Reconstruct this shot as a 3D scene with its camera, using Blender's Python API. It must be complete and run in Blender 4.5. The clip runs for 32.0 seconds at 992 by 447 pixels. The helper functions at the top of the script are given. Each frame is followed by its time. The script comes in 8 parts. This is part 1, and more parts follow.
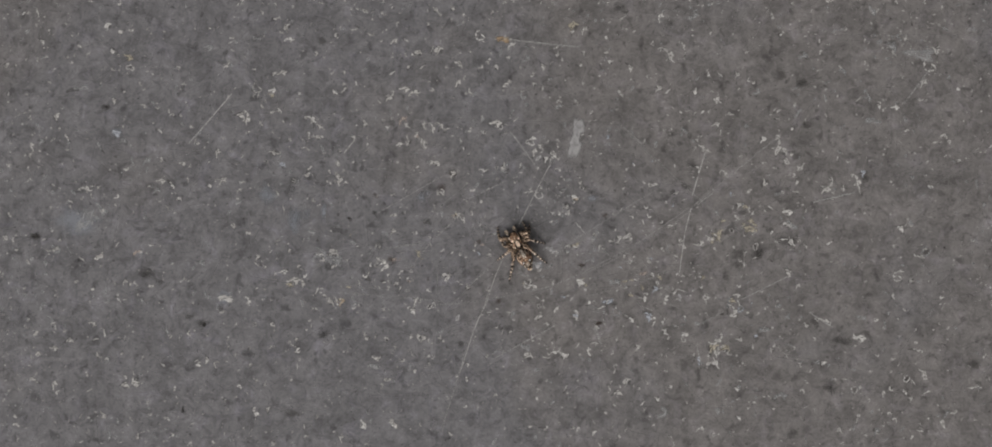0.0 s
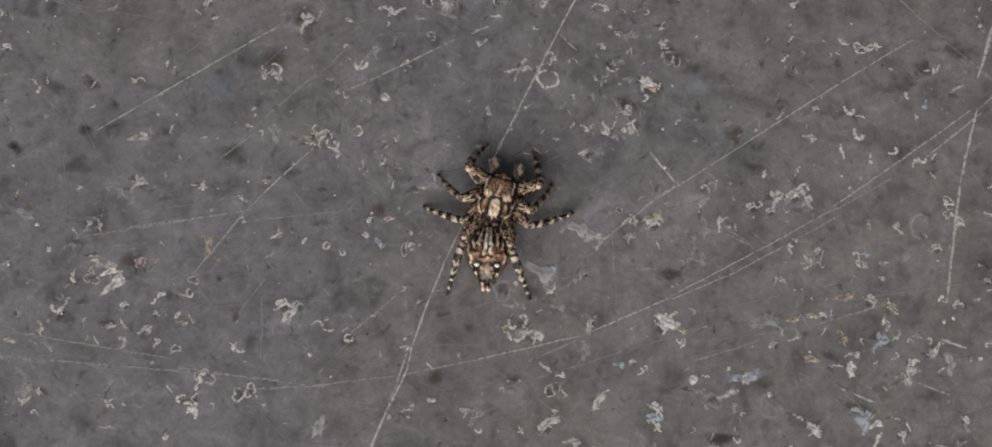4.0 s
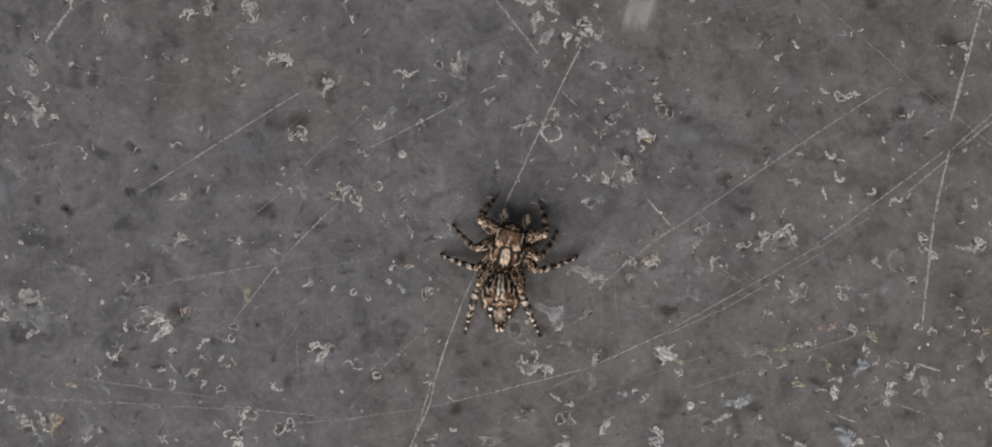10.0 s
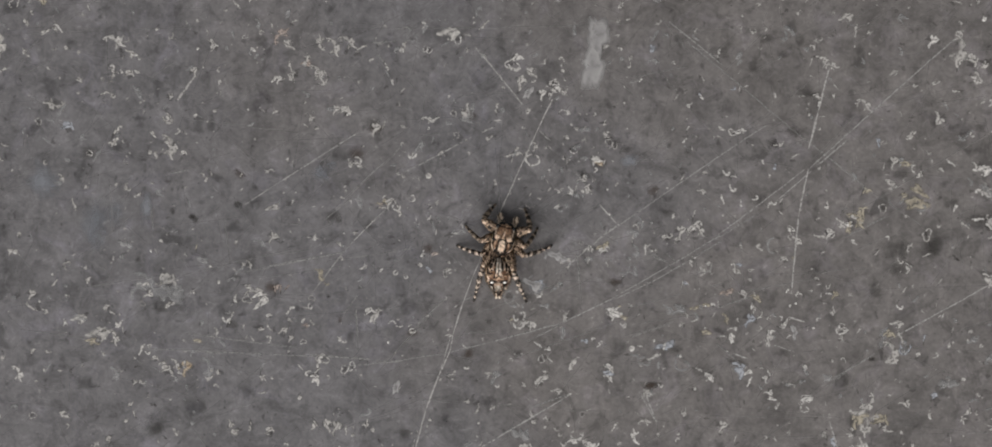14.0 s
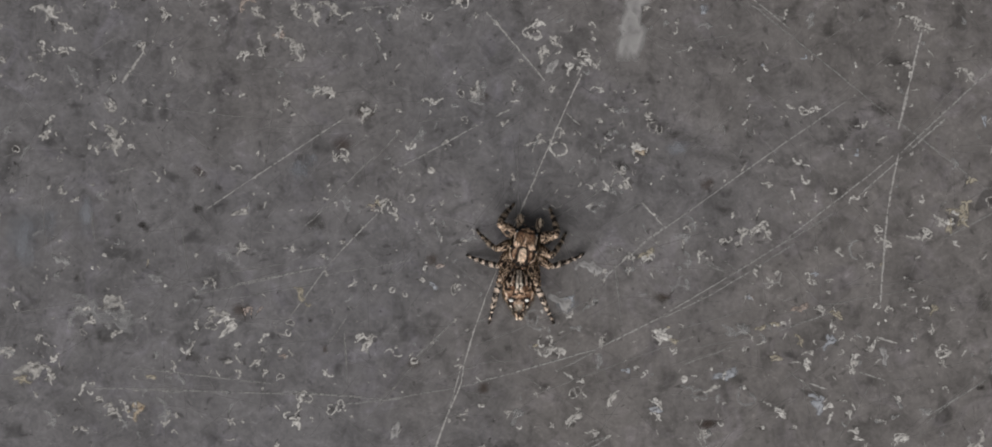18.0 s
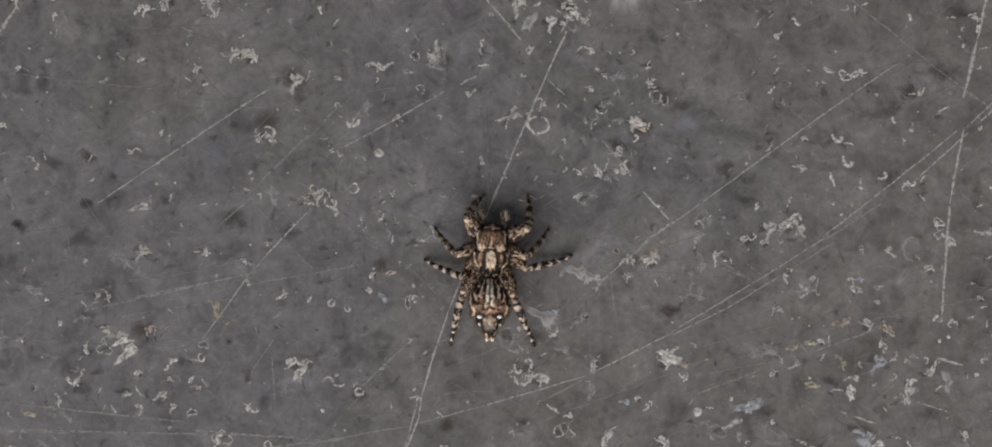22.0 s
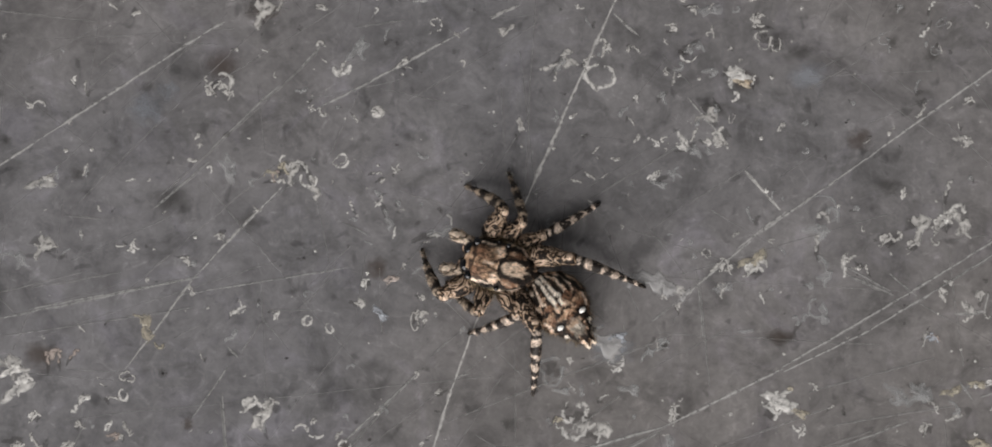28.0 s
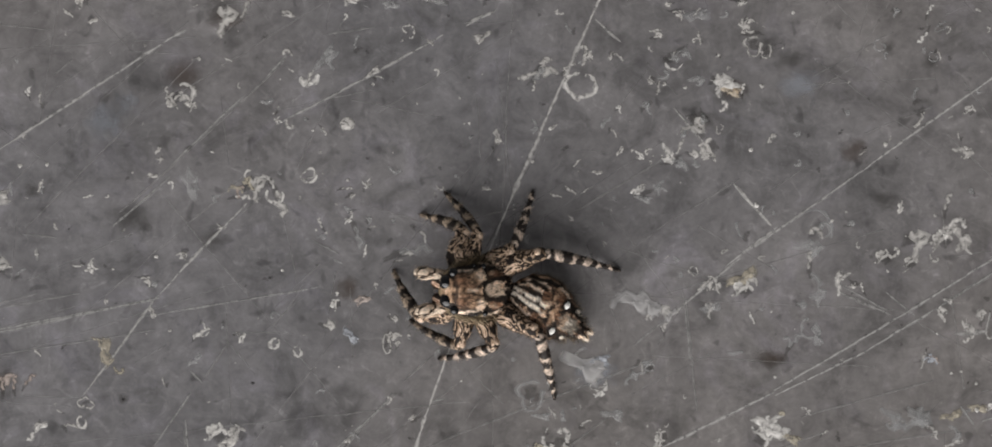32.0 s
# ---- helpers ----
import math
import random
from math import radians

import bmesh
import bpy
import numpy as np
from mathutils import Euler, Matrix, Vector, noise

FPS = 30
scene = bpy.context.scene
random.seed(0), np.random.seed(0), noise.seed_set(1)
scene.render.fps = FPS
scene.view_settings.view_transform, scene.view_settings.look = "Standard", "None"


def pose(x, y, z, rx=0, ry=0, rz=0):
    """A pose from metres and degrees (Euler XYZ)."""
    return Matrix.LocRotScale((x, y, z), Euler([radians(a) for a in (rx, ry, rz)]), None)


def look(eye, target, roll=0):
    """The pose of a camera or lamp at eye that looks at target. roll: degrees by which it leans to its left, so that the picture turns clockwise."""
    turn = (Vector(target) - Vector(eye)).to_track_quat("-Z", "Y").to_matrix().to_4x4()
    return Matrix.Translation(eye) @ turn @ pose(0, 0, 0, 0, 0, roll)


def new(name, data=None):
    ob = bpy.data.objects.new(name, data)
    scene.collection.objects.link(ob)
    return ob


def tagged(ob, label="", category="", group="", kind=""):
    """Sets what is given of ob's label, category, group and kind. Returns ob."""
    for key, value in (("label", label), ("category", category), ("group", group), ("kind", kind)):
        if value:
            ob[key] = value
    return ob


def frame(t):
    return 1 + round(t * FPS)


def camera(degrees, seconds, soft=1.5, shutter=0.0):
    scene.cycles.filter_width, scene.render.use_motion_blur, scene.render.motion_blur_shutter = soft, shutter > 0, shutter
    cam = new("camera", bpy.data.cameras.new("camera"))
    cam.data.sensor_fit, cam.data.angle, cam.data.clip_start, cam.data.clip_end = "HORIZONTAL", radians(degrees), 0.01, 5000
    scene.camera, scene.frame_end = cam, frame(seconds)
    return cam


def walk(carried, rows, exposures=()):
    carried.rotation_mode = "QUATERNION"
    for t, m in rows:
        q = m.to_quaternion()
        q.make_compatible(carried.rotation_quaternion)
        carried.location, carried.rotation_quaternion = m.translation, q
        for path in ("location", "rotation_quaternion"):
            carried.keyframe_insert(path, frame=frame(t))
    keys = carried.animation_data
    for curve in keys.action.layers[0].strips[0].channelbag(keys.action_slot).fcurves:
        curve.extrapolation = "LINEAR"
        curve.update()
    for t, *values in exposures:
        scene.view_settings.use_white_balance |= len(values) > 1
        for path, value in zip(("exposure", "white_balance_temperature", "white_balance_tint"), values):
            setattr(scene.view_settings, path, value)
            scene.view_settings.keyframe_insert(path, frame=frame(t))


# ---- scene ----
cam = camera(40.0, 32.0, soft=1.7)
MM = 0.001

# the camera's path: seconds, place in millimetres over the sheet, tilt and turn in degrees
PATH = [
    (0, 1.93, -5.63, 187.37, 2.31, 1.59, 4.60),
    (0.5, 1.24, -2.60, 177.01, 1.96, 1.84, 3.91),
    (1, 2.90, -7.10, 172.28, 2.67, 2.28, 3.93),
    (1.5, 4.47, -6.11, 166.96, 2.66, 2.13, 3.96),
    (2, 5.31, -8.01, 130.37, 3.42, 2.43, 4.15),
    (2.5, 12.44, -1.86, 94.70, 2.37, 1.74, 4.10),
    (3, 7.39, -1.82, 83.25, 1.82, 1.45, 4.22),
    (3.5, 5.40, -3.55, 76.27, 2.39, 1.06, 4.33),
    (4, 0.90, -5.96, 66.17, 3.96, 0.73, 4.27),
    (4.5, 0.51, -5.88, 62.13, 3.94, 1.33, 4.36),
    (6.5, 5.42, -1.52, 57.11, 1.61, 4.52, 3.73),
    (7, 5.79, -6.23, 83.92, 4.12, 2.86, 3.54),
    (7.5, 0.50, -3.99, 86.87, 3.82, 1.41, 3.57),
    (8, 1.45, -1.60, 84.20, 2.05, 1.98, 3.22),
    (8.5, 1.52, -3.34, 81.15, 2.55, 1.75, 3.35),
    (9, 3.58, -2.37, 78.18, 2.04, 3.63, 3.24),
    (9.5, 2.90, -5.02, 74.47, 2.75, 3.03, 3.15),
    (10, 1.31, 1.45, 72.53, -0.36, 1.84, 2.67),
    (10.5, 3.66, -0.54, 101.79, 1.15, 1.25, 2.71),
    (11, -0.54, 0.01, 114.23, 1.08, 1.31, 2.66),
    (11.5, 1.80, -2.77, 108.54, 1.68, 1.32, 2.40),
    (12, 2.59, -4.84, 103.72, 1.45, 1.41, 2.17),
    (12.5, 3.07, 1.26, 104.57, -0.41, 1.25, 2.04),
    (13, 3.39, -0.99, 104.85, 0.27, 1.27, 2.07),
    (13.5, -0.50, -1.63, 104.18, 0.85, 0.83, 2.06),
    (14, 1.09, 0.08, 103.95, 0.48, 1.08, 1.96),
    (14.5, -1.21, 1.83, 100.15, 0.03, 0.70, 1.88),
    (16.5, -1.10, -1.45, 88.11, 3.14, 1.12, 1.07),
    (17, 1.35, -0.92, 86.08, 1.72, 1.15, 1.01),
    (17.5, 0.25, -2.20, 86.14, 1.07, 0.92, 1.15),
    (18, 0.02, 0.17, 84.63, 0.67, 1.40, 1.09),
    (18.5, 0.51, 0.30, 81.55, 0.51, 1.10, 0.95),
    (19, -0.25, -0.91, 79.11, 0.92, 1.15, 0.82),
    (19.5, 0.54, -0.33, 76.53, 0.51, 1.28, 0.83),
    (20, 0.88, 0.12, 73.76, 0.37, 1.13, 0.83),
    (20.5, 0.27, -0.18, 73.25, 0.37, 0.86, 0.79),
    (21, 1.55, -0.71, 70.30, 0.62, 1.20, 0.79),
    (21.5, 0.40, -1.67, 68.94, 1.38, 0.60, 0.79),
    (22, 0.75, 0.75, 67.54, 0.15, 0.90, 0.70),
    (22.5, 0.13, 0.47, 67.31, 0.22, 1.19, 0.75),
    (23, 0.50, 0.57, 67.85, 0.56, 1.21, 0.78),
    (23.5, -1.19, 0.98, 68.01, 0.34, 0.92, 0.85),
    (24, -1.19, 1.10, 66.54, 0.23, 1.12, 0.95),
    (24.5, -0.38, 0.92, 57.86, 0.75, 1.08, 1.23),
    (26.5, -1.13, -0.75, 48.09, 0.95, -0.22, 1.45),
    (27, -1.32, -0.11, 48.50, 0.73, 0.04, 1.43),
    (27.5, -1.40, 0.24, 48.59, 0.58, 0.37, 1.52),
    (28, -1.52, -0.73, 48.37, 1.45, 0.34, 1.48),
    (28.5, -1.27, -1.48, 48.25, 1.43, 0.55, 1.45),
    (29, -0.77, -1.46, 48.73, 0.47, 0.92, 1.46),
    (29.5, -0.93, -0.52, 49.18, 0.11, 0.40, 1.36),
    (30, -1.02, 0.96, 49.16, 0.28, 0.20, 1.38),
    (30.5, -1.04, 0.26, 48.98, 1.33, 0.18, 1.35),
    (31, -0.91, -0.12, 49.07, 1.52, 0.23, 1.42),
    (31.5, -0.88, -0.10, 48.41, 1.23, 0.21, 1.38),
    (32, -0.64, 0.34, 46.03, 0.94, 0.48, 1.26),
]
walk(cam, [(t, pose(x * MM, y * MM, z * MM, rx, ry, rz)) for t, x, y, z, rx, ry, rz in PATH],
     exposures=[
         (0, -0.120),
         (1, -0.120),
         (2, -0.160),
         (3, -0.140),
         (4, -0.150),
         (7, -0.180),
         (8, -0.180),
         (9, -0.180),
         (10, -0.260),
         (11, -0.280),
         (12, -0.170),
         (13, -0.050),
         (14, -0.060),
         (17, -0.240),
         (18, -0.250),
         (19, -0.080),
         (20, -0.120),
         (21, -0.180),
         (22, -0.270),
         (22.2, -0.060),
         (23, 0.030),
         (24, 0.050),
         (27, 0.030),
         (29, 0.050),
         (30, 0.080),
         (31, 0.070),
         (32, -0.030),
     ])

# ---- light: a bright hazy sky, stronger from one side ----
world = bpy.data.worlds.new("sky")
scene.world = world
world.use_nodes = True
wn = world.node_tree
sky = wn.nodes.new("ShaderNodeTexSky")
sky.sky_type, sky.sun_disc = "NISHITA", False
sky.sun_elevation, sky.sun_rotation = radians(18), radians(198)
sky.dust_density = 3.0
haze = wn.nodes.new("ShaderNodeHueSaturation")
haze.inputs["Saturation"].default_value = 0.08
wn.links.new(sky.outputs[0], haze.inputs["Color"])
wn.links.new(haze.outputs[0], wn.nodes["Background"].inputs[0])
wn.nodes["Background"].inputs[1].default_value = 0.047
sun = new("sun", bpy.data.lights.new("sun", "SUN"))
sun.data.energy, sun.data.angle, sun.data.color = 5.15, radians(88), (1.0, 0.967, 0.94)
sun.matrix_world = look((-0.25, -0.85, 0.35), (0, 0, 0))


# ---- materials ----
class Nodes:
    """A short way to write node materials; coordinates come in millimetres."""

    def __init__(self, name):
        self.mat = bpy.data.materials.new(name)
        self.mat.use_nodes = True
        self.tree = self.mat.node_tree
        self.bsdf = self.tree.nodes["Principled BSDF"]
        self.out = self.tree.nodes["Material Output"]
        self.made = {}

    def add(self, kind):
        return self.tree.nodes.new(kind)

    def link(self, a, b):
        self.tree.links.new(a, b)

    def coords(self, scale=(1, 1, 1), turn=0.0):
        key = (scale, turn)
        if key not in self.made:
            tc, mp = self.add("ShaderNodeTexCoord"), self.add("ShaderNodeMapping")
            mp.inputs["Scale"].default_value = [1000 * s for s in scale]
            mp.inputs["Rotation"].default_value = (0, 0, radians(turn))
            self.link(tc.outputs["Object"], mp.inputs["Vector"])
            self.made[key] = mp.outputs[0]
        return self.made[key]

    def noise(self, scale, detail=3.0, rough=0.55, vec=None, warp=0.0):
        n = self.add("ShaderNodeTexNoise")
        n.inputs["Scale"].default_value, n.inputs["Detail"].default_value = scale, detail
        n.inputs["Roughness"].default_value, n.inputs["Distortion"].default_value = rough, warp
        self.link(vec or self.coords(), n.inputs["Vector"])
        return n.outputs["Fac"]

    def ramp(self, fac, *stops, ease=False):
        r = self.add("ShaderNodeValToRGB")
        if ease:
            r.color_ramp.interpolation = "EASE"
        els = r.color_ramp.elements
        while len(els) < len(stops):
            els.new(0.5)
        for e, (p, c) in zip(els, stops):
            e.position = p
            e.color = (c, c, c, 1) if isinstance(c, (int, float)) else (*c, 1)
        self.link(fac, r.inputs[0])
        return r.outputs[0]

    def mix(self, fac, a, b, how="MIX"):
        m = self.add("ShaderNodeMix")
        m.data_type, m.blend_type = "RGBA", how
        for slot, value in ((0, fac), (6, a), (7, b)):
            socket = m.inputs[slot]
            if isinstance(value, (int, float)):
                socket.default_value = (value, value, value, 1) if slot else value
            elif isinstance(value, tuple):
                socket.default_value = (*value, 1)
            else:
                self.link(value, socket)
        return m.outputs[2]

    def math(self, how, a, b=0.5):
        m = self.add("ShaderNodeMath")
        m.operation = how
        for socket, value in ((m.inputs[0], a), (m.inputs[1], b)):
            if isinstance(value, (int, float)):
                socket.default_value = value
            else:
                self.link(value, socket)
        return m.outputs[0]

    def bump(self, height, strength, distance):
        b = self.add("ShaderNodeBump")
        b.inputs["Strength"].default_value, b.inputs["Distance"].default_value = strength, distance * MM
        self.link(height, b.inputs["Height"])
        self.link(b.outputs[0], self.bsdf.inputs["Normal"])

    def done(self, colour, rough=0.5, specular=0.5):
        if isinstance(colour, tuple):
            self.bsdf.inputs["Base Color"].default_value = (*colour, 1)
        else:
            self.link(colour, self.bsdf.inputs["Base Color"])
        if isinstance(rough, (int, float)):
            self.bsdf.inputs["Roughness"].default_value = rough
        else:
            self.link(rough, self.bsdf.inputs["Roughness"])
        self.bsdf.inputs["Specular IOR Level"].default_value = specular
        return self.mat

    def see_through(self, cover):
        """Lets what lies beneath show, by cover from 0 to 1."""
        clear, both = self.add("ShaderNodeBsdfTransparent"), self.add("ShaderNodeMixShader")
        self.link(clear.outputs[0], both.inputs[1])
        self.link(self.bsdf.outputs[0], both.inputs[2])
        if isinstance(cover, (int, float)):
            both.inputs[0].default_value = cover
        else:
            self.link(cover, both.inputs[0])
        self.link(both.outputs[0], self.out.inputs["Surface"])
        return self.mat


def sheet_material():
    n = Nodes("scuffed_grey_coating")
    broad = n.noise(0.045, 2.0, 0.5)
    place = n.add("ShaderNodeSeparateXYZ")
    n.link(n.coords(), place.inputs[0])
    along = n.math("MULTIPLY", n.math("SINE", n.math("MULTIPLY", place.outputs["X"], 0.04), 0), 0.24)
    across = n.math("MULTIPLY", n.math("SINE", n.math("MULTIPLY", place.outputs["Y"], 0.06), 0), 0.05)
    side = n.math("ADD", along, n.math("ADD", broad, across))
    tint = n.ramp(side, (0.4, (0.1637, 0.1592, 0.1655)), (0.66, (0.1705, 0.1603, 0.157)))
    cloud = n.ramp(n.noise(0.2, 5.0, 0.6), (0.35, 0.82), (0.65, 1.15))
    mottle = n.ramp(n.noise(0.6, 6.0, 0.66, warp=0.8), (0.34, 0.7), (0.48, 0.97), (0.66, 1.2))
    grain = n.ramp(n.noise(2.8, 5.0, 0.65, warp=0.6), (0.32, 0.84), (0.68, 1.13))
    spots = n.ramp(n.noise(0.45, 3.0, 0.55, warp=0.4), (0.59, 1.0), (0.72, 0.6), ease=True)
    flecks = n.ramp(n.noise(1.3, 2.0, 0.5, warp=0.5), (0.63, 1.0), (0.76, 0.62), ease=True)
    pale = n.ramp(n.noise(1.1, 6.0, 0.72, warp=2.0), (0.56, 1.0), (0.69, 1.36))
    bloom = n.ramp(n.noise(0.33, 6.0, 0.7, warp=1.0), (0.53, (1, 1, 1)), (0.68, (1.215, 1.205, 1.27)))
    smear = n.ramp(n.noise(1.0, 3.0, 0.6, vec=n.coords((0.16, 1.0, 1), -32)), (0.52, 1.0), (0.7, 1.1))
    colour = tint
    for layer in (cloud, mottle, grain, spots, flecks, pale, bloom, smear):
        colour = n.mix(1.0, colour, layer, "MULTIPLY")
    n.bump(n.noise(2.2, 6.0, 0.68), 0.5, 0.05)
    return n.done(colour, n.ramp(n.noise(0.9, 4.0), (0.3, 0.55), (0.7, 0.75)), 0.22)


def chip_material(name, low, high, cover=1.0, thin=0.45, worn=(0.66, 1.18), grain=5000.0):
    n = Nodes(name)
    info = n.add("ShaderNodeObjectInfo")
    geo = n.add("ShaderNodeNewGeometry")
    pick = n.math("FRACT", n.math("ADD", info.outputs["Random"], geo.outputs["Random Per Island"]), 1.0)
    colour = n.mix(pick, low, high)
    tc = n.add("ShaderNodeTexCoord")
    spot = n.add("ShaderNodeTexNoise")
    spot.inputs["Scale"].default_value, spot.inputs["Detail"].default_value = grain, 4.0
    n.link(tc.outputs["Object"], spot.inputs["Vector"])
    worn = n.ramp(spot.outputs["Fac"], (0.35, worn[0]), (0.62, worn[1]))
    colour = n.mix(1.0, colour, worn, "MULTIPLY")
    n.done(colour, 0.55, 0.3)
    edge = n.ramp(spot.outputs["Fac"], (0.34, thin * cover), (0.46, cover))
    dense = n.add("ShaderNodeAttribute")
    dense.attribute_name = "thick"
    return n.see_through(n.math("MULTIPLY", edge, dense.outputs["Fac"]))


def stain_material(name, colour, most, grain):
    """A soft-edged stain: thick at the middle of its own unit disc, with a ragged outline."""
    n = Nodes(name)
    tc = n.add("ShaderNodeTexCoord")
    size = n.add("ShaderNodeVectorMath")
    size.operation = "LENGTH"
    n.link(tc.outputs["Object"], size.inputs[0])
    rag = n.add("ShaderNodeTexNoise")
    rag.inputs["Scale"].default_value, rag.inputs["Detail"].default_value = grain, 4.0
    info = n.add("ShaderNodeObjectInfo")
    shift = n.add("ShaderNodeVectorMath")
    shift.operation = "ADD"
    n.link(tc.outputs["Object"], shift.inputs[0])
    n.link(info.outputs["Location"], shift.inputs[1])
    far = n.add("ShaderNodeVectorMath")
    far.operation = "MULTIPLY_ADD"
    far.inputs[1].default_value = (700, 700, 700)
    n.link(info.outputs["Location"], far.inputs[0])
    n.link(tc.outputs["Object"], far.inputs[2])
    n.link(far.outputs[0], rag.inputs["Vector"])
    edge = n.math("ADD", size.outputs["Value"], n.math("MULTIPLY", n.math("SUBTRACT", rag.outputs["Fac"], 0.5), 1.3))
    cover = n.ramp(edge, (0.05, most), (1.0, 0.0), ease=True)
    n.done(colour, 0.6, 0.3)
    return n.see_through(cover)


SHEET = sheet_material()
CHIP = {
    "p": chip_material("pale_flake", (0.38, 0.368, 0.355), (0.57, 0.552, 0.53), 0.92, 0.4),
    "w": chip_material("white_flake", (0.52, 0.507, 0.49), (0.68, 0.662, 0.64), 0.97),
    "k": chip_material("pinkish_flake", (0.36, 0.3, 0.27), (0.48, 0.41, 0.375), 0.85),
    "t": chip_material("tan_flake", (0.37, 0.335, 0.27), (0.5, 0.455, 0.37), 0.82),
    "o": chip_material("rusty_flake", (0.33, 0.23, 0.14), (0.52, 0.45, 0.36), 0.9),
    "u": chip_material("bluish_flake", (0.38, 0.4, 0.44), (0.48, 0.5, 0.545), 0.8),
    "s": chip_material("dried_residue", (0.345, 0.338, 0.34), (0.395, 0.388, 0.388), 0.97, 0.85, (0.86, 1.1), 2200.0),
    "f": chip_material("faint_residue", (0.36, 0.36, 0.365), (0.46, 0.46, 0.46), 0.5, 0.75, (0.85, 1.1), 2500.0),
}
SCRATCH = {
    0: chip_material("bright_scratch", (0.46, 0.45, 0.44), (0.56, 0.545, 0.53), 0.88, 0.7),
    1: chip_material("clear_scratch", (0.4, 0.392, 0.383), (0.48, 0.47, 0.46), 0.74, 0.6),
    2: chip_material("worn_scratch", (0.34, 0.335, 0.33), (0.4, 0.395, 0.385), 0.62, 0.65),
    3: chip_material("faint_scratch", (0.29, 0.285, 0.28), (0.34, 0.33, 0.325), 0.5, 0.6),
}
# shade and dirt in and beside chipped spots, painted as a dark colour
PIT_SHADE = chip_material("pit_shade_and_dirt", (0.06, 0.056, 0.053), (0.1, 0.094, 0.09), 0.36, 0.3)
STAIN = {
    "dark": stain_material("dark_stain", (0.07, 0.066, 0.062), 0.42, 1.3),
    "umber": stain_material("umber_stain", (0.085, 0.062, 0.05), 0.52, 1.3),
    "black": stain_material("black_grit", (0.035, 0.031, 0.028), 0.75, 2.6),
    "blue": stain_material("bluish_bloom", (0.32, 0.335, 0.37), 0.58, 1.8),
}


# ---- building ----
def part(name, bm, material, parent, label="", smooth=True):
    """One mesh under a thing or a part, from a bmesh in millimetres."""
    me = bpy.data.meshes.new(name)
    bmesh.ops.scale(bm, vec=(MM, MM, MM), verts=bm.verts)
    bm.to_mesh(me)
    bm.free()
    me.materials.append(material)
    if smooth:
        me.shade_smooth()
    ob = new(name, me)
    ob.parent = parent
    return tagged(ob, label)


def mesh_of(name, verts, faces, material, pits=0, thick=None):
    """A mesh in millimetres. thick: how dense its matter is at each vertex, 0 to 1; worn thin at the edges that lie on the sheet."""
    me = bpy.data.meshes.new(name)
    me.from_pydata([(x * MM, y * MM, z * MM) for x, y, z in verts], [], faces)
    layer = me.attributes.new("thick", "FLOAT", "POINT")
    layer.data.foreach_set("value", thick or [0.5 if z < 0.003 else 1.0 for x, y, z in verts])
    me.materials.append(material)
    # the last faces are flat and carry the painted pit shade
    if pits:
        me.materials.append(PIT_SHADE)
        for face in me.polygons[len(faces) - pits:]:
            face.material_index = 1
    me.shade_smooth()
    return me


# ---- the sheet on which all lies: a wide slab with a bevelled rim ----
bm = bmesh.new()
bmesh.ops.create_cube(bm, size=1.0)
bmesh.ops.scale(bm, vec=(12000, 12000, 30), verts=bm.verts)
bmesh.ops.translate(bm, vec=(0, 0, -15), verts=bm.verts)
bmesh.ops.bevel(bm, geom=list(bm.edges), offset=2.0, segments=2, affect="EDGES")
sheet = part("ground", bm, SHEET, None, smooth=False)
tagged(sheet, "worn grey coated floor with scratches, scuffs and stains", "floor", kind="structure")


# ---- flakes and curls of lifted coating ----
def ribbon(path, widths, height, seed):
    """A low ridge along a path: its two edges lie on the sheet, its crest is raised."""
    rng = random.Random(seed)
    verts, faces = [], []
    for i, (p, w) in enumerate(zip(path, widths)):
        a, b = path[max(i - 1, 0)], path[min(i + 1, len(path) - 1)]
        d = Vector((b[0] - a[0], b[1] - a[1]))
        d = d.normalized() if d.length > 1e-9 else Vector((1, 0))
        s = Vector((-d.y, d.x)) * w
        j, k = rng.uniform(0.7, 1.3), rng.uniform(0.7, 1.3)
        verts += [(p[0] + s.x * j, p[1] + s.y * j, 0.002), (p[0], p[1], height * rng.uniform(0.5, 1.0)),
                  (p[0] - s.x * k, p[1] - s.y * k, 0.002)]
        if i:
            n = 3 * i
            faces += [(n - 3, n - 2, n + 1, n), (n - 2, n - 1, n + 2, n + 1)]
    return verts, faces


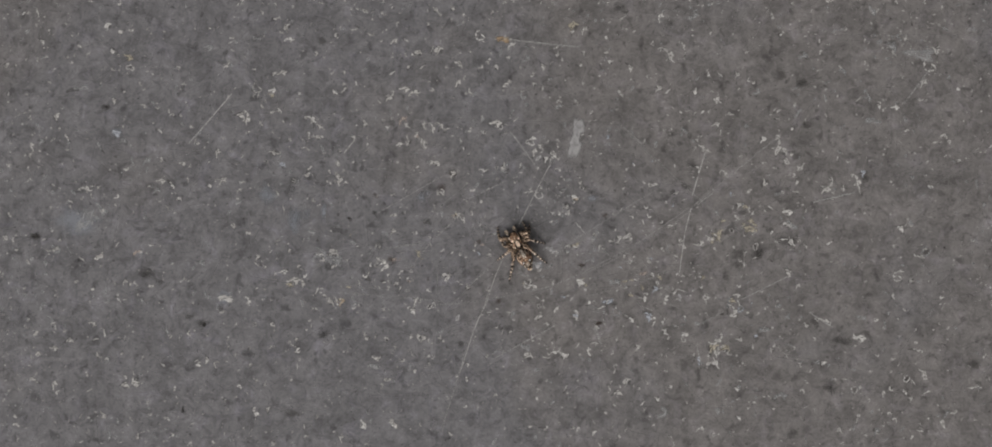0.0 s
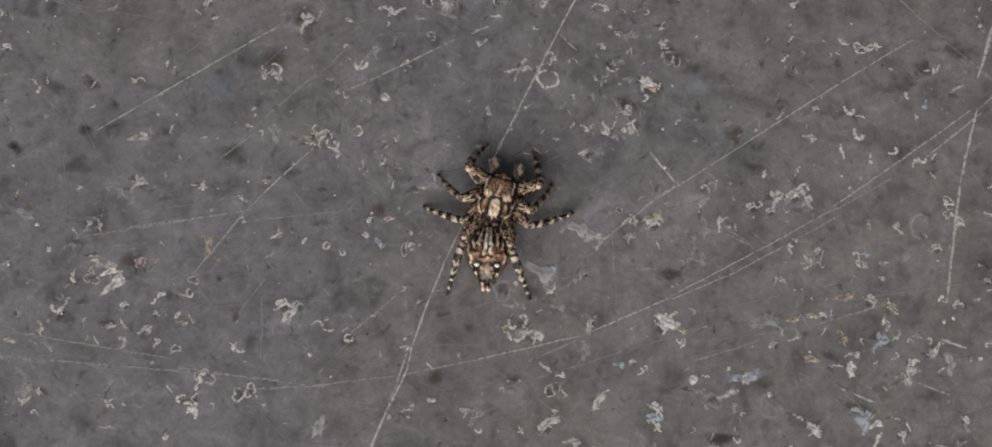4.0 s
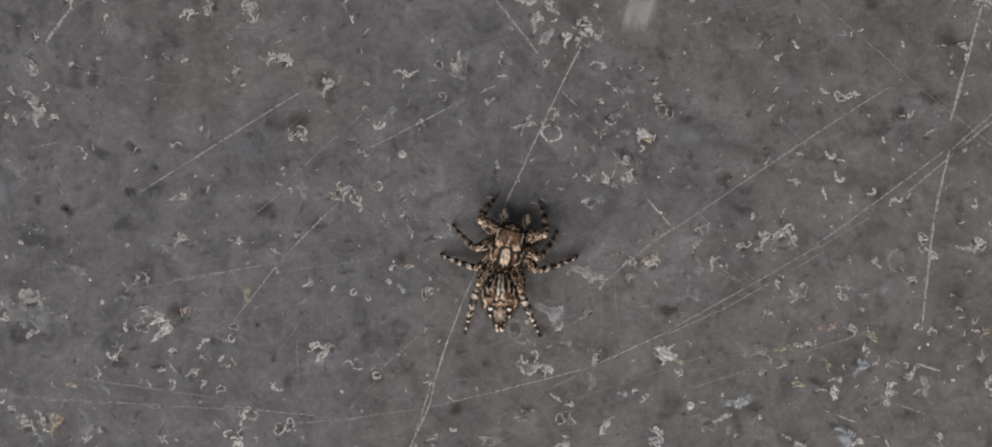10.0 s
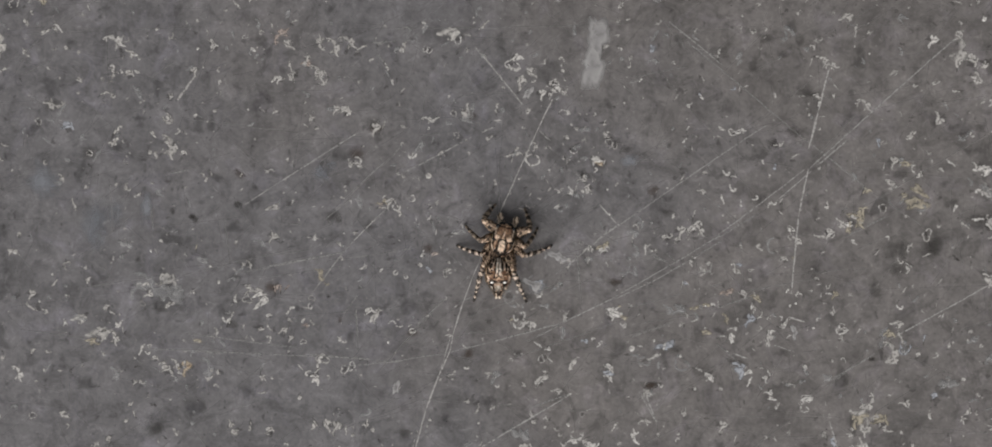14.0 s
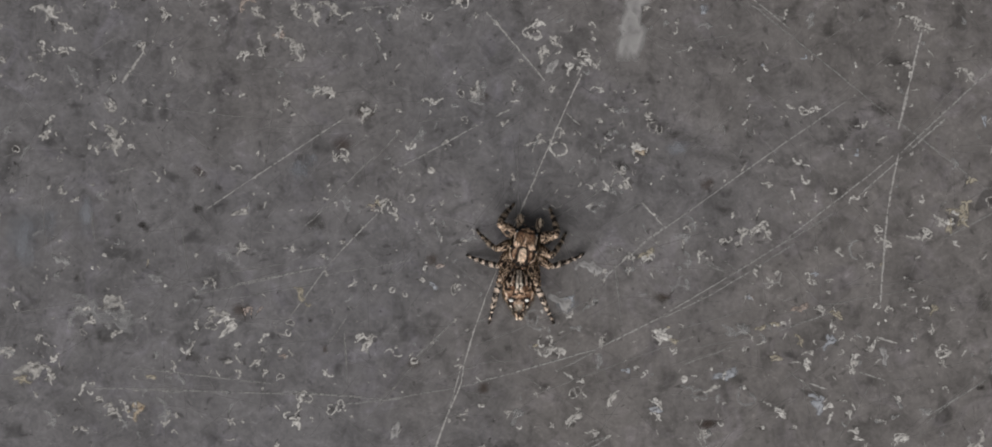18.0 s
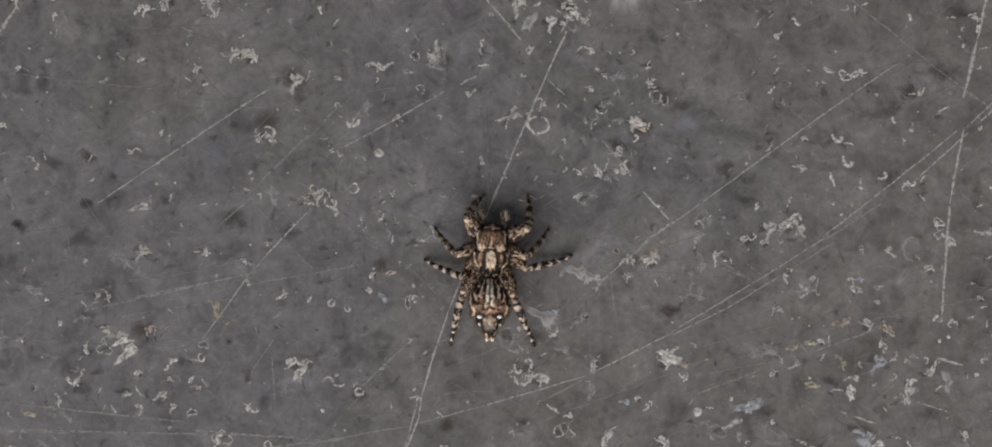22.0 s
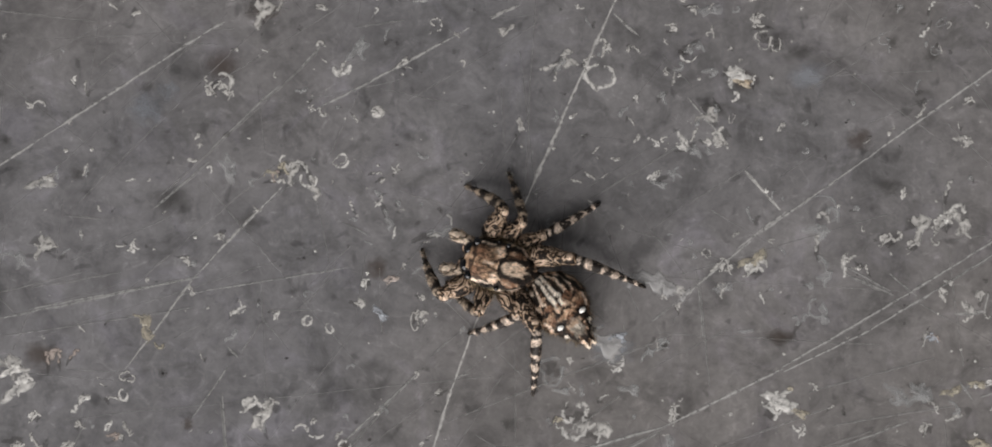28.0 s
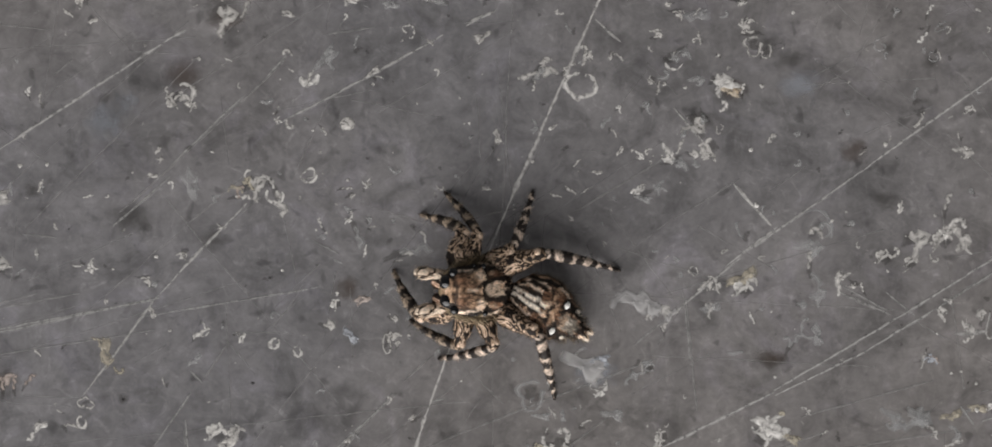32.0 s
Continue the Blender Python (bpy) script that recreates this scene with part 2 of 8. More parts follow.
def curl_shape(kind, seed):
    """A flake about one unit long; c curled, z ragged, r ring, y branched, b patch, o smooth disc, d fleck, m large patch."""
    rng = random.Random(f"{kind}{seed}")
    verts, faces, thick = [], [], []

    def strip(path, widths, height=0.038):
        v, f = ribbon(path, [1.3 * w for w in widths], height, rng.random())
        n = len(verts)
        verts.extend(v)
        thick.extend((0.32, 1.0, 0.32) * len(path))
        faces.extend(tuple(i + n for i in face) for face in f)

    def patch(cx, cy, rx, ry, rough, height=0.035, sides=13, core=0.75):
        n = len(verts)
        verts.append((cx, cy, height))
        thick.extend([core] + [1.0] * sides + [0.3] * sides)
        lobes = [rng.uniform(0, 6.28) for _ in range(3)]
        for ring, (size, z) in enumerate(((0.74, height * 0.9), (1.1, 0.002))):
            for i in range(sides):
                a = 2 * math.pi * i / sides
                r = size * (1 + rough * (0.5 * math.sin(2 * a + lobes[0]) + 0.4 * math.sin(3 * a + lobes[1])
                                         + 0.35 * math.sin(5 * a + lobes[2])) + rough * rng.uniform(-0.4, 0.4) * ring)
                verts.append((cx + rx * r * math.cos(a), cy + ry * r * math.sin(a), z))
        for i in range(sides):
            j = (i + 1) % sides
            faces.append((n, n + 1 + i, n + 1 + j))
            faces.append((n + 1 + i, n + 1 + sides + i, n + 1 + sides + j, n + 1 + j))

    def walkabout(length, bend, start=0.0, steps=8, at=(0.0, 0.0)):
        a, x, y, out = start, at[0], at[1], []
        turn = bend
        for _ in range(steps):
            out.append((x, y))
            x, y = x + math.cos(a) * length / steps, y + math.sin(a) * length / steps
            turn += rng.uniform(-0.45, 0.45)
            a += turn + (rng.choice((-1.3, 1.3)) if rng.random() < 0.34 else 0.0)
        return out

    def fat(path, w):
        n = len(path) - 1
        return [w * (0.25 + 0.95 * math.sin(math.pi * (0.12 + 0.76 * i / n)) * rng.uniform(0.25, 1.75)) for i in range(n + 1)]

    if kind == "c":
        p = walkabout(1.25, rng.choice((-1, 1)) * rng.uniform(0.2, 0.42), steps=8)
        strip(p, fat(p, rng.uniform(0.06, 0.105)))
        if seed % 2:
            patch(p[5][0], p[5][1], 0.1, 0.07, 0.7)
    elif kind == "z":
        p = walkabout(1.5, 0.0, rng.uniform(-0.4, 0.4), 10)
        strip(p, fat(p, 0.082))
        for k in (3, 6):
            q = walkabout(rng.uniform(0.3, 0.6), rng.uniform(-0.7, 0.7), rng.uniform(0, 6.28), 5, p[k])
            strip(q, fat(q, 0.06))
        patch(p[5][0], p[5][1] + 0.05, 0.1, 0.07, 0.8)
    elif kind == "r":
        wob = [rng.uniform(0, 6.28) for _ in range(2)]
        p = []
        gap = rng.uniform(0.6, 1.8)
        for i in range(14):
            a = gap + (2 * math.pi - gap * 0.6) * i / 13
            r = 0.4 * (1 + 0.24 * math.sin(2 * a + wob[0]) + 0.16 * math.sin(3 * a + wob[1]) + rng.uniform(-0.12, 0.12))
            p.append((r * math.cos(a), r * 0.85 * math.sin(a)))
        strip(p, [0.048 * rng.uniform(0.3, 1.8) for _ in p])
    elif kind == "l":
        p = [(0.5 * math.cos(6.28 * i / 13), 0.2 * math.sin(6.28 * i / 13) * rng.uniform(0.8, 1.2)) for i in range(14)]
        strip(p, [0.06 * rng.uniform(0.5, 1.4) for _ in p])
    elif kind == "y":
        for k in range(4):
            q = walkabout(rng.uniform(0.4, 0.65), rng.uniform(-0.3, 0.3), k * 1.6 + rng.uniform(-0.4, 0.4), 5)
            strip(q, [0.075 * (1 - 0.15 * i) * rng.uniform(0.6, 1.3) for i in range(5)])
        patch(0, 0, 0.15, 0.11, 0.7)
    elif kind == "b":
        patch(0, 0, 0.46, 0.26, 0.68, sides=19, core=0.45)
        patch(0.28, 0.1, 0.2, 0.16, 0.7, 0.045)
    elif kind == "m":
        patch(0, 0, 0.5, 0.82, 0.34, 0.02, 31)
        strip(walkabout(-0.42, -0.7, 0.1, 6), [0.05, 0.07, 0.06, 0.08, 0.06, 0.04])
    elif kind == "o":
        patch(0, 0, 0.45, 0.5, 0.1, 0.05, 17, 0.7)
    else:
        patch(0, 0, 0.4, 0.34, 0.35, 0.1, 8)
    # a flat dark patch by the flake paints its shade and dirt
    pits = len(faces)
    if kind in "czry" and seed % 3:
        patch(rng.uniform(-0.15, 0.5), rng.uniform(-0.3, 0.3), rng.uniform(0.2, 0.36), rng.uniform(0.14, 0.22), 0.6, 0.0016, 11, 1.0)
    pits = len(faces) - pits
    if kind not in "bmod":
        mx = sum(v[0] for v in verts) / len(verts)
        my = sum(v[1] for v in verts) / len(verts)
        verts = [(x - mx, y - my, z) for x, y, z in verts]
    return verts, faces, pits, thick


SHAPES = {}
KINDS = {"c": ("curled_flake", "flake"), "z": ("ragged_flake", "flake"), "r": ("ring_flake", "flake"),
         "y": ("branched_flake", "flake"), "b": ("paint_patch", "patch"), "m": ("residue_patch", "patch"),
         "o": ("round_patch", "patch"), "l": ("loop_flake", "flake"), "d": ("fleck", "fleck")}
LOOKS = {"p": "pale grey", "w": "bright white", "k": "pinkish", "t": "tan", "o": "rust-stained", "u": "bluish white", "s": "smooth light grey", "f": "faint grey"}
SAYS = {"c": "thin curl of lifted coating on the grey floor", "z": "ragged flake of peeling coating on the grey floor",
        "r": "ring-shaped rim of burst coating on the grey floor", "y": "branched flake of coating on the grey floor",
        "b": "irregular patch of dried residue on the grey floor", "m": "broad patch of dried residue on the grey floor",
        "l": "narrow loop of lifted coating on the grey floor", "o": "smooth round spot of residue on the grey floor", "d": "tiny fleck on the grey floor"}


def chip(kind, x, y, size, turn, tone, seed):
    """A flake of so many millimetres on the sheet. The large ones lie loose, the others are part of its coating."""
    key = (kind, seed, tone)
    if key not in SHAPES:
        verts, faces, pits, thick = curl_shape(kind, seed)
        SHAPES[key] = mesh_of(KINDS[kind][0], verts, faces, CHIP[tone], pits, thick)
    loose = size > 1.0 and tone != "f" and kind in "zbyr"
    ob = new("loose_flake" if loose else KINDS[kind][0], SHAPES[key])
    low = min(1.0, 0.45 / size)
    ob.matrix_basis = pose(x * MM, y * MM, 0, 0, 0, turn) @ Matrix.Diagonal((size, size, size * low, 1))
    if loose:
        tagged(ob, LOOKS[tone] + " " + SAYS[kind], "flake", "flakes on the floor")
    else:
        ob.parent = sheet


def arc(x, y, radius, start, sweep, width, tone):
    """A curl of lifted coating that follows part of a circle, uneven in width and round."""
    rng = random.Random(f"{x}{y}")
    steps = max(6, int(abs(sweep) / 18))
    wob, path = rng.uniform(0, 6.28), []
    for i in range(steps + 1):
        a = radians(start + sweep * i / steps)
        r = radius * (1 + 0.14 * math.sin(2 * a + wob) + rng.uniform(-0.11, 0.11))
        path.append((r * math.cos(a), r * math.sin(a)))
    widths = [width * rng.uniform(0.4, 1.25) * (0.55 + 0.45 * min(1, 4 * i / steps, 4 - 4 * i / steps)) for i in range(steps + 1)]
    ob = new("curled_flake", mesh_of("curled_flake", *ribbon(path, [1.3 * w for w in widths], 0.22 * width, radius), CHIP[tone]))
    ob.location = (x * MM, y * MM, 0)
    if radius > 0.4 and tone != "f":
        tagged(ob, LOOKS[tone] + " " + SAYS["c"], "flake", "flakes on the floor")
    else:
        ob.parent = sheet


def scratch(x0, y0, x1, y1, width, strength):
    """A scratch scored in the coating, of uneven width, with a slightly raised burr."""
    rng = random.Random(f"{x0}{y1}")
    length = math.hypot(x1 - x0, y1 - y0)
    steps = max(4, min(60, int(length / 0.35)))
    bow = rng.uniform(-0.006, 0.006) * length
    path, widths = [], []
    for i in range(steps + 1):
        f = i / steps
        off = bow * 4 * f * (1 - f) + rng.gauss(0, 0.006)
        path.append((x0 + (x1 - x0) * f - (y1 - y0) / length * off, y0 + (y1 - y0) * f + (x1 - x0) / length * off))
        widths.append(1.35 * width * rng.uniform(0.65, 1.15) * (0.4 + 0.6 * min(1, 6 * f, 6 * (1 - f) + 0.2)))
    ob = new("scratch", mesh_of("scratch", *ribbon(path, widths, 0.014, length), SCRATCH[strength]))
    ob.parent = sheet


DISC = {}


def stain(tone, x, y, rx, ry):
    """A stain soaked into the coating: a thin disc with a soft, ragged edge."""
    if tone not in DISC:
        k = 28
        verts = [(0, 0, 0)] + [(1.5 * math.cos(2 * math.pi * i / k), 1.5 * math.sin(2 * math.pi * i / k), 0) for i in range(k)]
        me = bpy.data.meshes.new("stain")
        me.from_pydata(verts, [], [(0, 1 + i, 1 + (i + 1) % k) for i in range(k)])
        me.materials.append(STAIN[tone])
        DISC[tone] = me
    ob = new("stain", DISC[tone])
    level = {"dark": 0.0012, "umber": 0.0014, "black": 0.0017, "blue": 0.001}[tone]
    ob.matrix_basis = pose(x * MM, y * MM, level * MM) @ Matrix.Diagonal((rx * MM, ry * MM, MM, 1))
    ob.parent = sheet


def scatter(name, count, kinds, material, size, half, seed, thin=None, label=""):
    """What nobody could count: many small flakes strewn over the sheet, in one mesh."""
    rng = random.Random(seed)
    shapes = [curl_shape(k, 3 * s) for k in kinds for s in range(4)]
    verts, faces, thick = [], [], []
    for _ in range(count):
        x, y = rng.uniform(-half[0], half[0]), rng.uniform(-half[1], half[1])
        clump = noise.noise(Vector((x * 0.11, y * 0.11, seed)))
        if rng.random() > 0.75 + clump:
            continue
        inner = abs(x) < 17.5 and abs(y) < 8.2
        middle = abs(x) < 29 and abs(y) < 13
        outer = abs(x) < 63 and abs(y) < 29
        if thin and outer and rng.random() > (thin if inner or middle else 0.3 + 0.7 * thin):
            continue
        s = size * rng.lognormvariate(0, 0.4) * (0.5 if inner else 0.62 if middle else 0.8)
        a = rng.uniform(0, 6.28)
        c, d, n = math.cos(a) * s, math.sin(a) * s, len(verts)
        v, f, _, dense = rng.choice(shapes)
        thick.extend(dense)
        verts.extend((x + c * p - d * q, y + d * p + c * q, min(z * s, 0.05)) for p, q, z in v)
        faces.extend(tuple(i + n for i in face) for face in f)
    ob = new(name, mesh_of(name, verts, faces, material, 0, thick))
    return tagged(ob, label, "flakes", kind="stuff")


def hairlines(count, half, seed):
    """Faint hairline scuffs in all directions, in one mesh."""
    rng = random.Random(seed)
    verts, faces = [], []
    for _ in range(count):
        x, y = rng.uniform(-half[0], half[0]), rng.uniform(-half[1], half[1])
        a = radians(rng.choice((32, 36, 62, 8, -6, -42, 92)) + rng.gauss(0, 9))
        length = rng.lognormvariate(1.2, 0.7)
        steps = max(3, int(length / 0.8))
        path = [(x + math.cos(a) * length * i / steps + rng.gauss(0, 0.012), y + math.sin(a) * length * i / steps + rng.gauss(0, 0.012))
                for i in range(steps + 1)]
        v, f = ribbon(path, [0.019 * rng.uniform(0.4, 1.3) for _ in path], 0.006, rng.random())
        n = len(verts)
        verts.extend(v)
        faces.extend(tuple(i + n for i in face) for face in f)
    ob = new("hairline_scuffs", mesh_of("hairline_scuffs", verts, faces, SCRATCH[3]))
    return tagged(ob, "faint hairline scuffs all over the grey floor", "scuffs", kind="stuff")


# ---- the jumping spider ----
def scale_material(name, stops, scale, stretch, rows=0.0):
    """Hair-like scales. rows: how densely they lie in winding rows; 0 for even patches."""
    n = Nodes(name)
    a = n.noise(scale, 2.0 if rows else 3.0, 0.5 if rows else 0.6, vec=n.coords(stretch), warp=0.8)
    if rows:
        a = n.math("MULTIPLY_ADD", n.math("SINE", n.math("MULTIPLY", a, rows)), 0.5)
    if rows:
        a = n.math("ADD", n.math("MULTIPLY", a, 0.74), n.math("MULTIPLY", n.noise(scale * 3.3, 3.0, 0.6), 0.36))
    colour = n.ramp(a, *stops)
    fine = n.ramp(n.noise(scale * 5.5, 3.0, 0.6), (0.34, 0.6), (0.66, 1.4))
    colour = n.mix(1.0, colour, fine, "MULTIPLY")
    n.bump(n.noise(scale * 3.0, 2.0), 0.6, 0.03)
    return n.done(colour, 0.65, 0.25)


def pattern_material():
    """The scales of the body, in the colours stored with its points."""
    n = Nodes("body_scales")
    tone = n.add("ShaderNodeAttribute")
    tone.attribute_name = "scales"
    fine = n.ramp(n.noise(15.0, 3.0, 0.65, vec=n.coords((1, 0.5, 1))), (0.36, 0.66), (0.64, 1.42))
    n.bump(n.noise(12.0, 2.0), 0.5, 0.03)
    return n.done(n.mix(1.0, tone.outputs["Color"], fine, "MULTIPLY"), 0.62, 0.25)


def band_material(name, dark, pale, period, shift, tip):
    """Rings along a leg, which lies along its own y."""
    n = Nodes(name)
    split = n.add("ShaderNodeSeparateXYZ")
    n.link(n.coords(), split.inputs[0])
    wob = n.math("MULTIPLY", n.noise(2.3, 4.0, 0.75), 1.1)
    y = n.math("ADD", split.outputs["Y"], wob)
    wave = n.math("SINE", n.math("ADD", n.math("MULTIPLY", y, 2 * math.pi / period), shift), 0)
    patchy = n.math("ADD", n.math("MULTIPLY_ADD", wave, 0.34), n.math("MULTIPLY", n.math("SUBTRACT", n.noise(5.0, 4.0, 0.7), 0.5), 1.5))
    bands = n.ramp(patchy, (0.46, dark), (0.58, tuple(0.34 * v for v in pale)), (0.84, pale))
    end = n.ramp(n.math("DIVIDE", split.outputs["Y"], tip), (0.7, 0.0), (1.0, 0.55))
    colour = n.mix(end, bands, dark)
    fine = n.ramp(n.noise(14.0, 2.0, 0.5), (0.3, 0.5), (0.7, 1.35))
    colour = n.mix(1.0, colour, fine, "MULTIPLY")
    return n.done(colour, 0.6, 0.3)


def hair_material(name, *stops):
    n = Nodes(name)
    geo = n.add("ShaderNodeNewGeometry")
    return n.done(n.ramp(geo.outputs["Random Per Island"], *stops), 0.5, 0.3)


BLACK, BROWN, TAN, CREAM = (0.017, 0.012, 0.01), (0.135, 0.066, 0.038), (0.38, 0.222, 0.142), (0.66, 0.485, 0.375)
CARAPACE = scale_material("carapace_scales", ((0.34, BLACK), (0.56, BROWN), (0.72, TAN), (0.95, CREAM)), 1.9, (1, 0.55, 1), 34.0)
PALP = scale_material("feeler_scales", ((0.28, BLACK), (0.4, (0.2, 0.14, 0.09)), (0.5, (0.46, 0.35, 0.26)), (0.7, (0.74, 0.62, 0.5))), 2.6, (1, 0.6, 1), 30.0)
LEG_SCALES = scale_material("thigh_scales", ((0.42, BLACK), (0.55, (0.15, 0.095, 0.058)), (0.75, (0.34, 0.235, 0.155)), (0.97, (0.7, 0.54, 0.42))), 2.6, (1, 0.7, 1), 38.0)
CREAM_SCALES = scale_material("cream_scales", ((0.3, (0.22, 0.15, 0.1)), (0.4, (0.58, 0.425, 0.32)), (0.62, (0.78, 0.625, 0.48))), 5.0, (1, 1, 1))
WHITE_SCALES = scale_material("white_scales", ((0.3, (0.82, 0.8, 0.76)), (0.6, (0.92, 0.9, 0.87))), 6.0, (1, 1, 1))
BLACK_SCALES = scale_material("black_scales", ((0.3, (0.006, 0.005, 0.004)), (0.7, (0.02, 0.014, 0.011))), 5.0, (1, 1, 1))
EYE = Nodes("eye_lens").done((0.004, 0.004, 0.005), 0.08, 0.6)
SCALES = pattern_material()


def lerp_profile(rows, s):
    for (a, *u), (b, *v) in zip(rows, rows[1:]):
        if s <= b:
            f = (s - a) / (b - a)
            f = f * f * (3 - 2 * f)
            return [p + (q - p) * f for p, q in zip(u, v)]
    return list(rows[-1][1:])


# along the body: share of length, half width, crest height, belly height
CARAPACE_FORM = ((0.0, 0.2, 0.95, 0.62), (0.1, 0.5, 1.2, 0.5), (0.3, 0.84, 1.5, 0.42), (0.58, 0.93, 1.64, 0.4),
                 (0.82, 0.8, 1.6, 0.46), (0.94, 0.62, 1.46, 0.6), (1.0, 0.36, 1.24, 0.75))
ABDOMEN_FORM = ((0.0, 0.18, 0.95, 0.7), (0.05, 0.46, 1.2, 0.55), (0.14, 0.8, 1.44, 0.42), (0.3, 1.0, 1.64, 0.36), (0.46, 1.02, 1.64, 0.34), (0.6, 0.9, 1.54, 0.36),
                (0.74, 0.66, 1.36, 0.4), (0.88, 0.36, 1.1, 0.5), (1.0, 0.13, 0.92, 0.66))


def body_form(form, length, way, power):
    """A closed form of rounded sections along y, from the waist in the given way."""
    bm, rings = bmesh.new(), []
    for i in range(97):
        s = i / 96
        w, top, low = lerp_profile(form, s)
        mid, half, ring = (top + low) / 2, (top - low) / 2, []
        for k in range(112):
            a = 2 * math.pi * k / 112
            c, d = math.cos(a), math.sin(a)
            ring.append(bm.verts.new((w * math.copysign(abs(c) ** power, c), way * length * s, mid + half * math.copysign(abs(d) ** power, d))))
        rings.append(ring)
    for a, b in zip(rings, rings[1:]):
        for k in range(112):
            bm.faces.new((a[k], a[(k + 1) % 112], b[(k + 1) % 112], b[k]))
    bm.faces.new(rings[0])
    bm.faces.new(rings[-1])
    bmesh.ops.recalc_face_normals(bm, faces=bm.faces)
    return bm


def crest(form, length, power, x, y):
    """How high the form stands at x, y."""
    w, top, low = lerp_profile(form, min(max(abs(y) / length, 0), 1))
    c = min(abs(x) / w, 0.995) ** (1 / power)
    return (top + low) / 2 + (top - low) / 2 * (1 - c * c) ** (power / 2)


def smooth(v, low, high):
    f = np.clip((v - low) / (high - low), 0, 1)
    return f * f * (3 - 2 * f)


class Pattern:
    """The colours of the scales on a body, in millimetres of its own plan: ground colours in blotches, then lines and spots with frayed edges."""

    def __init__(self, seed, stops, side, blotch):
        self.seed, self.stops, self.side, self.blotch, self.marks = seed, stops, side, blotch, []

    def line(self, colour, points, width, most=1.0):
        self.marks.append(("line", colour, np.array(points), width, most))

    def spot(self, colour, x, y, half_w, half_l, turn=0, most=1.0):
        self.marks.append(("spot", colour, (x, y, half_w, half_l, radians(turn)), 1.0, most))

    def field(self, points, scale, shift):
        return np.array([noise.noise(Vector((x * scale + shift, y * scale - shift, z * scale + self.seed))) for x, y, z in points])

    def colours(self, points, low):
        """A colour for each point; low: how far down the flank it lies, 0 to 1."""
        x = points[:, 0] + 0.07 * self.field(points, 2.6, 3.1) + 0.035 * self.field(points, 9.0, 7.7)
        y = points[:, 1] + 0.07 * self.field(points, 2.6, 5.3) + 0.035 * self.field(points, 9.0, 1.9)
        lumps = self.field(points * np.array((1, 0.6, 1)), self.blotch, 0.4) + 0.5 * self.field(points, 3 * self.blotch, 2.2)
        at = [p for p, _ in self.stops]
        out = np.stack([np.interp(lumps, at, [c[k] for _, c in self.stops]) for k in range(3)], 1)
        frayed = 1 + 0.75 * self.field(points, 6.0, 4.4) + 0.4 * self.field(points, 17.0, 8.8)
        for kind, colour, form, width, most in self.marks:
            if kind == "line":
                far = np.full(len(x), 9.0)
                for (ax, ay), (bx, by) in zip(form, form[1:]):
                    f = np.clip(((x - ax) * (bx - ax) + (y - ay) * (by - ay)) / ((bx - ax) ** 2 + (by - ay) ** 2), 0, 1)
                    far = np.minimum(far, np.hypot(x - ax - f * (bx - ax), y - ay - f * (by - ay)))
                cover = 1 - smooth(far / (width * frayed.clip(0.25, 2)), 0.65, 1.25)
            else:
                px, py, w, h, turn = form
                u = ((x - px) * math.cos(turn) + (y - py) * math.sin(turn)) / w
                v = ((y - py) * math.cos(turn) - (x - px) * math.sin(turn)) / h
                cover = 1 - smooth(np.hypot(u, v) / (0.55 + 0.45 * frayed.clip(0.2, 1.8)), 0.75, 1.15)
            cover = (cover * most * (1 - smooth(low, 0.55, 0.9)))[:, None]
            out = out * (1 - cover) + np.array(colour) * cover
        nicks = smooth(self.field(points * np.array((1, 0.55, 1)), 11.0, 9.9) + 0.4 * self.field(points, 26.0, 0.7), 0.12, 0.42)[:, None]
        out = out * (1 - 0.58 * nicks)
        streak = smooth(self.field(points * np.array((1, 0.5, 1)), 5.0, 6.6), -0.1, 0.3)[:, None]
        flank = np.array(self.side[0]) * (1 - streak) + np.array(self.side[1]) * streak
        down = smooth(low, 0.5, 0.95)[:, None]
        return out * (1 - down) + flank * down


def coloured(me, colours):
    """Stores one colour a vertex, by which the scale material goes."""
    layer = me.color_attributes.new("scales", "FLOAT_COLOR", "POINT")
    layer.data.foreach_set("color", np.hstack([colours, np.ones((len(colours), 1))]).ravel())


def down_flank(form, length, points):
    """0 on the crest, 1 at the widest of the flank and below."""
    low = []
    for x, y, z in points:
        w, top, bottom = lerp_profile(form, min(max(abs(y) / length, 0), 1))
        low.append(min(max((top - z) / ((top - bottom) / 2), 0), 1))
    return np.array(low)


def scaly_body(name, form, length, way, power, pattern, material, parent, label):
    body = part(name, body_form(form, length, way, power), material, parent, label)
    points = np.array([v.co[:] for v in body.data.vertices]) / MM
    coloured(body.data, pattern.colours(points, down_flank(form, length, points)))
    return body


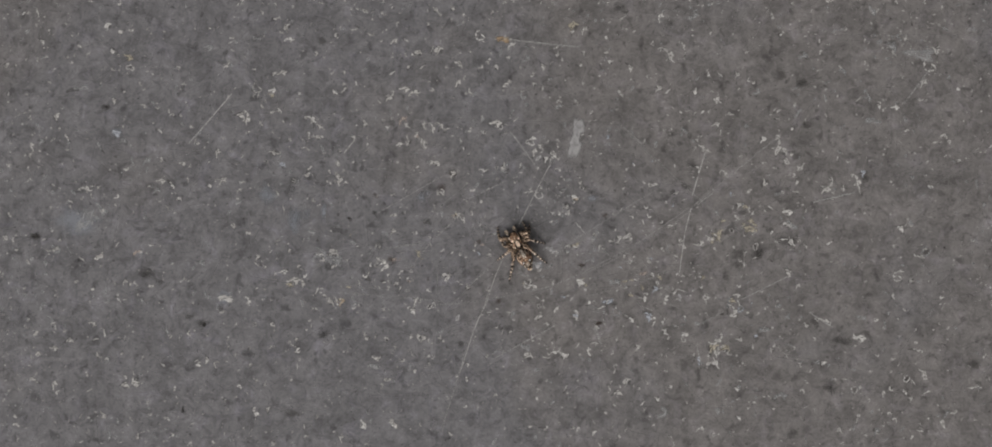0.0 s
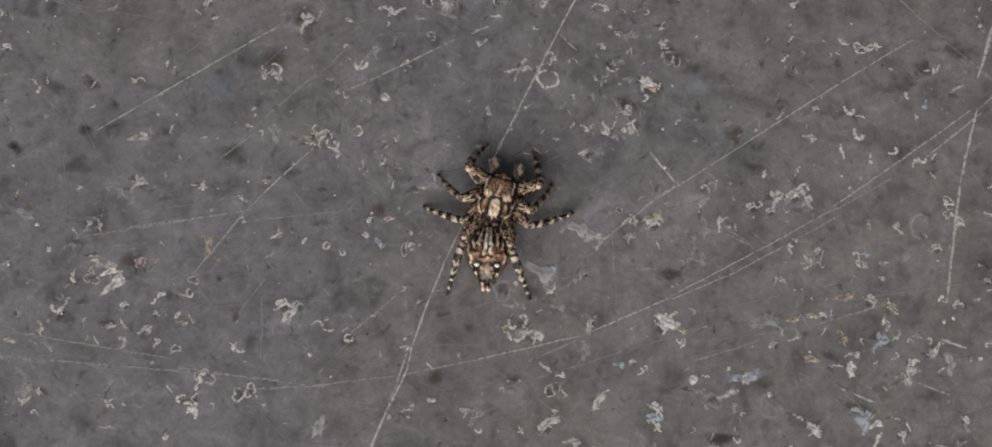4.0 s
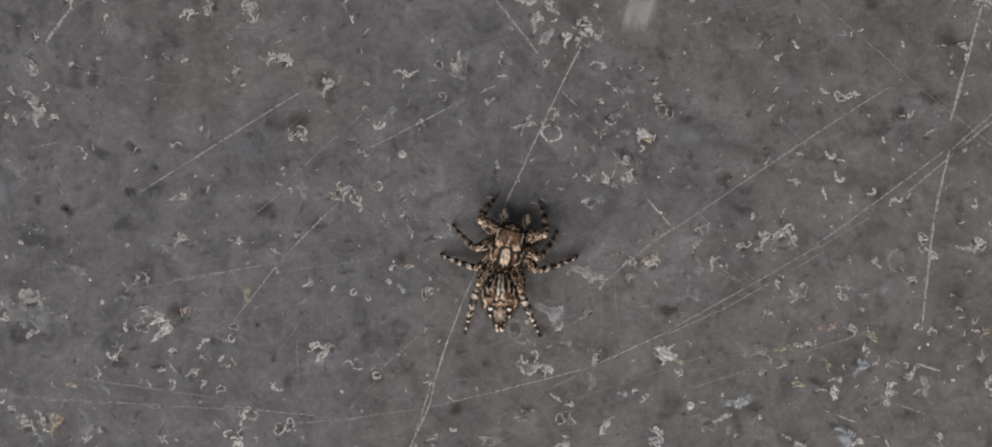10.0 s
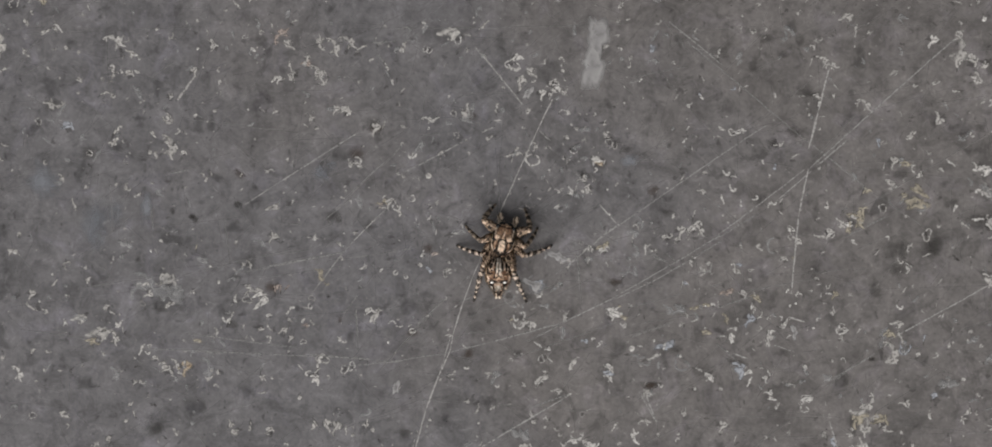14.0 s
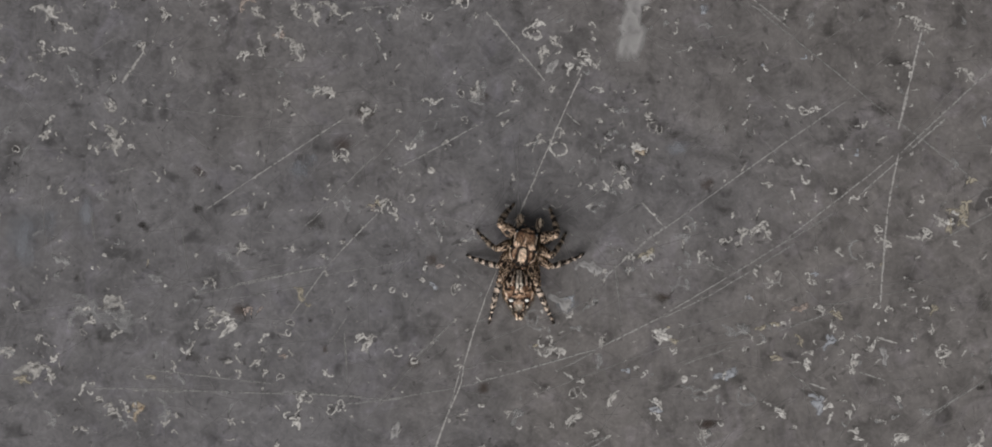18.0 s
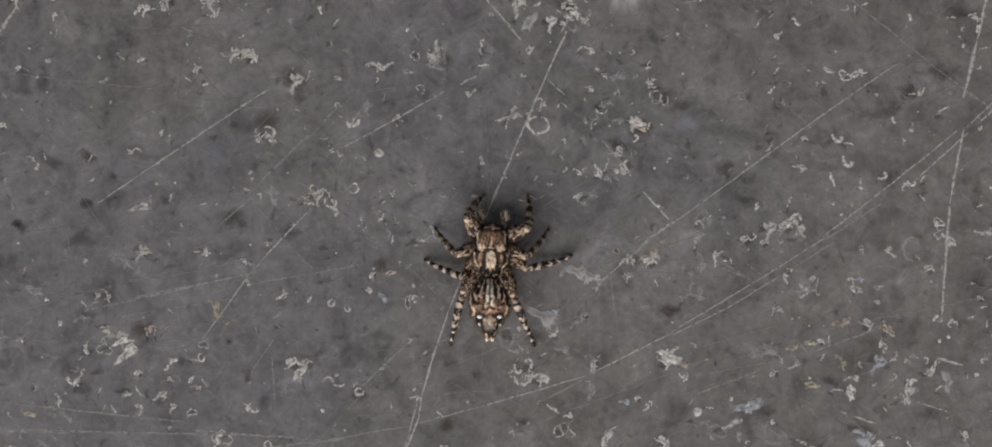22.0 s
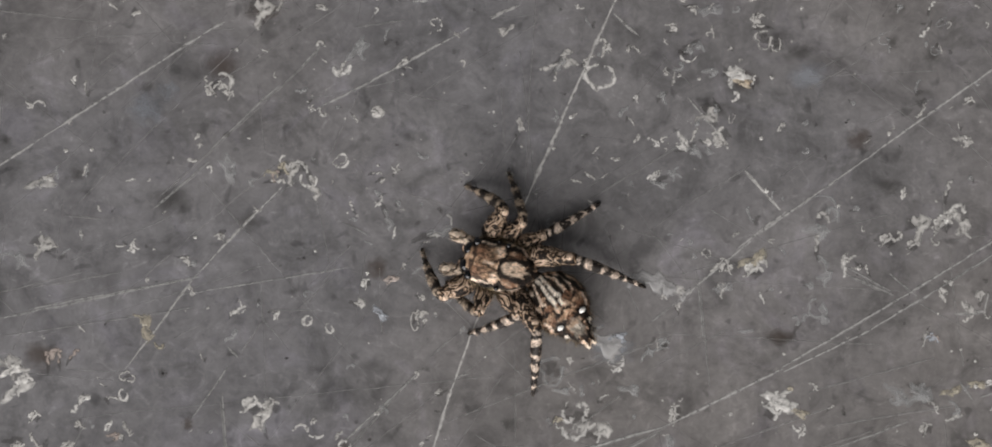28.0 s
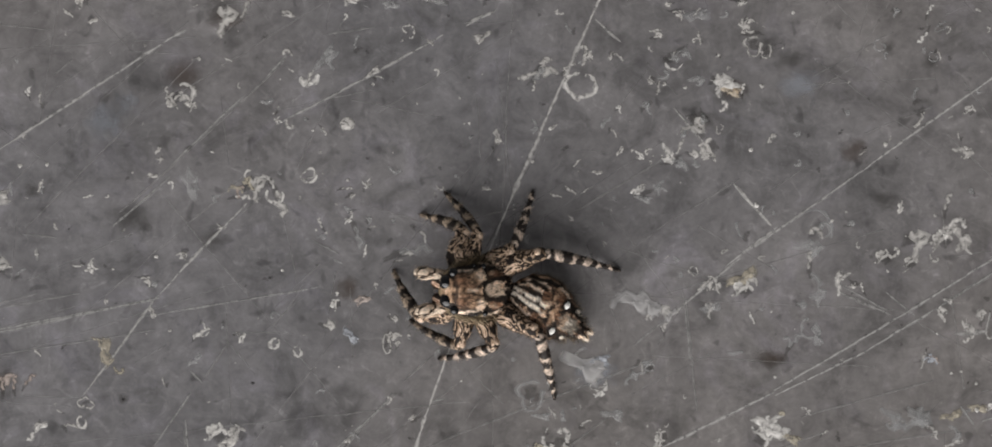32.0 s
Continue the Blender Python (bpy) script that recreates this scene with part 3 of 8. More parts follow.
def scale_coat(name, form, length, way, power, parent, pattern, count, reach, seed, material):
    """Flat scale-like hairs that lie back along the body in the colours of its pattern."""
    rng = random.Random(seed)
    roots, verts, faces, shade = [], [], [], []
    for i in range(count):
        s = rng.uniform(0.03, 0.98)
        w, top, low = lerp_profile(form, s)
        a = math.acos(rng.uniform(-1, 1))
        c, d = math.cos(a), math.sin(a)
        p = Vector((w * math.copysign(abs(c) ** power, c), way * length * s, (top + low) / 2 + (top - low) / 2 * d ** power))
        out = Vector((c * 0.8, 0, d)).normalized()
        back = Vector((c * 0.35 + rng.gauss(0, 0.25), -1, 0))
        tip = p + (back + out * rng.uniform(0.05, 0.3)).normalized() * reach * rng.uniform(0.5, 1.3)
        side = (tip - p).cross(out).normalized() * reach * 0.13
        mid = p.lerp(tip, 0.45) + out * 0.012
        verts += [tuple(p), tuple(mid + side), tuple(tip), tuple(mid - side)]
        faces.append((4 * i, 4 * i + 1, 4 * i + 2, 4 * i + 3))
        roots.append(tuple(p))
        shade.append(rng.choice((0.5, 0.9, 1.25, 1.6)))
    points = np.array(roots)
    ob = new(name, mesh_of(name, verts, faces, material))
    tones = pattern.colours(points, down_flank(form, length, points)) * np.array(shade)[:, None]
    coloured(ob.data, np.repeat(tones, 4, axis=0))
    ob.parent = parent
    return tagged(ob, kind="stuff")


def coat(name, form, length, way, power, parent, count, reach, seed, material):
    """Long hairs that stand off the flanks."""
    rng = random.Random(seed)
    verts, faces = [], []
    for _ in range(count):
        s = rng.uniform(0.02, 0.99)
        w, top, low = lerp_profile(form, s)
        a = rng.choice((rng.uniform(-0.8, 0.35), math.pi - rng.uniform(-0.8, 0.35)))
        c, d = math.cos(a), math.sin(a)
        p = Vector((w * math.copysign(abs(c) ** power, c), way * length * s, (top + low) / 2 + (top - low) / 2 * math.copysign(abs(d) ** power, d)))
        out = Vector((c, 0, d))
        tip = p + (Vector((c * 0.5, -1.0, 0)) + out * rng.uniform(0.25, 0.8) + Vector((rng.gauss(0, 0.3), 0, 0))).normalized() * reach * rng.uniform(0.5, 1.3)
        side = (tip - p).cross(out).normalized() * 0.012
        n = len(verts)
        verts += [tuple(p + side), tuple(p - side), tuple(tip)]
        faces.append((n, n + 1, n + 2))
    ob = new(name, mesh_of(name, verts, faces, material))
    ob.parent = parent
    return tagged(ob, kind="stuff")


def tuft(name, form, length, power, parent, material, x, y, half_w, half_l, label):
    """A low, dense tuft of scales on the body's crest."""
    rng = random.Random(f"{name}{x}{y}")
    bm = bmesh.new()
    bmesh.ops.create_uvsphere(bm, u_segments=14, v_segments=8, radius=1.0)
    for v in bm.verts:
        k = 1 + rng.uniform(-0.12, 0.12)
        v.co = Vector((v.co.x * half_w * k, v.co.y * half_l * k, v.co.z * 0.07))
    bmesh.ops.rotate(bm, verts=bm.verts, matrix=Matrix.Rotation(0.5 * x, 3, "Y"))
    bmesh.ops.translate(bm, vec=(x, y, crest(form, length, power, x, y) + 0.03), verts=bm.verts)
    return part(name, bm, material, parent, label)


def limb(name, stations, parent, material, sag=0.0, hairs=0, seed=0):
    """A leg's joint along y: stations of place and radius. sag bends it down to its end."""
    rng = random.Random(seed)
    bm, rings = bmesh.new(), []
    end = stations[-1][0]
    for y, r in stations:
        drop = -sag * (y / end) ** 2 + sag * (y / end)
        rings.append([bm.verts.new((r * math.cos(2 * math.pi * k / 10), y, drop + r * math.sin(2 * math.pi * k / 10))) for k in range(10)])
    for a, b in zip(rings, rings[1:]):
        for k in range(10):
            bm.faces.new((a[k], a[(k + 1) % 10], b[(k + 1) % 10], b[k]))
    bm.faces.new(rings[0])
    bm.faces.new(rings[-1])
    bmesh.ops.recalc_face_normals(bm, faces=bm.faces)
    for _ in range(hairs):
        y, a = rng.uniform(0.05, 0.95) * end, rng.uniform(0, 6.28)
        r = np.interp(y, [s[0] for s in stations], [s[1] for s in stations])
        drop = -sag * (y / end) ** 2 + sag * (y / end)
        out = Vector((math.cos(a), 0, math.sin(a)))
        p = Vector((0, y, drop)) + out * r * 0.95
        tip = p + (out * 0.8 + Vector((0, rng.uniform(0.3, 1.2), 0))).normalized() * rng.uniform(0.08, 0.2)
        side = Vector((0, 1, 0)).cross(out) * 0.011
        bm.faces.new([bm.verts.new(q) for q in (p + side, p - side, tip)])
    return part(name, bm, material, parent)


spider = new("jumping_spider")
tagged(spider, "small mottled brown and cream jumping spider crouching on the grey floor", "spider")

# carapace with its eyes and markings
CL, CP, AL, AP = 2.6, 0.82, 2.92, 0.86
SHAG = hair_material("shaggy_hair", (0.0, (0.022, 0.017, 0.012)), (0.35, (0.085, 0.06, 0.034)), (0.6, (0.22, 0.165, 0.095)), (0.92, (0.48, 0.38, 0.25)))
INK, UMBER, BRONZE = (0.02, 0.014, 0.011), (0.07, 0.043, 0.027), (0.23, 0.122, 0.072)
OCHRE, SLATE, SAND = (0.43, 0.275, 0.175), (0.27, 0.235, 0.195), (0.66, 0.475, 0.335)
PALE, CHALK = (0.84, 0.67, 0.53), (0.88, 0.79, 0.68)
head = Pattern(3, ((-0.32, INK), (-0.14, UMBER), (0.03, BRONZE), (0.15, OCHRE), (0.34, SAND)), (UMBER, (0.32, 0.25, 0.16)), 5.4)
for side in (-1, 1):
    head.spot((0.19, 0.145, 0.08), side * 0.85, 1.2, 0.2, 0.8)
    head.spot((0.34, 0.205, 0.13), side * 0.34, 1.9, 0.26, 0.5)
    head.spot(BRONZE, side * 0.33, 2.22, 0.19, 0.22, side * 4, 0.8)
    head.line(INK, ((side * 0.2, 2.2), (side * 0.24, 1.9), (side * 0.2, 1.72)), 0.03, 0.7)
    head.spot(OCHRE, side * 0.36, 1.72, 0.2, 0.16)
    head.spot(SAND, side * 0.45, 1.48, 0.24, 0.22, side * 25)
    head.spot(PALE, side * 0.44, 1.5, 0.16, 0.15, side * 25, 0.85)
    head.line(INK, ((side * 0.1, 1.56), (side * 0.3, 1.3), (side * 0.42, 1.22)), 0.05)
    head.line(INK, ((side * 0.45, 2.3), (side * 0.46, 2.0), (side * 0.3, 1.76)), 0.035, 0.7)
    head.line(PALE, ((side * 0.64, 2.38), (side * 0.66, 2.05), (side * 0.65, 1.62)), 0.072)
    head.line(INK, ((side * 0.75, 2.3), (side * 0.77, 1.9), (side * 0.74, 1.6)), 0.068)
    head.line(INK, ((side * 0.55, 2.25), (side * 0.57, 1.9), (side * 0.62, 1.62)), 0.044, 0.8)
    head.line(INK, ((side * 0.74, 1.6), (side * 0.7, 1.36), (side * 0.56, 1.24)), 0.085)
    head.line(INK, ((side * 0.12, 1.6), (side * 0.24, 1.68), (side * 0.4, 1.74)), 0.043, 0.6)
    head.spot(BRONZE, side * 0.52, 0.95, 0.17, 0.26, side * 10)
    head.spot(SAND, side * 0.52, 1.0, 0.08, 0.16, side * 10, 0.7)
    head.line(INK, ((side * 0.68, 1.2), (side * 0.7, 0.86), (side * 0.55, 0.5)), 0.075)
    head.line(PALE, ((side * 0.86, 1.3), (side * 0.82, 0.95), (side * 0.66, 0.6), (side * 0.5, 0.34)), 0.055, 0.9)
    head.line(INK, ((side * 0.95, 1.2), (side * 0.9, 0.9)), 0.068)
    head.line(SAND, ((side * 0.9, 2.0), (side * 0.96, 1.6), (side * 0.97, 1.3)), 0.035, 0.8)
    head.spot(INK, side * 0.4, 0.44, 0.15, 0.2, side * 25)
    head.spot(INK, side * 0.52, 2.42, 0.15, 0.13)
head.line(OCHRE, ((0.0, 2.35), (0.0, 1.9), (0.0, 1.5)), 0.07, 0.8)
head.line(PALE, ((0.0, 1.95), (0.0, 1.5)), 0.025, 0.8)
head.spot((0.72, 0.57, 0.44), 0.0, 0.82, 0.24, 0.48)
head.spot((0.72, 0.57, 0.44), 0.0, 1.12, 0.2, 0.24)
head.spot(SAND, 0.02, 0.7, 0.1, 0.25, 8, 0.5)
head.line(INK, ((-0.2, 0.24), (-0.29, 0.5), (-0.32, 0.9), (-0.26, 1.2), (-0.1, 1.38), (0.1, 1.38), (0.26, 1.2), (0.32, 0.9), (0.29, 0.5), (0.2, 0.24)), 0.08)
head.line(INK, ((-0.1, 0.18), (-0.1, 0.42)), 0.075)
head.line(INK, ((0.1, 0.18), (0.11, 0.44)), 0.075)
head.line(OCHRE, ((-0.36, 2.44), (-0.15, 2.48), (0.15, 2.48), (0.36, 2.44)), 0.04, 0.8)
head.line(INK, ((-0.36, 2.36), (-0.1, 2.3), (0.1, 2.3), (0.36, 2.36)), 0.068, 0.8)
carapace = scaly_body("carapace", CARAPACE_FORM, CL, 1, CP, head, SCALES, spider, "hairy brown carapace with cream patches")
scale_coat("carapace_fuzz", CARAPACE_FORM, CL, 1, CP, carapace, head, 1500, 0.1, 11, SCALES)
coat("flank_hair", CARAPACE_FORM, CL, 1, CP, carapace, 2400, 0.4, 14, SHAG)


def ball(name, x, y, z, r, material, parent, label="", squash=1.0):
    bm = bmesh.new()
    bmesh.ops.create_uvsphere(bm, u_segments=16, v_segments=10, radius=r)
    bmesh.ops.scale(bm, vec=(1, squash, 1), verts=bm.verts)
    bmesh.ops.translate(bm, vec=(x, y, z), verts=bm.verts)
    return part(name, bm, material, parent, label)


for side in (-1, 1):
    ball("eye", side * 0.29, 2.46, 1.12, 0.26, EYE, carapace, "large glossy black front eye")
    ball("eye", side * 0.6, 2.32, 1.32, 0.16, EYE, carapace, "glossy black eye")
    ball("eye", side * 0.78, 1.62, 1.42, 0.05, EYE, carapace)
    ball("eye", side * 0.76, 1.28, 1.43, 0.1, EYE, carapace, "glossy black eye")
    # jaws and feelers
    jaw = limb("jaw", ((0, 0.2), (0.25, 0.24), (0.5, 0.2), (0.62, 0.08)), spider, CARAPACE, 0, 16, 5)
    jaw.matrix_basis = pose(side * 0.26 * MM, 2.35 * MM, 0.95 * MM, -62, 0, 0)
    palp = limb("palp", ((0, 0.14), (0.3, 0.19), (0.5, 0.17), (0.72, 0.23), (0.95, 0.2), (1.12, 0.07)), spider, PALP, 0.12, 420, 6)
    palp.matrix_basis = pose(side * 0.5 * MM, 2.25 * MM, 0.8 * MM, -18, 0, side * -8)
    tagged(palp, "cream-haired feeler")

# abdomen, jointed at the waist
rear = Pattern(8, ((-0.28, INK), (-0.1, UMBER), (0.04, BRONZE), (0.16, (0.31, 0.185, 0.125)), (0.36, SAND)), (UMBER, (0.3, 0.22, 0.145)), 6.2)
for side in (-1, 1):
    rear.line(INK, ((side * 0.2, -0.1), (side * 0.24, -0.5), (side * 0.24, -0.85), (side * 0.32, -1.1)), 0.087)
    rear.line(PALE, ((side * 0.3, -0.2), (side * 0.42, -0.4), (side * 0.46, -0.7), (side * 0.4, -0.92)), 0.05)
    rear.line(INK, ((side * 0.4, -0.2), (side * 0.56, -0.46), (side * 0.58, -0.79), (side * 0.5, -1.0)), 0.087)
    rear.line(PALE, ((side * 0.5, -0.26), (side * 0.68, -0.51), (side * 0.73, -0.79), (side * 0.66, -1.02)), 0.05, 0.9)
    rear.line(INK, ((side * 0.66, -0.43), (side * 0.83, -0.74), (side * 0.86, -1.11), (side * 0.8, -1.48)), 0.087)
    rear.line(SAND, ((side * 0.84, -0.6), (side * 0.95, -0.93), (side * 0.96, -1.21)), 0.05)
    rear.spot(SAND, side * 0.17, -1.3, 0.13, 0.11)
    rear.spot(PALE, side * 0.17, -1.29, 0.07, 0.06)
    rear.spot(BRONZE, side * 0.4, -1.12, 0.13, 0.13, side * 25)
    rear.spot(INK, side * 0.6, -1.22, 0.14, 0.1, side * 30)
    rear.spot(OCHRE, side * 0.5, -1.36, 0.15, 0.07, side * 10)
    rear.spot(OCHRE, side * 0.76, -1.38, 0.09, 0.13)
    rear.line(INK, ((side * 0.05, -1.44), (side * 0.25, -1.5), (side * 0.42, -1.5)), 0.058)
    rear.line(OCHRE, ((side * 0.06, -1.56), (side * 0.22, -1.66), (side * 0.34, -1.76)), 0.06)
    rear.spot(BRONZE, side * 0.55, -1.6, 0.14, 0.12, side * -20)
    rear.line(PALE, ((side * 0.84, -1.44), (side * 0.8, -1.67), (side * 0.7, -1.85)), 0.05, 0.9)
    rear.line(INK, ((side * 0.08, -1.78), (side * 0.3, -1.86), (side * 0.5, -1.8), (side * 0.68, -1.86)), 0.073)
    rear.spot(INK, side * 0.48, -1.86, 0.25, 0.21, side * -12)
    rear.line(INK, ((side * 0.5, -2.1), (side * 0.4, -2.35), (side * 0.28, -2.6), (side * 0.1, -2.7)), 0.11)
    rear.line(CHALK, ((side * 0.52, -2.26), (side * 0.44, -2.44), (side * 0.34, -2.6)), 0.045)
    rear.line(PALE, ((side * 0.14, -2.78), (side * 0.22, -2.7)), 0.04)
rear.spot(BRONZE, 0.0, -1.72, 0.14, 0.1)
rear.spot(SLATE, 0.0, -2.2, 0.27, 0.36)
rear.spot(OCHRE, 0.0, -2.02, 0.18, 0.12, 0, 0.6)
rear.spot(CHALK, 0.02, -2.2, 0.1, 0.1, 0, 0.5)
rear.line(INK, ((0.0, -0.05), (0.0, -0.65), (0.0, -1.15)), 0.058)
for side in (-1, 1):
    rear.line(CHALK, ((side * 0.09, -0.07), (side * 0.12, -0.46), (side * 0.13, -0.93), (side * 0.12, -1.22)), 0.062)
abdomen = scaly_body("abdomen", ABDOMEN_FORM, AL, -1, AP, rear, SCALES, spider, "mottled abdomen with two white spots")
scale_coat("abdomen_fuzz", ABDOMEN_FORM, AL, -1, AP, abdomen, rear, 1700, 0.1, 12, SCALES)
coat("abdomen_fringe", ABDOMEN_FORM, AL, -1, AP, abdomen, 1500, 0.26, 15, SHAG)
for side in (-1, 1):
    tuft("white_spot", ABDOMEN_FORM, AL, AP, abdomen, WHITE_SCALES, side * 0.48, -1.87, 0.13, 0.095, "pure white tuft")
waist = limb("waist", ((0, 0.16), (0.25, 0.2), (0.5, 0.2)), spider, BLACK_SCALES)
waist.matrix_basis = pose(0, -0.22 * MM, 0.85 * MM)
for side in (-1, 1):
    spin = limb("spinneret", ((0, 0.12), (0.15, 0.12), (0.32, 0.06)), abdomen, PALP, 0, 40, 7)
    spin.matrix_basis = pose(side * 0.09 * MM, -2.8 * MM, 0.8 * MM, 0, 0, 180 + side * 8)

# legs: thigh and shin, jointed at the knee. Name: side, hip along the body, thigh, shin, thickness
LEG_PLAN = {
    "L1": (-1, 1.95, 1.45, 2.0, 1.25), "L2": (-1, 1.55, 1.35, 2.15, 1.05), "L3": (-1, 1.1, 1.35, 2.35, 1.12), "L4": (-1, 0.65, 1.85, 2.95, 1.22),
    "R1": (1, 1.95, 1.45, 2.0, 1.25), "R2": (1, 1.55, 1.35, 2.15, 1.05), "R3": (1, 1.1, 1.35, 2.35, 1.12), "R4": (1, 0.65, 1.85, 2.95, 1.22),
}
SHIN = band_material("shin_bands", BLACK, (0.68, 0.55, 0.45), 0.5, 0.4, 3.4)
FRONT_SHIN = band_material("front_shin_bands", BLACK, (0.36, 0.28, 0.21), 0.54, 0.2, 2.2)
LEGS = {}
for key, (side, hip, up, down, fat) in LEG_PLAN.items():
    thigh = limb("leg", ((-0.25, 0.13), (0.0, 0.15 * fat), (0.3 * up, 0.33 * fat), (0.6 * up, 0.29 * fat), (0.8 * up, 0.19 * fat),
                         (0.94 * up, 0.19 * fat), (up + 0.06, 0.14 * fat)), spider, LEG_SCALES, 0, 420, key)
    shin = limb("shin", ((-0.06, 0.12 * fat), (0.1 * down, 0.15 * fat), (0.3 * down, 0.165 * fat), (0.48 * down, 0.125 * fat), (0.55 * down, 0.13 * fat),
                         (0.75 * down, 0.085), (0.8 * down, 0.09), (0.95 * down, 0.07), (down, 0.045)), thigh,
                FRONT_SHIN if key[1] in "12" else SHIN, 0.22, 200, key)
    bm = bmesh.new()
    bmesh.ops.create_uvsphere(bm, u_segments=10, v_segments=6, radius=1.0)
    bmesh.ops.scale(bm, vec=(0.13 * fat, 0.15, 0.1 * fat), verts=bm.verts)
    bmesh.ops.translate(bm, vec=(0, 0.9 * up, 0.12 * fat), verts=bm.verts)
    part("knee_patch", bm, CREAM_SCALES, thigh, "cream hair on the knee")
    LEGS[key] = (thigh, shin)

# poses of the spider: waist in millimetres, headings of the fore and the hind body, then the feet and the way of the knees
POSES = {}
WAIST = 0.85


def stance(name, x, y, heading, hind, pitch=0.0):
    POSES[name] = {"body": (x, y, heading, hind, pitch)}


def leg(name, key, fx, fy, kx, ky):
    POSES[name][key] = (fx, fy, kx, ky)


stance("start", -0.18, -1.83, 32.7, 31.1, 0)
leg("start", "L1", -3.57, 1.06, -2.83, -1.27)
leg("start", "L2", -3.20, -0.31, -2.45, -1.67)
leg("start", "L3", -3.37, -3.64, -2.11, -2.68)
leg("start", "L4", -1.45, -6.80, -0.75, -3.44)
leg("start", "R1", -0.24, 2.03, 0.59, 0.48)
leg("start", "R2", 0.73, 1.93, 1.39, 0.20)
leg("start", "R3", 3.12, -0.76, 1.60, -0.31)
leg("start", "R4", 3.60, -3.51, 2.03, -2.35)
stance("early", -0.57, -1.68, -11.5, 1.0, 0)
leg("early", "L1", -0.94, 2.37, -1.6, 0.69)
leg("early", "L2", -3.30, 0.74, -1.95, -0.50)
leg("early", "L3", -3.88, -0.88, -2.1, -2.6)
leg("early", "L4", -2.40, -5.15, -1.75, -2.38)
leg("early", "R1", 1.24, 2.14, 1.62, 0.1)
leg("early", "R2", 2.30, 0.68, 1.6, -0.8)
leg("early", "R3", 3.45, -0.66, 1.6, -3.2)
leg("early", "R4", 1.65, -5.05, 0.45, -2.25)
stance("crouch", -0.56, -1.74, -2.0, 0.5, 0)
leg("crouch", "L1", -0.91, 2.32, -1.53, 0.65)
leg("crouch", "L2", -3.36, 0.70, -1.95, -0.63)
leg("crouch", "L3", -3.85, -0.91, -1.99, -2.56)
leg("crouch", "L4", -2.51, -5.24, -1.83, -2.38)
leg("crouch", "R1", 1.25, 2.35, 1.40, 0.86)
leg("crouch", "R2", 2.33, 0.72, 1.76, -0.71)
leg("crouch", "R3", 3.48, -0.63, 1.55, -3.01)
leg("crouch", "R4", 1.70, -5.18, 0.43, -2.18)
stance("turned", -0.58, -1.64, 20.4, 18.3, 10)
leg("turned", "L1", -3.36, 1.11, -2.71, -0.60)
leg("turned", "L2", -3.72, 0.21, -2.61, -1.46)
leg("turned", "L3", -2.70, -3.39, -1.75, -2.23)
leg("turned", "L4", -2.39, -5.32, -1.35, -2.75)
leg("turned", "R1", -1.08, 2.34, 0.02, 0.70)
leg("turned", "R2", 0.76, 1.78, 0.62, 0.05)
leg("turned", "R3", 2.50, 0.53, 0.85, -1.07)
leg("turned", "R4", 2.56, -4.61, 0.92, -1.91)
stance("turning", -0.58, -1.64, 46.4, 35.8, 14)
leg("turning", "L1", -3.98, 0.58, -2.77, -1.37)
leg("turning", "L2", -3.88, -1.23, -1.99, -2.11)
leg("turning", "L3", -2.82, -3.46, -1.32, -2.53)
leg("turning", "L4", -0.54, -5.49, -0.88, -2.95)
leg("turning", "R1", -1.94, 2.22, -0.64, 0.76)
leg("turning", "R2", 0.05, 2.04, 0.13, 0.23)
leg("turning", "R3", 1.81, 1.30, 0.74, -0.56)
leg("turning", "R4", 3.00, -3.47, 1.15, -1.48)
stance("sideways", -0.38, -1.35, 75.2, 40.9, 4)
leg("sideways", "L1", -4.44, -0.48, -2.11, -2.28)
leg("sideways", "L2", -3.56, -1.62, -2.18, -2.29)
leg("sideways", "L3", -2.72, -3.44, -1.07, -2.74)
leg("sideways", "L4", -0.38, -5.57, -0.63, -2.73)
leg("sideways", "R1", -2.98, 1.81, -1.49, 0.75)
leg("sideways", "R2", -1.46, 2.32, -0.72, 0.66)
leg("sideways", "R3", 1.87, 1.33, 0.07, -0.08)
leg("sideways", "R4", 3.51, -1.64, 0.52, -0.55)
stance("stepping", -0.52, -1.10, 88.8, 51.3, 24)
leg("stepping", "L1", -4.50, -0.49, -3.10, -2.16)
leg("stepping", "L2", -3.82, -2.24, -1.92, -2.69)
leg("stepping", "L3", -2.90, -3.47, -1.03, -2.77)
leg("stepping", "L4", 1.00, -4.74, -0.15, -2.75)
leg("stepping", "R1", -3.59, 1.32, -1.89, 0.52)
leg("stepping", "R2", -1.40, 2.28, -1.01, 0.65)
leg("stepping", "R3", 0.15, 2.16, 0.06, 0.34)
leg("stepping", "R4", 3.29, -1.56, 0.23, -0.31)
stance("low", -0.50, -1.05, 93.1, 59.8, 28)
leg("low", "L1", -4.47, -0.55, -3.14, -2.17)
leg("low", "L2", -3.88, -2.24, -1.91, -2.59)
leg("low", "L3", -2.89, -3.51, -1.01, -2.90)
leg("low", "L4", 1.07, -4.79, 0.09, -2.54)
leg("low", "R1", -3.63, 1.34, -2.10, 0.63)
leg("low", "R2", -2.81, 2.11, -1.44, 0.87)
leg("low", "R3", 0.18, 2.23, 0.08, 0.46)
leg("low", "R4", 3.18, -0.41, -0.20, 0.01)


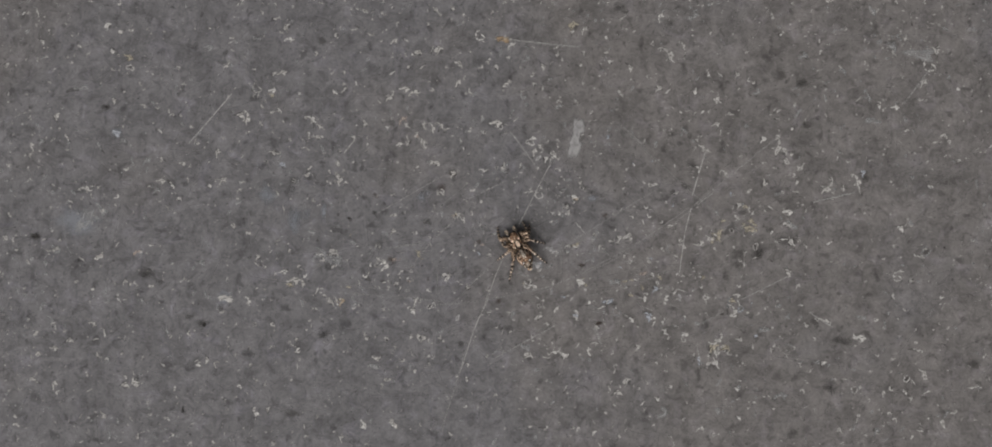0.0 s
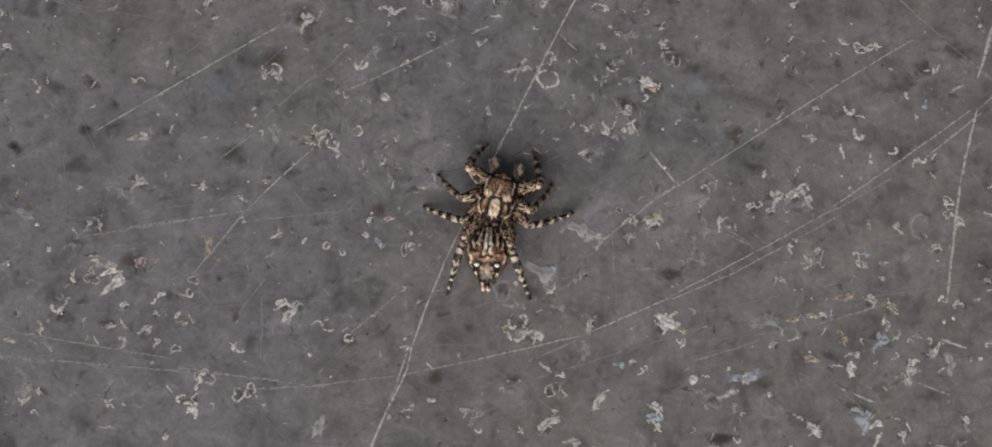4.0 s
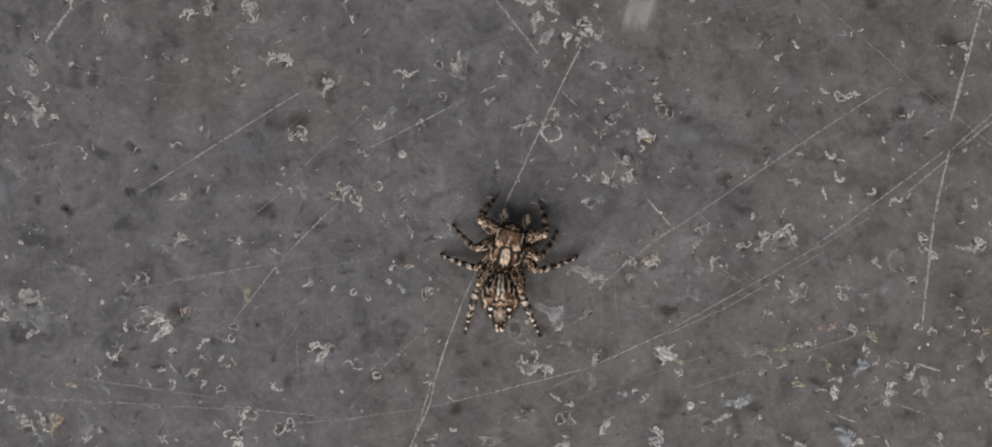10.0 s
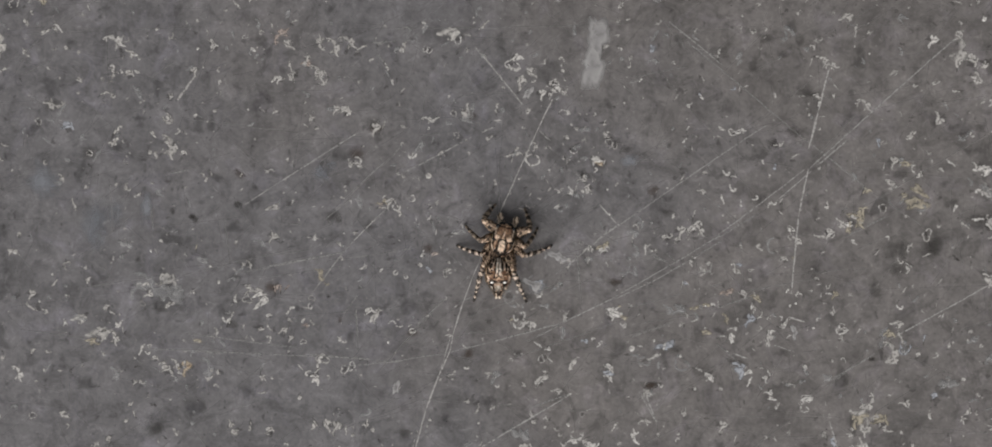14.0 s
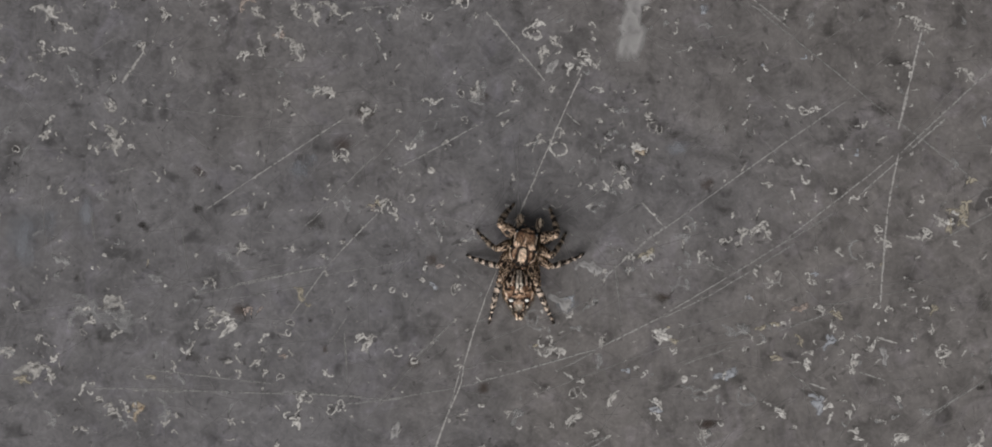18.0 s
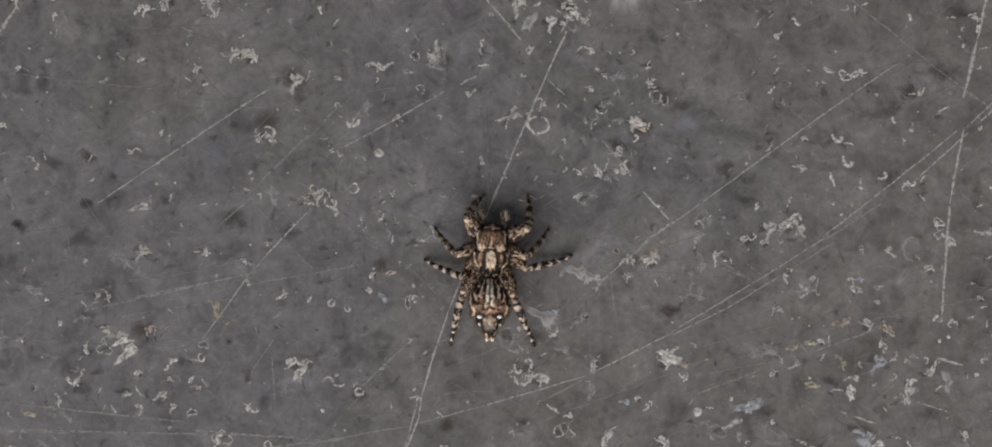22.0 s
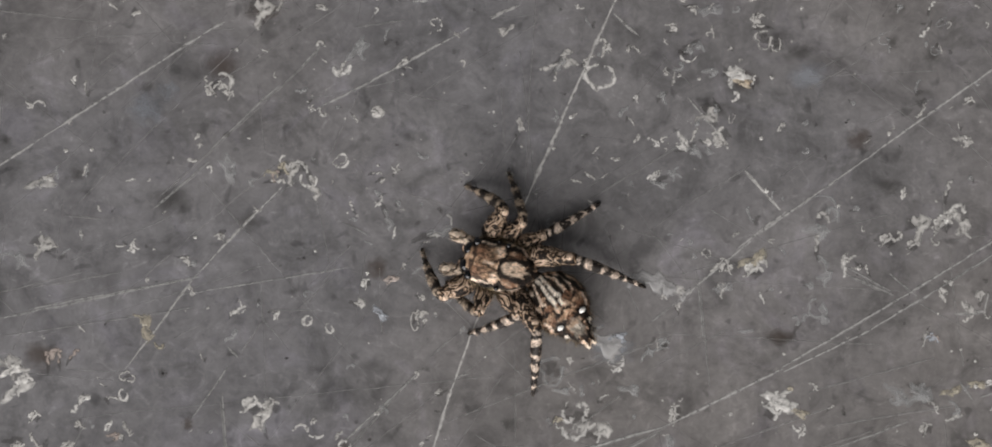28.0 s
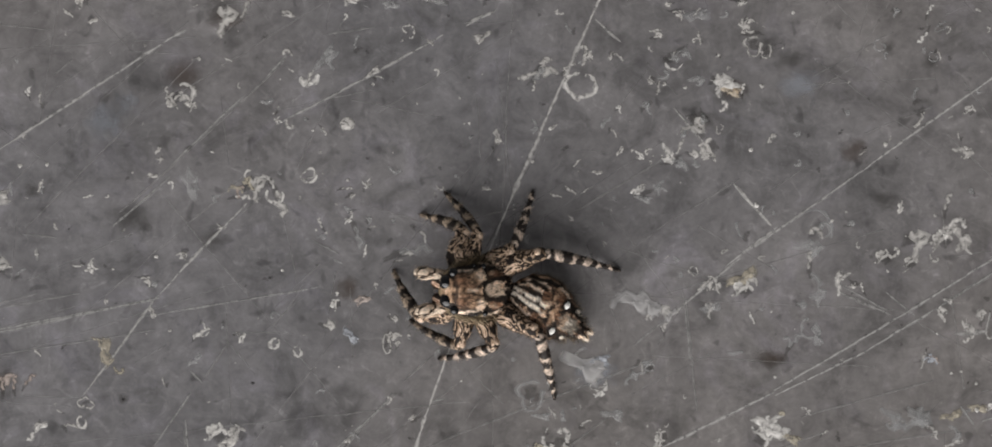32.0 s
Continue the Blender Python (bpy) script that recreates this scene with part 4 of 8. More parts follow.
def leg_turns(body, key, step):
    """The poses of thigh and shin that bring the foot to its place on the floor."""
    side, hip, up, down, _ = LEG_PLAN[key]
    fx, fy, kx, ky = step
    root = Vector((side * 0.62, hip, 0.72))
    inv = body.inverted()
    foot, aim = inv @ Vector((fx, fy, 0.05)), inv @ Vector((kx, ky, 1.35))
    way = foot - root
    d = min(way.length, (up + down) * 0.995)
    way.normalize()
    a = (up * up - down * down + d * d) / (2 * d)
    h = math.sqrt(max(up * up - a * a, 0.0))
    rise = (aim - root) - way * (aim - root).dot(way)
    knee = root + way * a + rise.normalized() * h
    foot = root + way * d

    def bone(p, q, over):
        fore = (q - p).normalized()
        right = fore.cross(over).normalized()
        m = Matrix((right, fore, right.cross(fore))).transposed().to_4x4()
        return Matrix.Translation(p) @ m

    thigh, shin = bone(root, knee, rise), bone(knee, foot, rise)
    return thigh, thigh.inverted() @ shin


def small(m):
    """A pose in millimetres as one in metres."""
    m = m.copy()
    m.translation = m.translation * MM
    return m


# ---- marks in the coating ----
stain("umber", -20.57, 3.90, 0.38, 0.38)
stain("dark", -23.98, 0.41, 0.48, 0.41)
stain("dark", -20.71, 1.70, 0.31, 0.27)
stain("dark", 1.13, -8.88, 0.41, 0.41)
stain("umber", -2.63, -9.11, 0.55, 0.48)
stain("dark", 21.49, 8.66, 0.62, 0.55)
stain("dark", 19.98, 7.62, 0.62, 0.55)
stain("dark", 12.89, -8.17, 0.55, 0.48)
stain("dark", -19.35, 2.99, 0.34, 0.27)
stain("dark", -25.73, 1.01, 0.34, 0.34)
stain("dark", 11.40, -11.09, 0.89, 0.48)
stain("dark", -26.22, 9.80, 0.41, 0.34)
stain("dark", -10.45, 8.27, 0.68, 0.62)
stain("dark", 22.30, 11.57, 0.89, 0.48)
stain("dark", -35.35, 8.80, 1.07, 0.68)
stain("dark", -32.25, 5.23, 1.07, 0.78)
stain("dark", -26.05, -15.14, 1.27, 0.68)
stain("dark", -28.24, -2.73, 0.44, 0.39)
stain("umber", -20.86, 4.15, 0.44, 0.44)
stain("black", -24.18, 0.61, 0.39, 0.29)
stain("dark", -20.77, 1.71, 0.39, 0.39)
stain("dark", -13.38, 0.99, 0.97, 0.58)
stain("dark", -26.37, -6.58, 0.78, 0.39)
stain("dark", 11.20, -10.96, 1.27, 0.29)
stain("dark", -7.39, -15.38, 0.78, 0.58)
stain("dark", 35.58, 9.41, 0.68, 0.49)
stain("dark", 35.58, 2.50, 1.17, 0.39)
stain("dark", 33.62, 3.64, 0.78, 0.58)
stain("dark", 21.40, 8.54, 0.78, 0.58)
stain("dark", 19.97, 7.76, 0.68, 0.58)
stain("dark", 18.32, 13.54, 0.78, 0.68)
stain("dark", 29.70, 5.68, 0.97, 0.68)
stain("black", 27.93, -8.43, 0.44, 0.24)
stain("dark", 19.21, 15.61, 0.88, 0.58)
stain("dark", 21.87, 15.60, 0.68, 0.58)
stain("dark", 20.46, 14.43, 0.58, 0.49)
stain("dark", 29.71, -1.59, 0.97, 0.68)
stain("dark", 28.09, -3.34, 0.78, 0.58)
stain("blue", 10.61, 14.68, 0.42, 0.36)
stain("blue", -35.62, 2.90, 1.65, 1.65)
stain("blue", -31.53, -0.64, 1.36, 2.14)
stain("dark", 32.35, 0.44, 1.57, 1.04)
stain("dark", 36.53, 2.34, 1.57, 0.87)
stain("dark", -51.52, -9.25, 1.22, 1.04)
stain("dark", -67.33, -5.50, 0.87, 0.87)
stain("dark", -43.19, -15.41, 1.04, 0.78)
stain("dark", 45.21, -10.81, 1.22, 0.87)
stain("dark", 43.55, -17.66, 0.87, 0.70)
stain("dark", -26.43, -15.79, 1.04, 0.70)
stain("dark", 36.70, 24.15, 1.22, 0.87)
stain("dark", 17.93, 31.08, 0.87, 0.70)
stain("dark", -29.91, 24.82, 1.04, 0.87)
stain("black", 57.37, 3.05, 0.26, 0.26)
stain("black", -44.73, -27.76, 0.52, 0.43)
stain("dark", 62.42, -12.41, 1.39, 1.04)
stain("blue", -40.43, -11.69, 1.39, 1.39)
stain("blue", -31.74, -0.03, 1.22, 2.09)
stain("blue", -35.99, 3.15, 1.22, 1.74)
stain("blue", -62.06, -2.88, 4.00, 2.61)
stain("dark", -10.55, 0.32, 0.76, 0.45)
stain("dark", -13.52, -5.10, 0.27, 0.22)
stain("umber", 10.98, 3.82, 0.67, 0.49)
stain("dark", 12.04, 2.12, 0.63, 0.40)
stain("dark", -1.11, -6.62, 0.54, 0.40)
stain("black", -6.11, -7.28, 0.11, 0.09)
stain("black", -9.15, -4.48, 0.09, 0.08)
stain("umber", -7.03, -7.65, 0.58, 0.45)
stain("dark", 8.40, -3.33, 0.54, 0.40)
stain("dark", -16.73, 1.84, 0.45, 0.31)
stain("dark", 5.87, 4.81, 0.63, 0.36)
stain("dark", 8.74, 6.82, 0.67, 0.49)
stain("dark", -14.37, 5.03, 0.31, 0.27)
stain("dark", 15.79, 7.72, 0.27, 0.49)
stain("dark", 13.45, 6.87, 0.36, 0.31)
stain("dark", -12.91, 0.71, 0.36, 0.31)
stain("dark", 12.09, 7.28, 0.36, 0.31)
stain("umber", -12.57, -6.90, 0.31, 0.27)
stain("blue", -14.24, 4.25, 0.67, 0.89)
stain("blue", 2.39, -3.93, 0.89, 0.67)
stain("blue", 9.09, 5.97, 0.89, 0.67)
stain("blue", -30.34, 0.62, 1.10, 1.47)
stain("blue", -27.74, 1.21, 0.59, 1.47)
stain("dark", -20.89, -7.62, 0.88, 0.44)
stain("dark", -26.11, 3.27, 0.40, 0.33)
stain("umber", -20.54, 3.89, 0.48, 0.40)
stain("dark", -20.69, 1.67, 0.40, 0.33)

scratch(-2.19, 7.78, -1.17, 8.31, 0.041, 1)
scratch(-14.87, -5.03, -12.47, -1.66, 0.041, 1)
scratch(-12.47, -1.66, -9.49, 1.58, 0.041, 1)
scratch(-20.73, -3.64, -12.37, -1.66, 0.041, 2)
scratch(-25.47, -4.09, -16.51, -1.62, 0.032, 3)
scratch(1.95, 7.94, 3.08, 10.49, 0.041, 0)
scratch(2.16, 8.08, 3.06, 7.30, 0.041, 1)
scratch(4.87, 5.13, 6.08, 3.78, 0.041, 1)
scratch(6.95, 2.60, 8.23, 1.21, 0.041, 1)
scratch(-8.62, -9.95, -6.77, -9.58, 0.041, 2)
scratch(-6.77, -9.58, -4.45, -9.16, 0.041, 2)
scratch(-4.45, -9.16, -1.31, -8.26, 0.04, 2)
scratch(-1.31, -8.26, 4.35, -6.53, 0.04, 1)
scratch(15.60, 0.29, 22.37, 5.77, 0.041, 1)
scratch(15.73, 0.16, 18.69, 2.14, 0.041, 2)
scratch(21.71, -3.70, 22.08, 2.36, 0.062, 0)
scratch(22.08, 2.36, 22.71, 5.95, 0.051, 0)
scratch(-24.88, -8.28, -15.35, -9.16, 0.041, 2)
scratch(-27.46, -9.60, -10.17, -9.76, 0.041, 2)
scratch(-15.35, -9.50, -8.62, -9.93, 0.041, 2)
scratch(-12.23, -10.41, -7.77, -9.89, 0.041, 2)
scratch(-11.44, -6.00, -11.11, -9.09, 0.032, 3)
scratch(-21.73, 0.55, -21.16, -2.72, 0.032, 3)
scratch(-27.36, 1.16, -27.13, -0.57, 0.032, 3)
scratch(-25.33, 8.19, -16.30, 7.33, 0.032, 3)
scratch(-27.81, 11.17, -26.09, 12.39, 0.032, 3)
scratch(1.80, -8.01, 4.52, -6.43, 0.032, 3)
scratch(0.12, -9.58, 10.30, -5.65, 0.032, 3)
scratch(-8.46, -9.38, -5.42, -5.91, 0.032, 3)
scratch(-10.15, -11.47, -4.41, -4.69, 0.032, 3)
scratch(21.50, -5.48, 22.79, -5.79, 0.051, 0)
scratch(17.47, -8.37, 18.56, -8.72, 0.051, 0)
scratch(20.51, -7.63, 22.07, -8.08, 0.051, 1)
scratch(16.11, -7.61, 17.48, -8.60, 0.032, 3)
scratch(24.61, -10.69, 26.21, -9.31, 0.041, 2)
scratch(15.40, -5.23, 18.77, -3.99, 0.041, 2)
scratch(8.96, -7.38, 11.67, -6.49, 0.032, 3)
scratch(10.58, -0.97, 12.29, -1.70, 0.041, 2)
scratch(5.29, -0.95, 5.66, -3.00, 0.032, 3)
scratch(15.38, -4.21, 23.83, -2.38, 0.032, 3)
scratch(-25.95, 3.87, -24.57, 4.20, 0.041, 2)
scratch(8.77, 11.92, 9.82, 12.18, 0.045, 2)
scratch(-25.63, 9.50, -24.34, 11.45, 0.090, 0)
scratch(-13.79, 1.17, -8.36, 6.40, 0.031, 3)
scratch(-3.35, -6.56, 4.47, -3.36, 0.031, 3)
scratch(-5.38, -8.65, -2.31, -7.40, 0.031, 3)
scratch(-2.91, 14.29, 0.81, 10.03, 0.058, 1)
scratch(-10.41, 13.56, -9.54, 12.51, 0.045, 2)
scratch(-10.93, 14.37, -8.98, 14.58, 0.045, 2)
scratch(9.14, 12.40, 13.24, 13.37, 0.032, 3)
scratch(-12.44, 15.45, 8.51, 16.47, 0.032, 3)
scratch(11.17, 16.95, 13.19, 14.58, 0.032, 3)
scratch(12.92, 15.45, 21.39, 8.78, 0.045, 2)
scratch(21.39, 8.78, 27.33, 4.38, 0.045, 2)
scratch(27.33, 4.38, 31.76, 1.63, 0.032, 3)
scratch(22.56, 5.67, 34.12, 16.72, 0.058, 1)
scratch(22.92, 6.41, 26.17, 10.16, 0.032, 3)
scratch(22.64, 7.37, 23.27, 10.06, 0.066, 0)
scratch(23.27, 10.06, 24.02, 13.58, 0.066, 0)
scratch(25.96, 2.39, 36.07, 8.90, 0.032, 3)
scratch(25.53, 0.68, 28.84, 2.50, 0.045, 2)
scratch(29.17, -6.93, 37.18, -2.14, 0.058, 1)
scratch(24.24, -10.51, 28.25, -7.94, 0.045, 2)
scratch(16.99, -17.09, 21.92, -13.26, 0.032, 3)
scratch(19.22, -11.92, 21.49, -7.95, 0.032, 3)
scratch(-2.93, -17.16, 5.16, -11.97, 0.058, 1)
scratch(10.72, -11.27, 11.88, -13.90, 0.064, 1)
scratch(8.97, -16.68, 13.49, -14.08, 0.032, 3)
scratch(-7.23, -19.76, -5.74, -13.42, 0.05, 0)
scratch(-30.69, 3.32, -30.24, -0.84, 0.032, 3)
scratch(-27.41, 1.47, -27.25, -0.24, 0.032, 3)
scratch(-37.17, -8.45, -31.96, -8.99, 0.032, 3)
scratch(-32.35, -5.08, -25.98, -3.87, 0.032, 3)
scratch(-37.91, 10.93, -35.48, 12.24, 0.032, 3)
scratch(-37.94, 11.91, -37.01, 13.42, 0.032, 3)
scratch(37.19, 11.50, 38.50, 12.27, 0.032, 3)
scratch(-23.58, -15.53, -22.03, -17.42, 0.032, 3)
scratch(-47.41, 9.04, -41.87, 16.64, 0.090, 0)
scratch(-9.35, 26.99, 5.77, 26.72, 0.045, 2)
scratch(-64.43, -1.30, -62.53, -7.32, 0.032, 3)
scratch(-69.95, -6.15, -68.50, -14.84, 0.032, 3)
scratch(38.99, 7.75, 43.79, 9.43, 0.045, 2)
scratch(-50.18, 8.21, -45.29, 8.15, 0.032, 3)
scratch(-72.59, -4.60, -69.07, -4.14, 0.032, 3)
scratch(-74.35, 13.88, -69.35, 17.82, 0.032, 3)
scratch(16.03, 33.14, 22.20, 32.28, 0.045, 2)
scratch(-71.19, -19.27, -63.73, -13.57, 0.032, 3)
scratch(56.78, -4.69, 52.14, -11.96, 0.032, 3)
scratch(-57.23, -26.18, -56.15, -33.06, 0.032, 3)
scratch(38.82, 30.89, 61.84, 32.63, 0.032, 3)
scratch(29.05, 27.96, 31.57, 35.18, 0.032, 3)
scratch(-7.09, 4.21, -6.84, 3.95, 0.033, 2)
scratch(-11.25, -4.11, -10.86, -4.50, 0.033, 2)
scratch(14.42, -2.31, 15.58, -2.19, 0.054, 1)
scratch(15.49, -2.28, 15.65, -1.48, 0.040, 1)
scratch(-16.18, 5.77, -15.53, 6.35, 0.032, 3)
scratch(-8.90, 5.91, -8.25, 6.65, 0.040, 2)
scratch(-14.02, 0.72, -12.07, 2.47, 0.040, 2)
scratch(-12.08, 2.85, -9.69, 5.22, 0.040, 2)
scratch(-11.38, -5.76, -11.14, -7.93, 0.040, 2)
scratch(-12.42, -6.68, -11.19, -4.82, 0.040, 2)
scratch(-10.80, -4.41, -10.07, -3.24, 0.027, 3)
scratch(-7.32, -7.66, -4.33, -4.76, 0.040, 2)
scratch(-4.07, -4.31, -2.98, -3.33, 0.027, 3)
scratch(-16.86, -8.41, -16.03, -6.50, 0.027, 3)
scratch(3.70, -2.89, 4.84, -1.97, 0.040, 2)
scratch(4.84, -1.97, 7.21, 0.10, 0.040, 1)
scratch(5.45, -1.29, 5.87, -5.07, 0.027, 3)
scratch(0.25, -7.72, 4.24, -6.55, 0.045, 2)
scratch(2.37, -7.71, 4.28, -6.66, 0.040, 2)
scratch(9.34, -5.20, 13.78, -3.87, 0.032, 3)
scratch(9.61, -7.42, 12.93, -6.11, 0.040, 2)
scratch(10.25, -6.34, 14.70, -5.51, 0.032, 3)
scratch(12.15, -0.94, 13.11, -1.70, 0.040, 2)
scratch(-3.16, -4.98, -2.67, -4.88, 0.040, 2)
scratch(14.69, -4.69, 15.15, -5.32, 0.040, 2)
scratch(15.60, -3.37, 16.62, -3.01, 0.032, 3)
scratch(1.59, 1.52, 5.11, 3.74, 0.032, 3)
scratch(-18.36, -3.00, -12.61, -1.78, 0.040, 2)
scratch(-18.39, -2.22, -15.07, -1.58, 0.032, 3)
scratch(-17.13, 0.38, -15.90, 0.27, 0.032, 3)
scratch(-16.58, -0.06, -16.53, -0.50, 0.045, 2)
scratch(-7.32, 0.40, -6.30, -0.06, 0.032, 3)
scratch(-2.65, -7.50, -0.65, -7.36, 0.032, 3)
scratch(-7.06, 7.35, -5.28, 7.66, 0.032, 3)
scratch(4.94, 1.38, 7.15, 2.78, 0.027, 3)
scratch(0.03, -7.66, 2.87, -5.36, 0.027, 3)
scratch(-20.18, 1.68, -18.33, 2.96, 0.040, 1)
scratch(-18.33, 2.96, -12.20, 7.15, 0.040, 1)
scratch(8.43, -4.33, 12.62, -1.75, 0.040, 1)
scratch(12.62, -1.75, 16.15, 0.55, 0.040, 1)
scratch(8.43, -4.51, 11.52, -2.92, 0.040, 1)
scratch(11.52, -2.92, 13.73, -1.52, 0.040, 1)
scratch(13.73, -1.52, 16.43, 0.24, 0.040, 2)
scratch(4.28, -6.55, 8.43, -4.38, 0.04, 1)
scratch(-3.25, -5.4, -3.42, -5.99, 0.05, 0)
scratch(-3.42, -5.99, -3.89, -7.67, 0.054, 0)
scratch(-3.89, -7.67, -4.03, -8.78, 0.048, 0)
scratch(-4.03, -8.78, -4.87, -10.88, 0.048, 0)
scratch(-4.87, -10.88, -5.74, -13.42, 0.06, 0)
scratch(-4.1, -8.01, -4.51, -9.6, 0.045, 0)
scratch(-4.51, -9.6, -5.35, -12.3, 0.045, 1)
scratch(-3.25, -5.4, -2.62, -3.45, 0.047, 0)
scratch(-2.62, -3.45, -2.01, -1.92, 0.040, 0)
scratch(-2.01, -1.92, -0.65, 1.69, 0.040, 0)
scratch(-0.65, 1.69, 0.61, 4.74, 0.065, 0)
scratch(0.61, 4.74, 1.99, 8.03, 0.054, 0)
scratch(-12.98, -2.32, -6.98, -1.19, 0.027, 2)
scratch(-19.33, -3.96, -12.51, -2.76, 0.027, 3)
scratch(4.21, -12.23, 5.30, -11.88, 0.045, 2)
scratch(16.18, -7.62, 18.01, -9.12, 0.032, 3)
scratch(-28.46, -9.88, -27.51, -10.97, 0.032, 3)
scratch(-22.89, -9.75, -21.48, -9.77, 0.044, 2)
scratch(-22.73, -8.43, -21.43, -8.55, 0.044, 2)

chip("b", -36.06, 14.43, 0.58, 211, "p", 4)
chip("z", -35.33, 14.70, 0.68, 12, "p", 4)
chip("c", -34.28, 13.26, 0.68, 163, "p", 4)
chip("z", -30.60, 13.97, 1.65, 42, "w", 3)
chip("c", -28.15, 14.44, 0.39, 213, "p", 1)
chip("c", -27.43, 14.96, 0.49, 252, "p", 4)
chip("z", -23.20, 14.12, 0.68, 315, "p", 1)
chip("b", -19.99, 13.58, 0.44, 341, "w", 2)
chip("z", -17.92, 14.78, 1.46, 112, "k", 3)
chip("z", -17.30, 14.06, 1.17, 144, "p", 0)
chip("z", -14.85, 14.24, 1.17, 170, "p", 3)
chip("z", -12.65, 14.46, 1.46, 32, "p", 3)
chip("c", -16.87, 15.79, 0.68, 353, "p", 1)
chip("c", -31.43, 9.77, 0.68, 38, "p", 2)
chip("z", -35.10, 8.81, 1.46, 243, "p", 3)
chip("r", -36.29, 7.54, 0.63, 15, "p", 2)
chip("z", -34.06, 7.27, 1.46, 2, "u", 1)
chip("c", -35.50, 6.10, 0.97, 115, "f", 1)
chip("r", -32.25, 5.23, 0.58, 92, "w", 1)
chip("c", -33.33, 1.26, 0.97, 236, "p", 0)
chip("z", -36.29, -5.72, 1.17, 1, "p", 2)
chip("c", -34.59, -4.82, 0.68, 177, "p", 0)
chip("z", -32.03, -4.58, 0.78, 109, "p", 4)
chip("b", -32.51, -7.44, 0.78, 319, "f", 3)
chip("z", -32.51, -7.44, 1.36, 12, "p", 0)
chip("c", -36.25, -6.70, 1.17, 119, "p", 1)
chip("b", -31.61, -9.13, 0.68, 8, "t", 4)
chip("z", -31.46, -9.22, 1.17, 97, "t", 2)
chip("c", -35.07, -11.56, 0.49, 147, "p", 4)
chip("z", -36.12, -10.13, 0.68, 95, "p", 4)
chip("c", -27.11, -13.22, 0.49, 221, "p", 1)
chip("r", -35.93, -15.03, 0.68, 89, "p", 2)
chip("c", -33.19, -15.66, 0.58, 54, "p", 3)
chip("z", -30.91, -17.04, 0.68, 53, "p", 0)
chip("c", -29.94, -16.76, 0.97, 96, "p", 4)
chip("c", -33.11, -17.86, 0.58, 330, "p", 0)
chip("c", -28.04, -14.72, 0.49, 125, "p", 2)
chip("z", -20.64, -15.17, 0.97, 234, "p", 2)
chip("c", -19.16, -15.11, 0.78, 276, "p", 2)
chip("c", -17.67, -15.79, 0.49, 136, "p", 1)
chip("r", -16.63, -17.21, 0.68, 276, "p", 0)
chip("r", -14.19, -16.87, 0.68, 334, "p", 0)
chip("z", -18.56, -18.26, 1.36, 235, "p", 4)
chip("z", -14.26, -14.92, 0.97, 302, "p", 4)
chip("z", -13.28, -14.88, 1.17, 112, "p", 0)
chip("c", -11.80, -15.31, 0.68, 39, "p", 0)
chip("r", -10.99, -17.48, 0.63, 111, "p", 3)
chip("r", -6.76, 14.02, 0.54, 22, "w", 1)
chip("c", -8.28, 15.58, 0.39, 352, "p", 1)
chip("b", -6.82, 15.63, 0.68, 74, "f", 4)
chip("r", -4.34, 14.88, 0.88, 16, "w", 2)
chip("c", -3.62, 15.15, 0.78, 320, "p", 1)
chip("z", 0.24, 13.57, 1.17, 52, "w", 4)
chip("c", 1.24, 15.65, 0.58, 14, "f", 3)
chip("m", 6.36, 15.43, 1.65, 7, "s", 4)
chip("m", 6.08, 13.05, 1.85, -3, "s", 9)
chip("z", 6.98, 14.62, 0.68, 72, "p", 4)
chip("b", 10.52, 14.59, 0.58, 289, "u", 1)
chip("c", 10.49, 15.47, 0.39, 114, "p", 1)
chip("z", 23.71, 14.05, 0.97, 100, "p", 0)
chip("c", 22.65, 14.02, 0.68, 17, "p", 0)
chip("c", 17.25, 16.42, 0.58, 316, "p", 3)
chip("c", 24.03, 15.91, 0.49, 156, "p", 1)
chip("c", 25.94, 16.46, 0.97, 29, "p", 0)
chip("c", 27.04, 12.61, 0.39, 147, "p", 0)
chip("z", 31.84, 15.92, 1.46, 353, "w", 2)
chip("z", 34.77, 14.57, 1.65, 328, "p", 1)
chip("b", 32.10, 12.69, 0.58, 203, "p", 4)
chip("c", 33.80, 12.11, 0.68, 190, "p", 2)
chip("c", 32.87, 11.11, 0.58, 269, "p", 1)
chip("z", 32.44, 9.89, 1.46, 228, "p", 2)
chip("z", 35.75, 11.45, 0.68, 309, "p", 3)
chip("c", 36.74, 10.52, 0.97, 285, "p", 4)
chip("c", 36.79, 9.07, 0.88, 297, "p", 0)
chip("z", 26.86, 10.91, 1.27, 22, "p", 3)
chip("c", 29.54, 10.27, 0.49, 52, "p", 0)
chip("b", 27.93, 8.04, 0.58, 102, "u", 4)
chip("b", 29.66, 6.64, 0.68, 89, "f", 1)
chip("z", 27.10, 4.28, 0.97, 62, "t", 4)
chip("b", 29.00, 5.02, 0.78, 165, "p", 2)
chip("c", 29.95, 5.20, 0.58, 195, "p", 3)
chip("b", 31.18, 4.42, 1.17, 148, "t", 4)
chip("z", 31.14, 5.73, 0.88, 283, "p", 4)
chip("b", 36.47, 4.46, 1.46, 313, "f", 3)
chip("z", 36.23, 4.45, 1.65, 291, "p", 2)
chip("z", 35.44, 6.36, 1.17, 249, "p", 2)
chip("c", 31.80, 7.35, 0.68, 285, "p", 3)
chip("b", 33.87, 3.26, 0.49, 72, "w", 4)
chip("c", 34.63, 1.98, 0.97, 86, "p", 0)
chip("b", 36.55, 2.05, 0.73, 114, "p", 0)
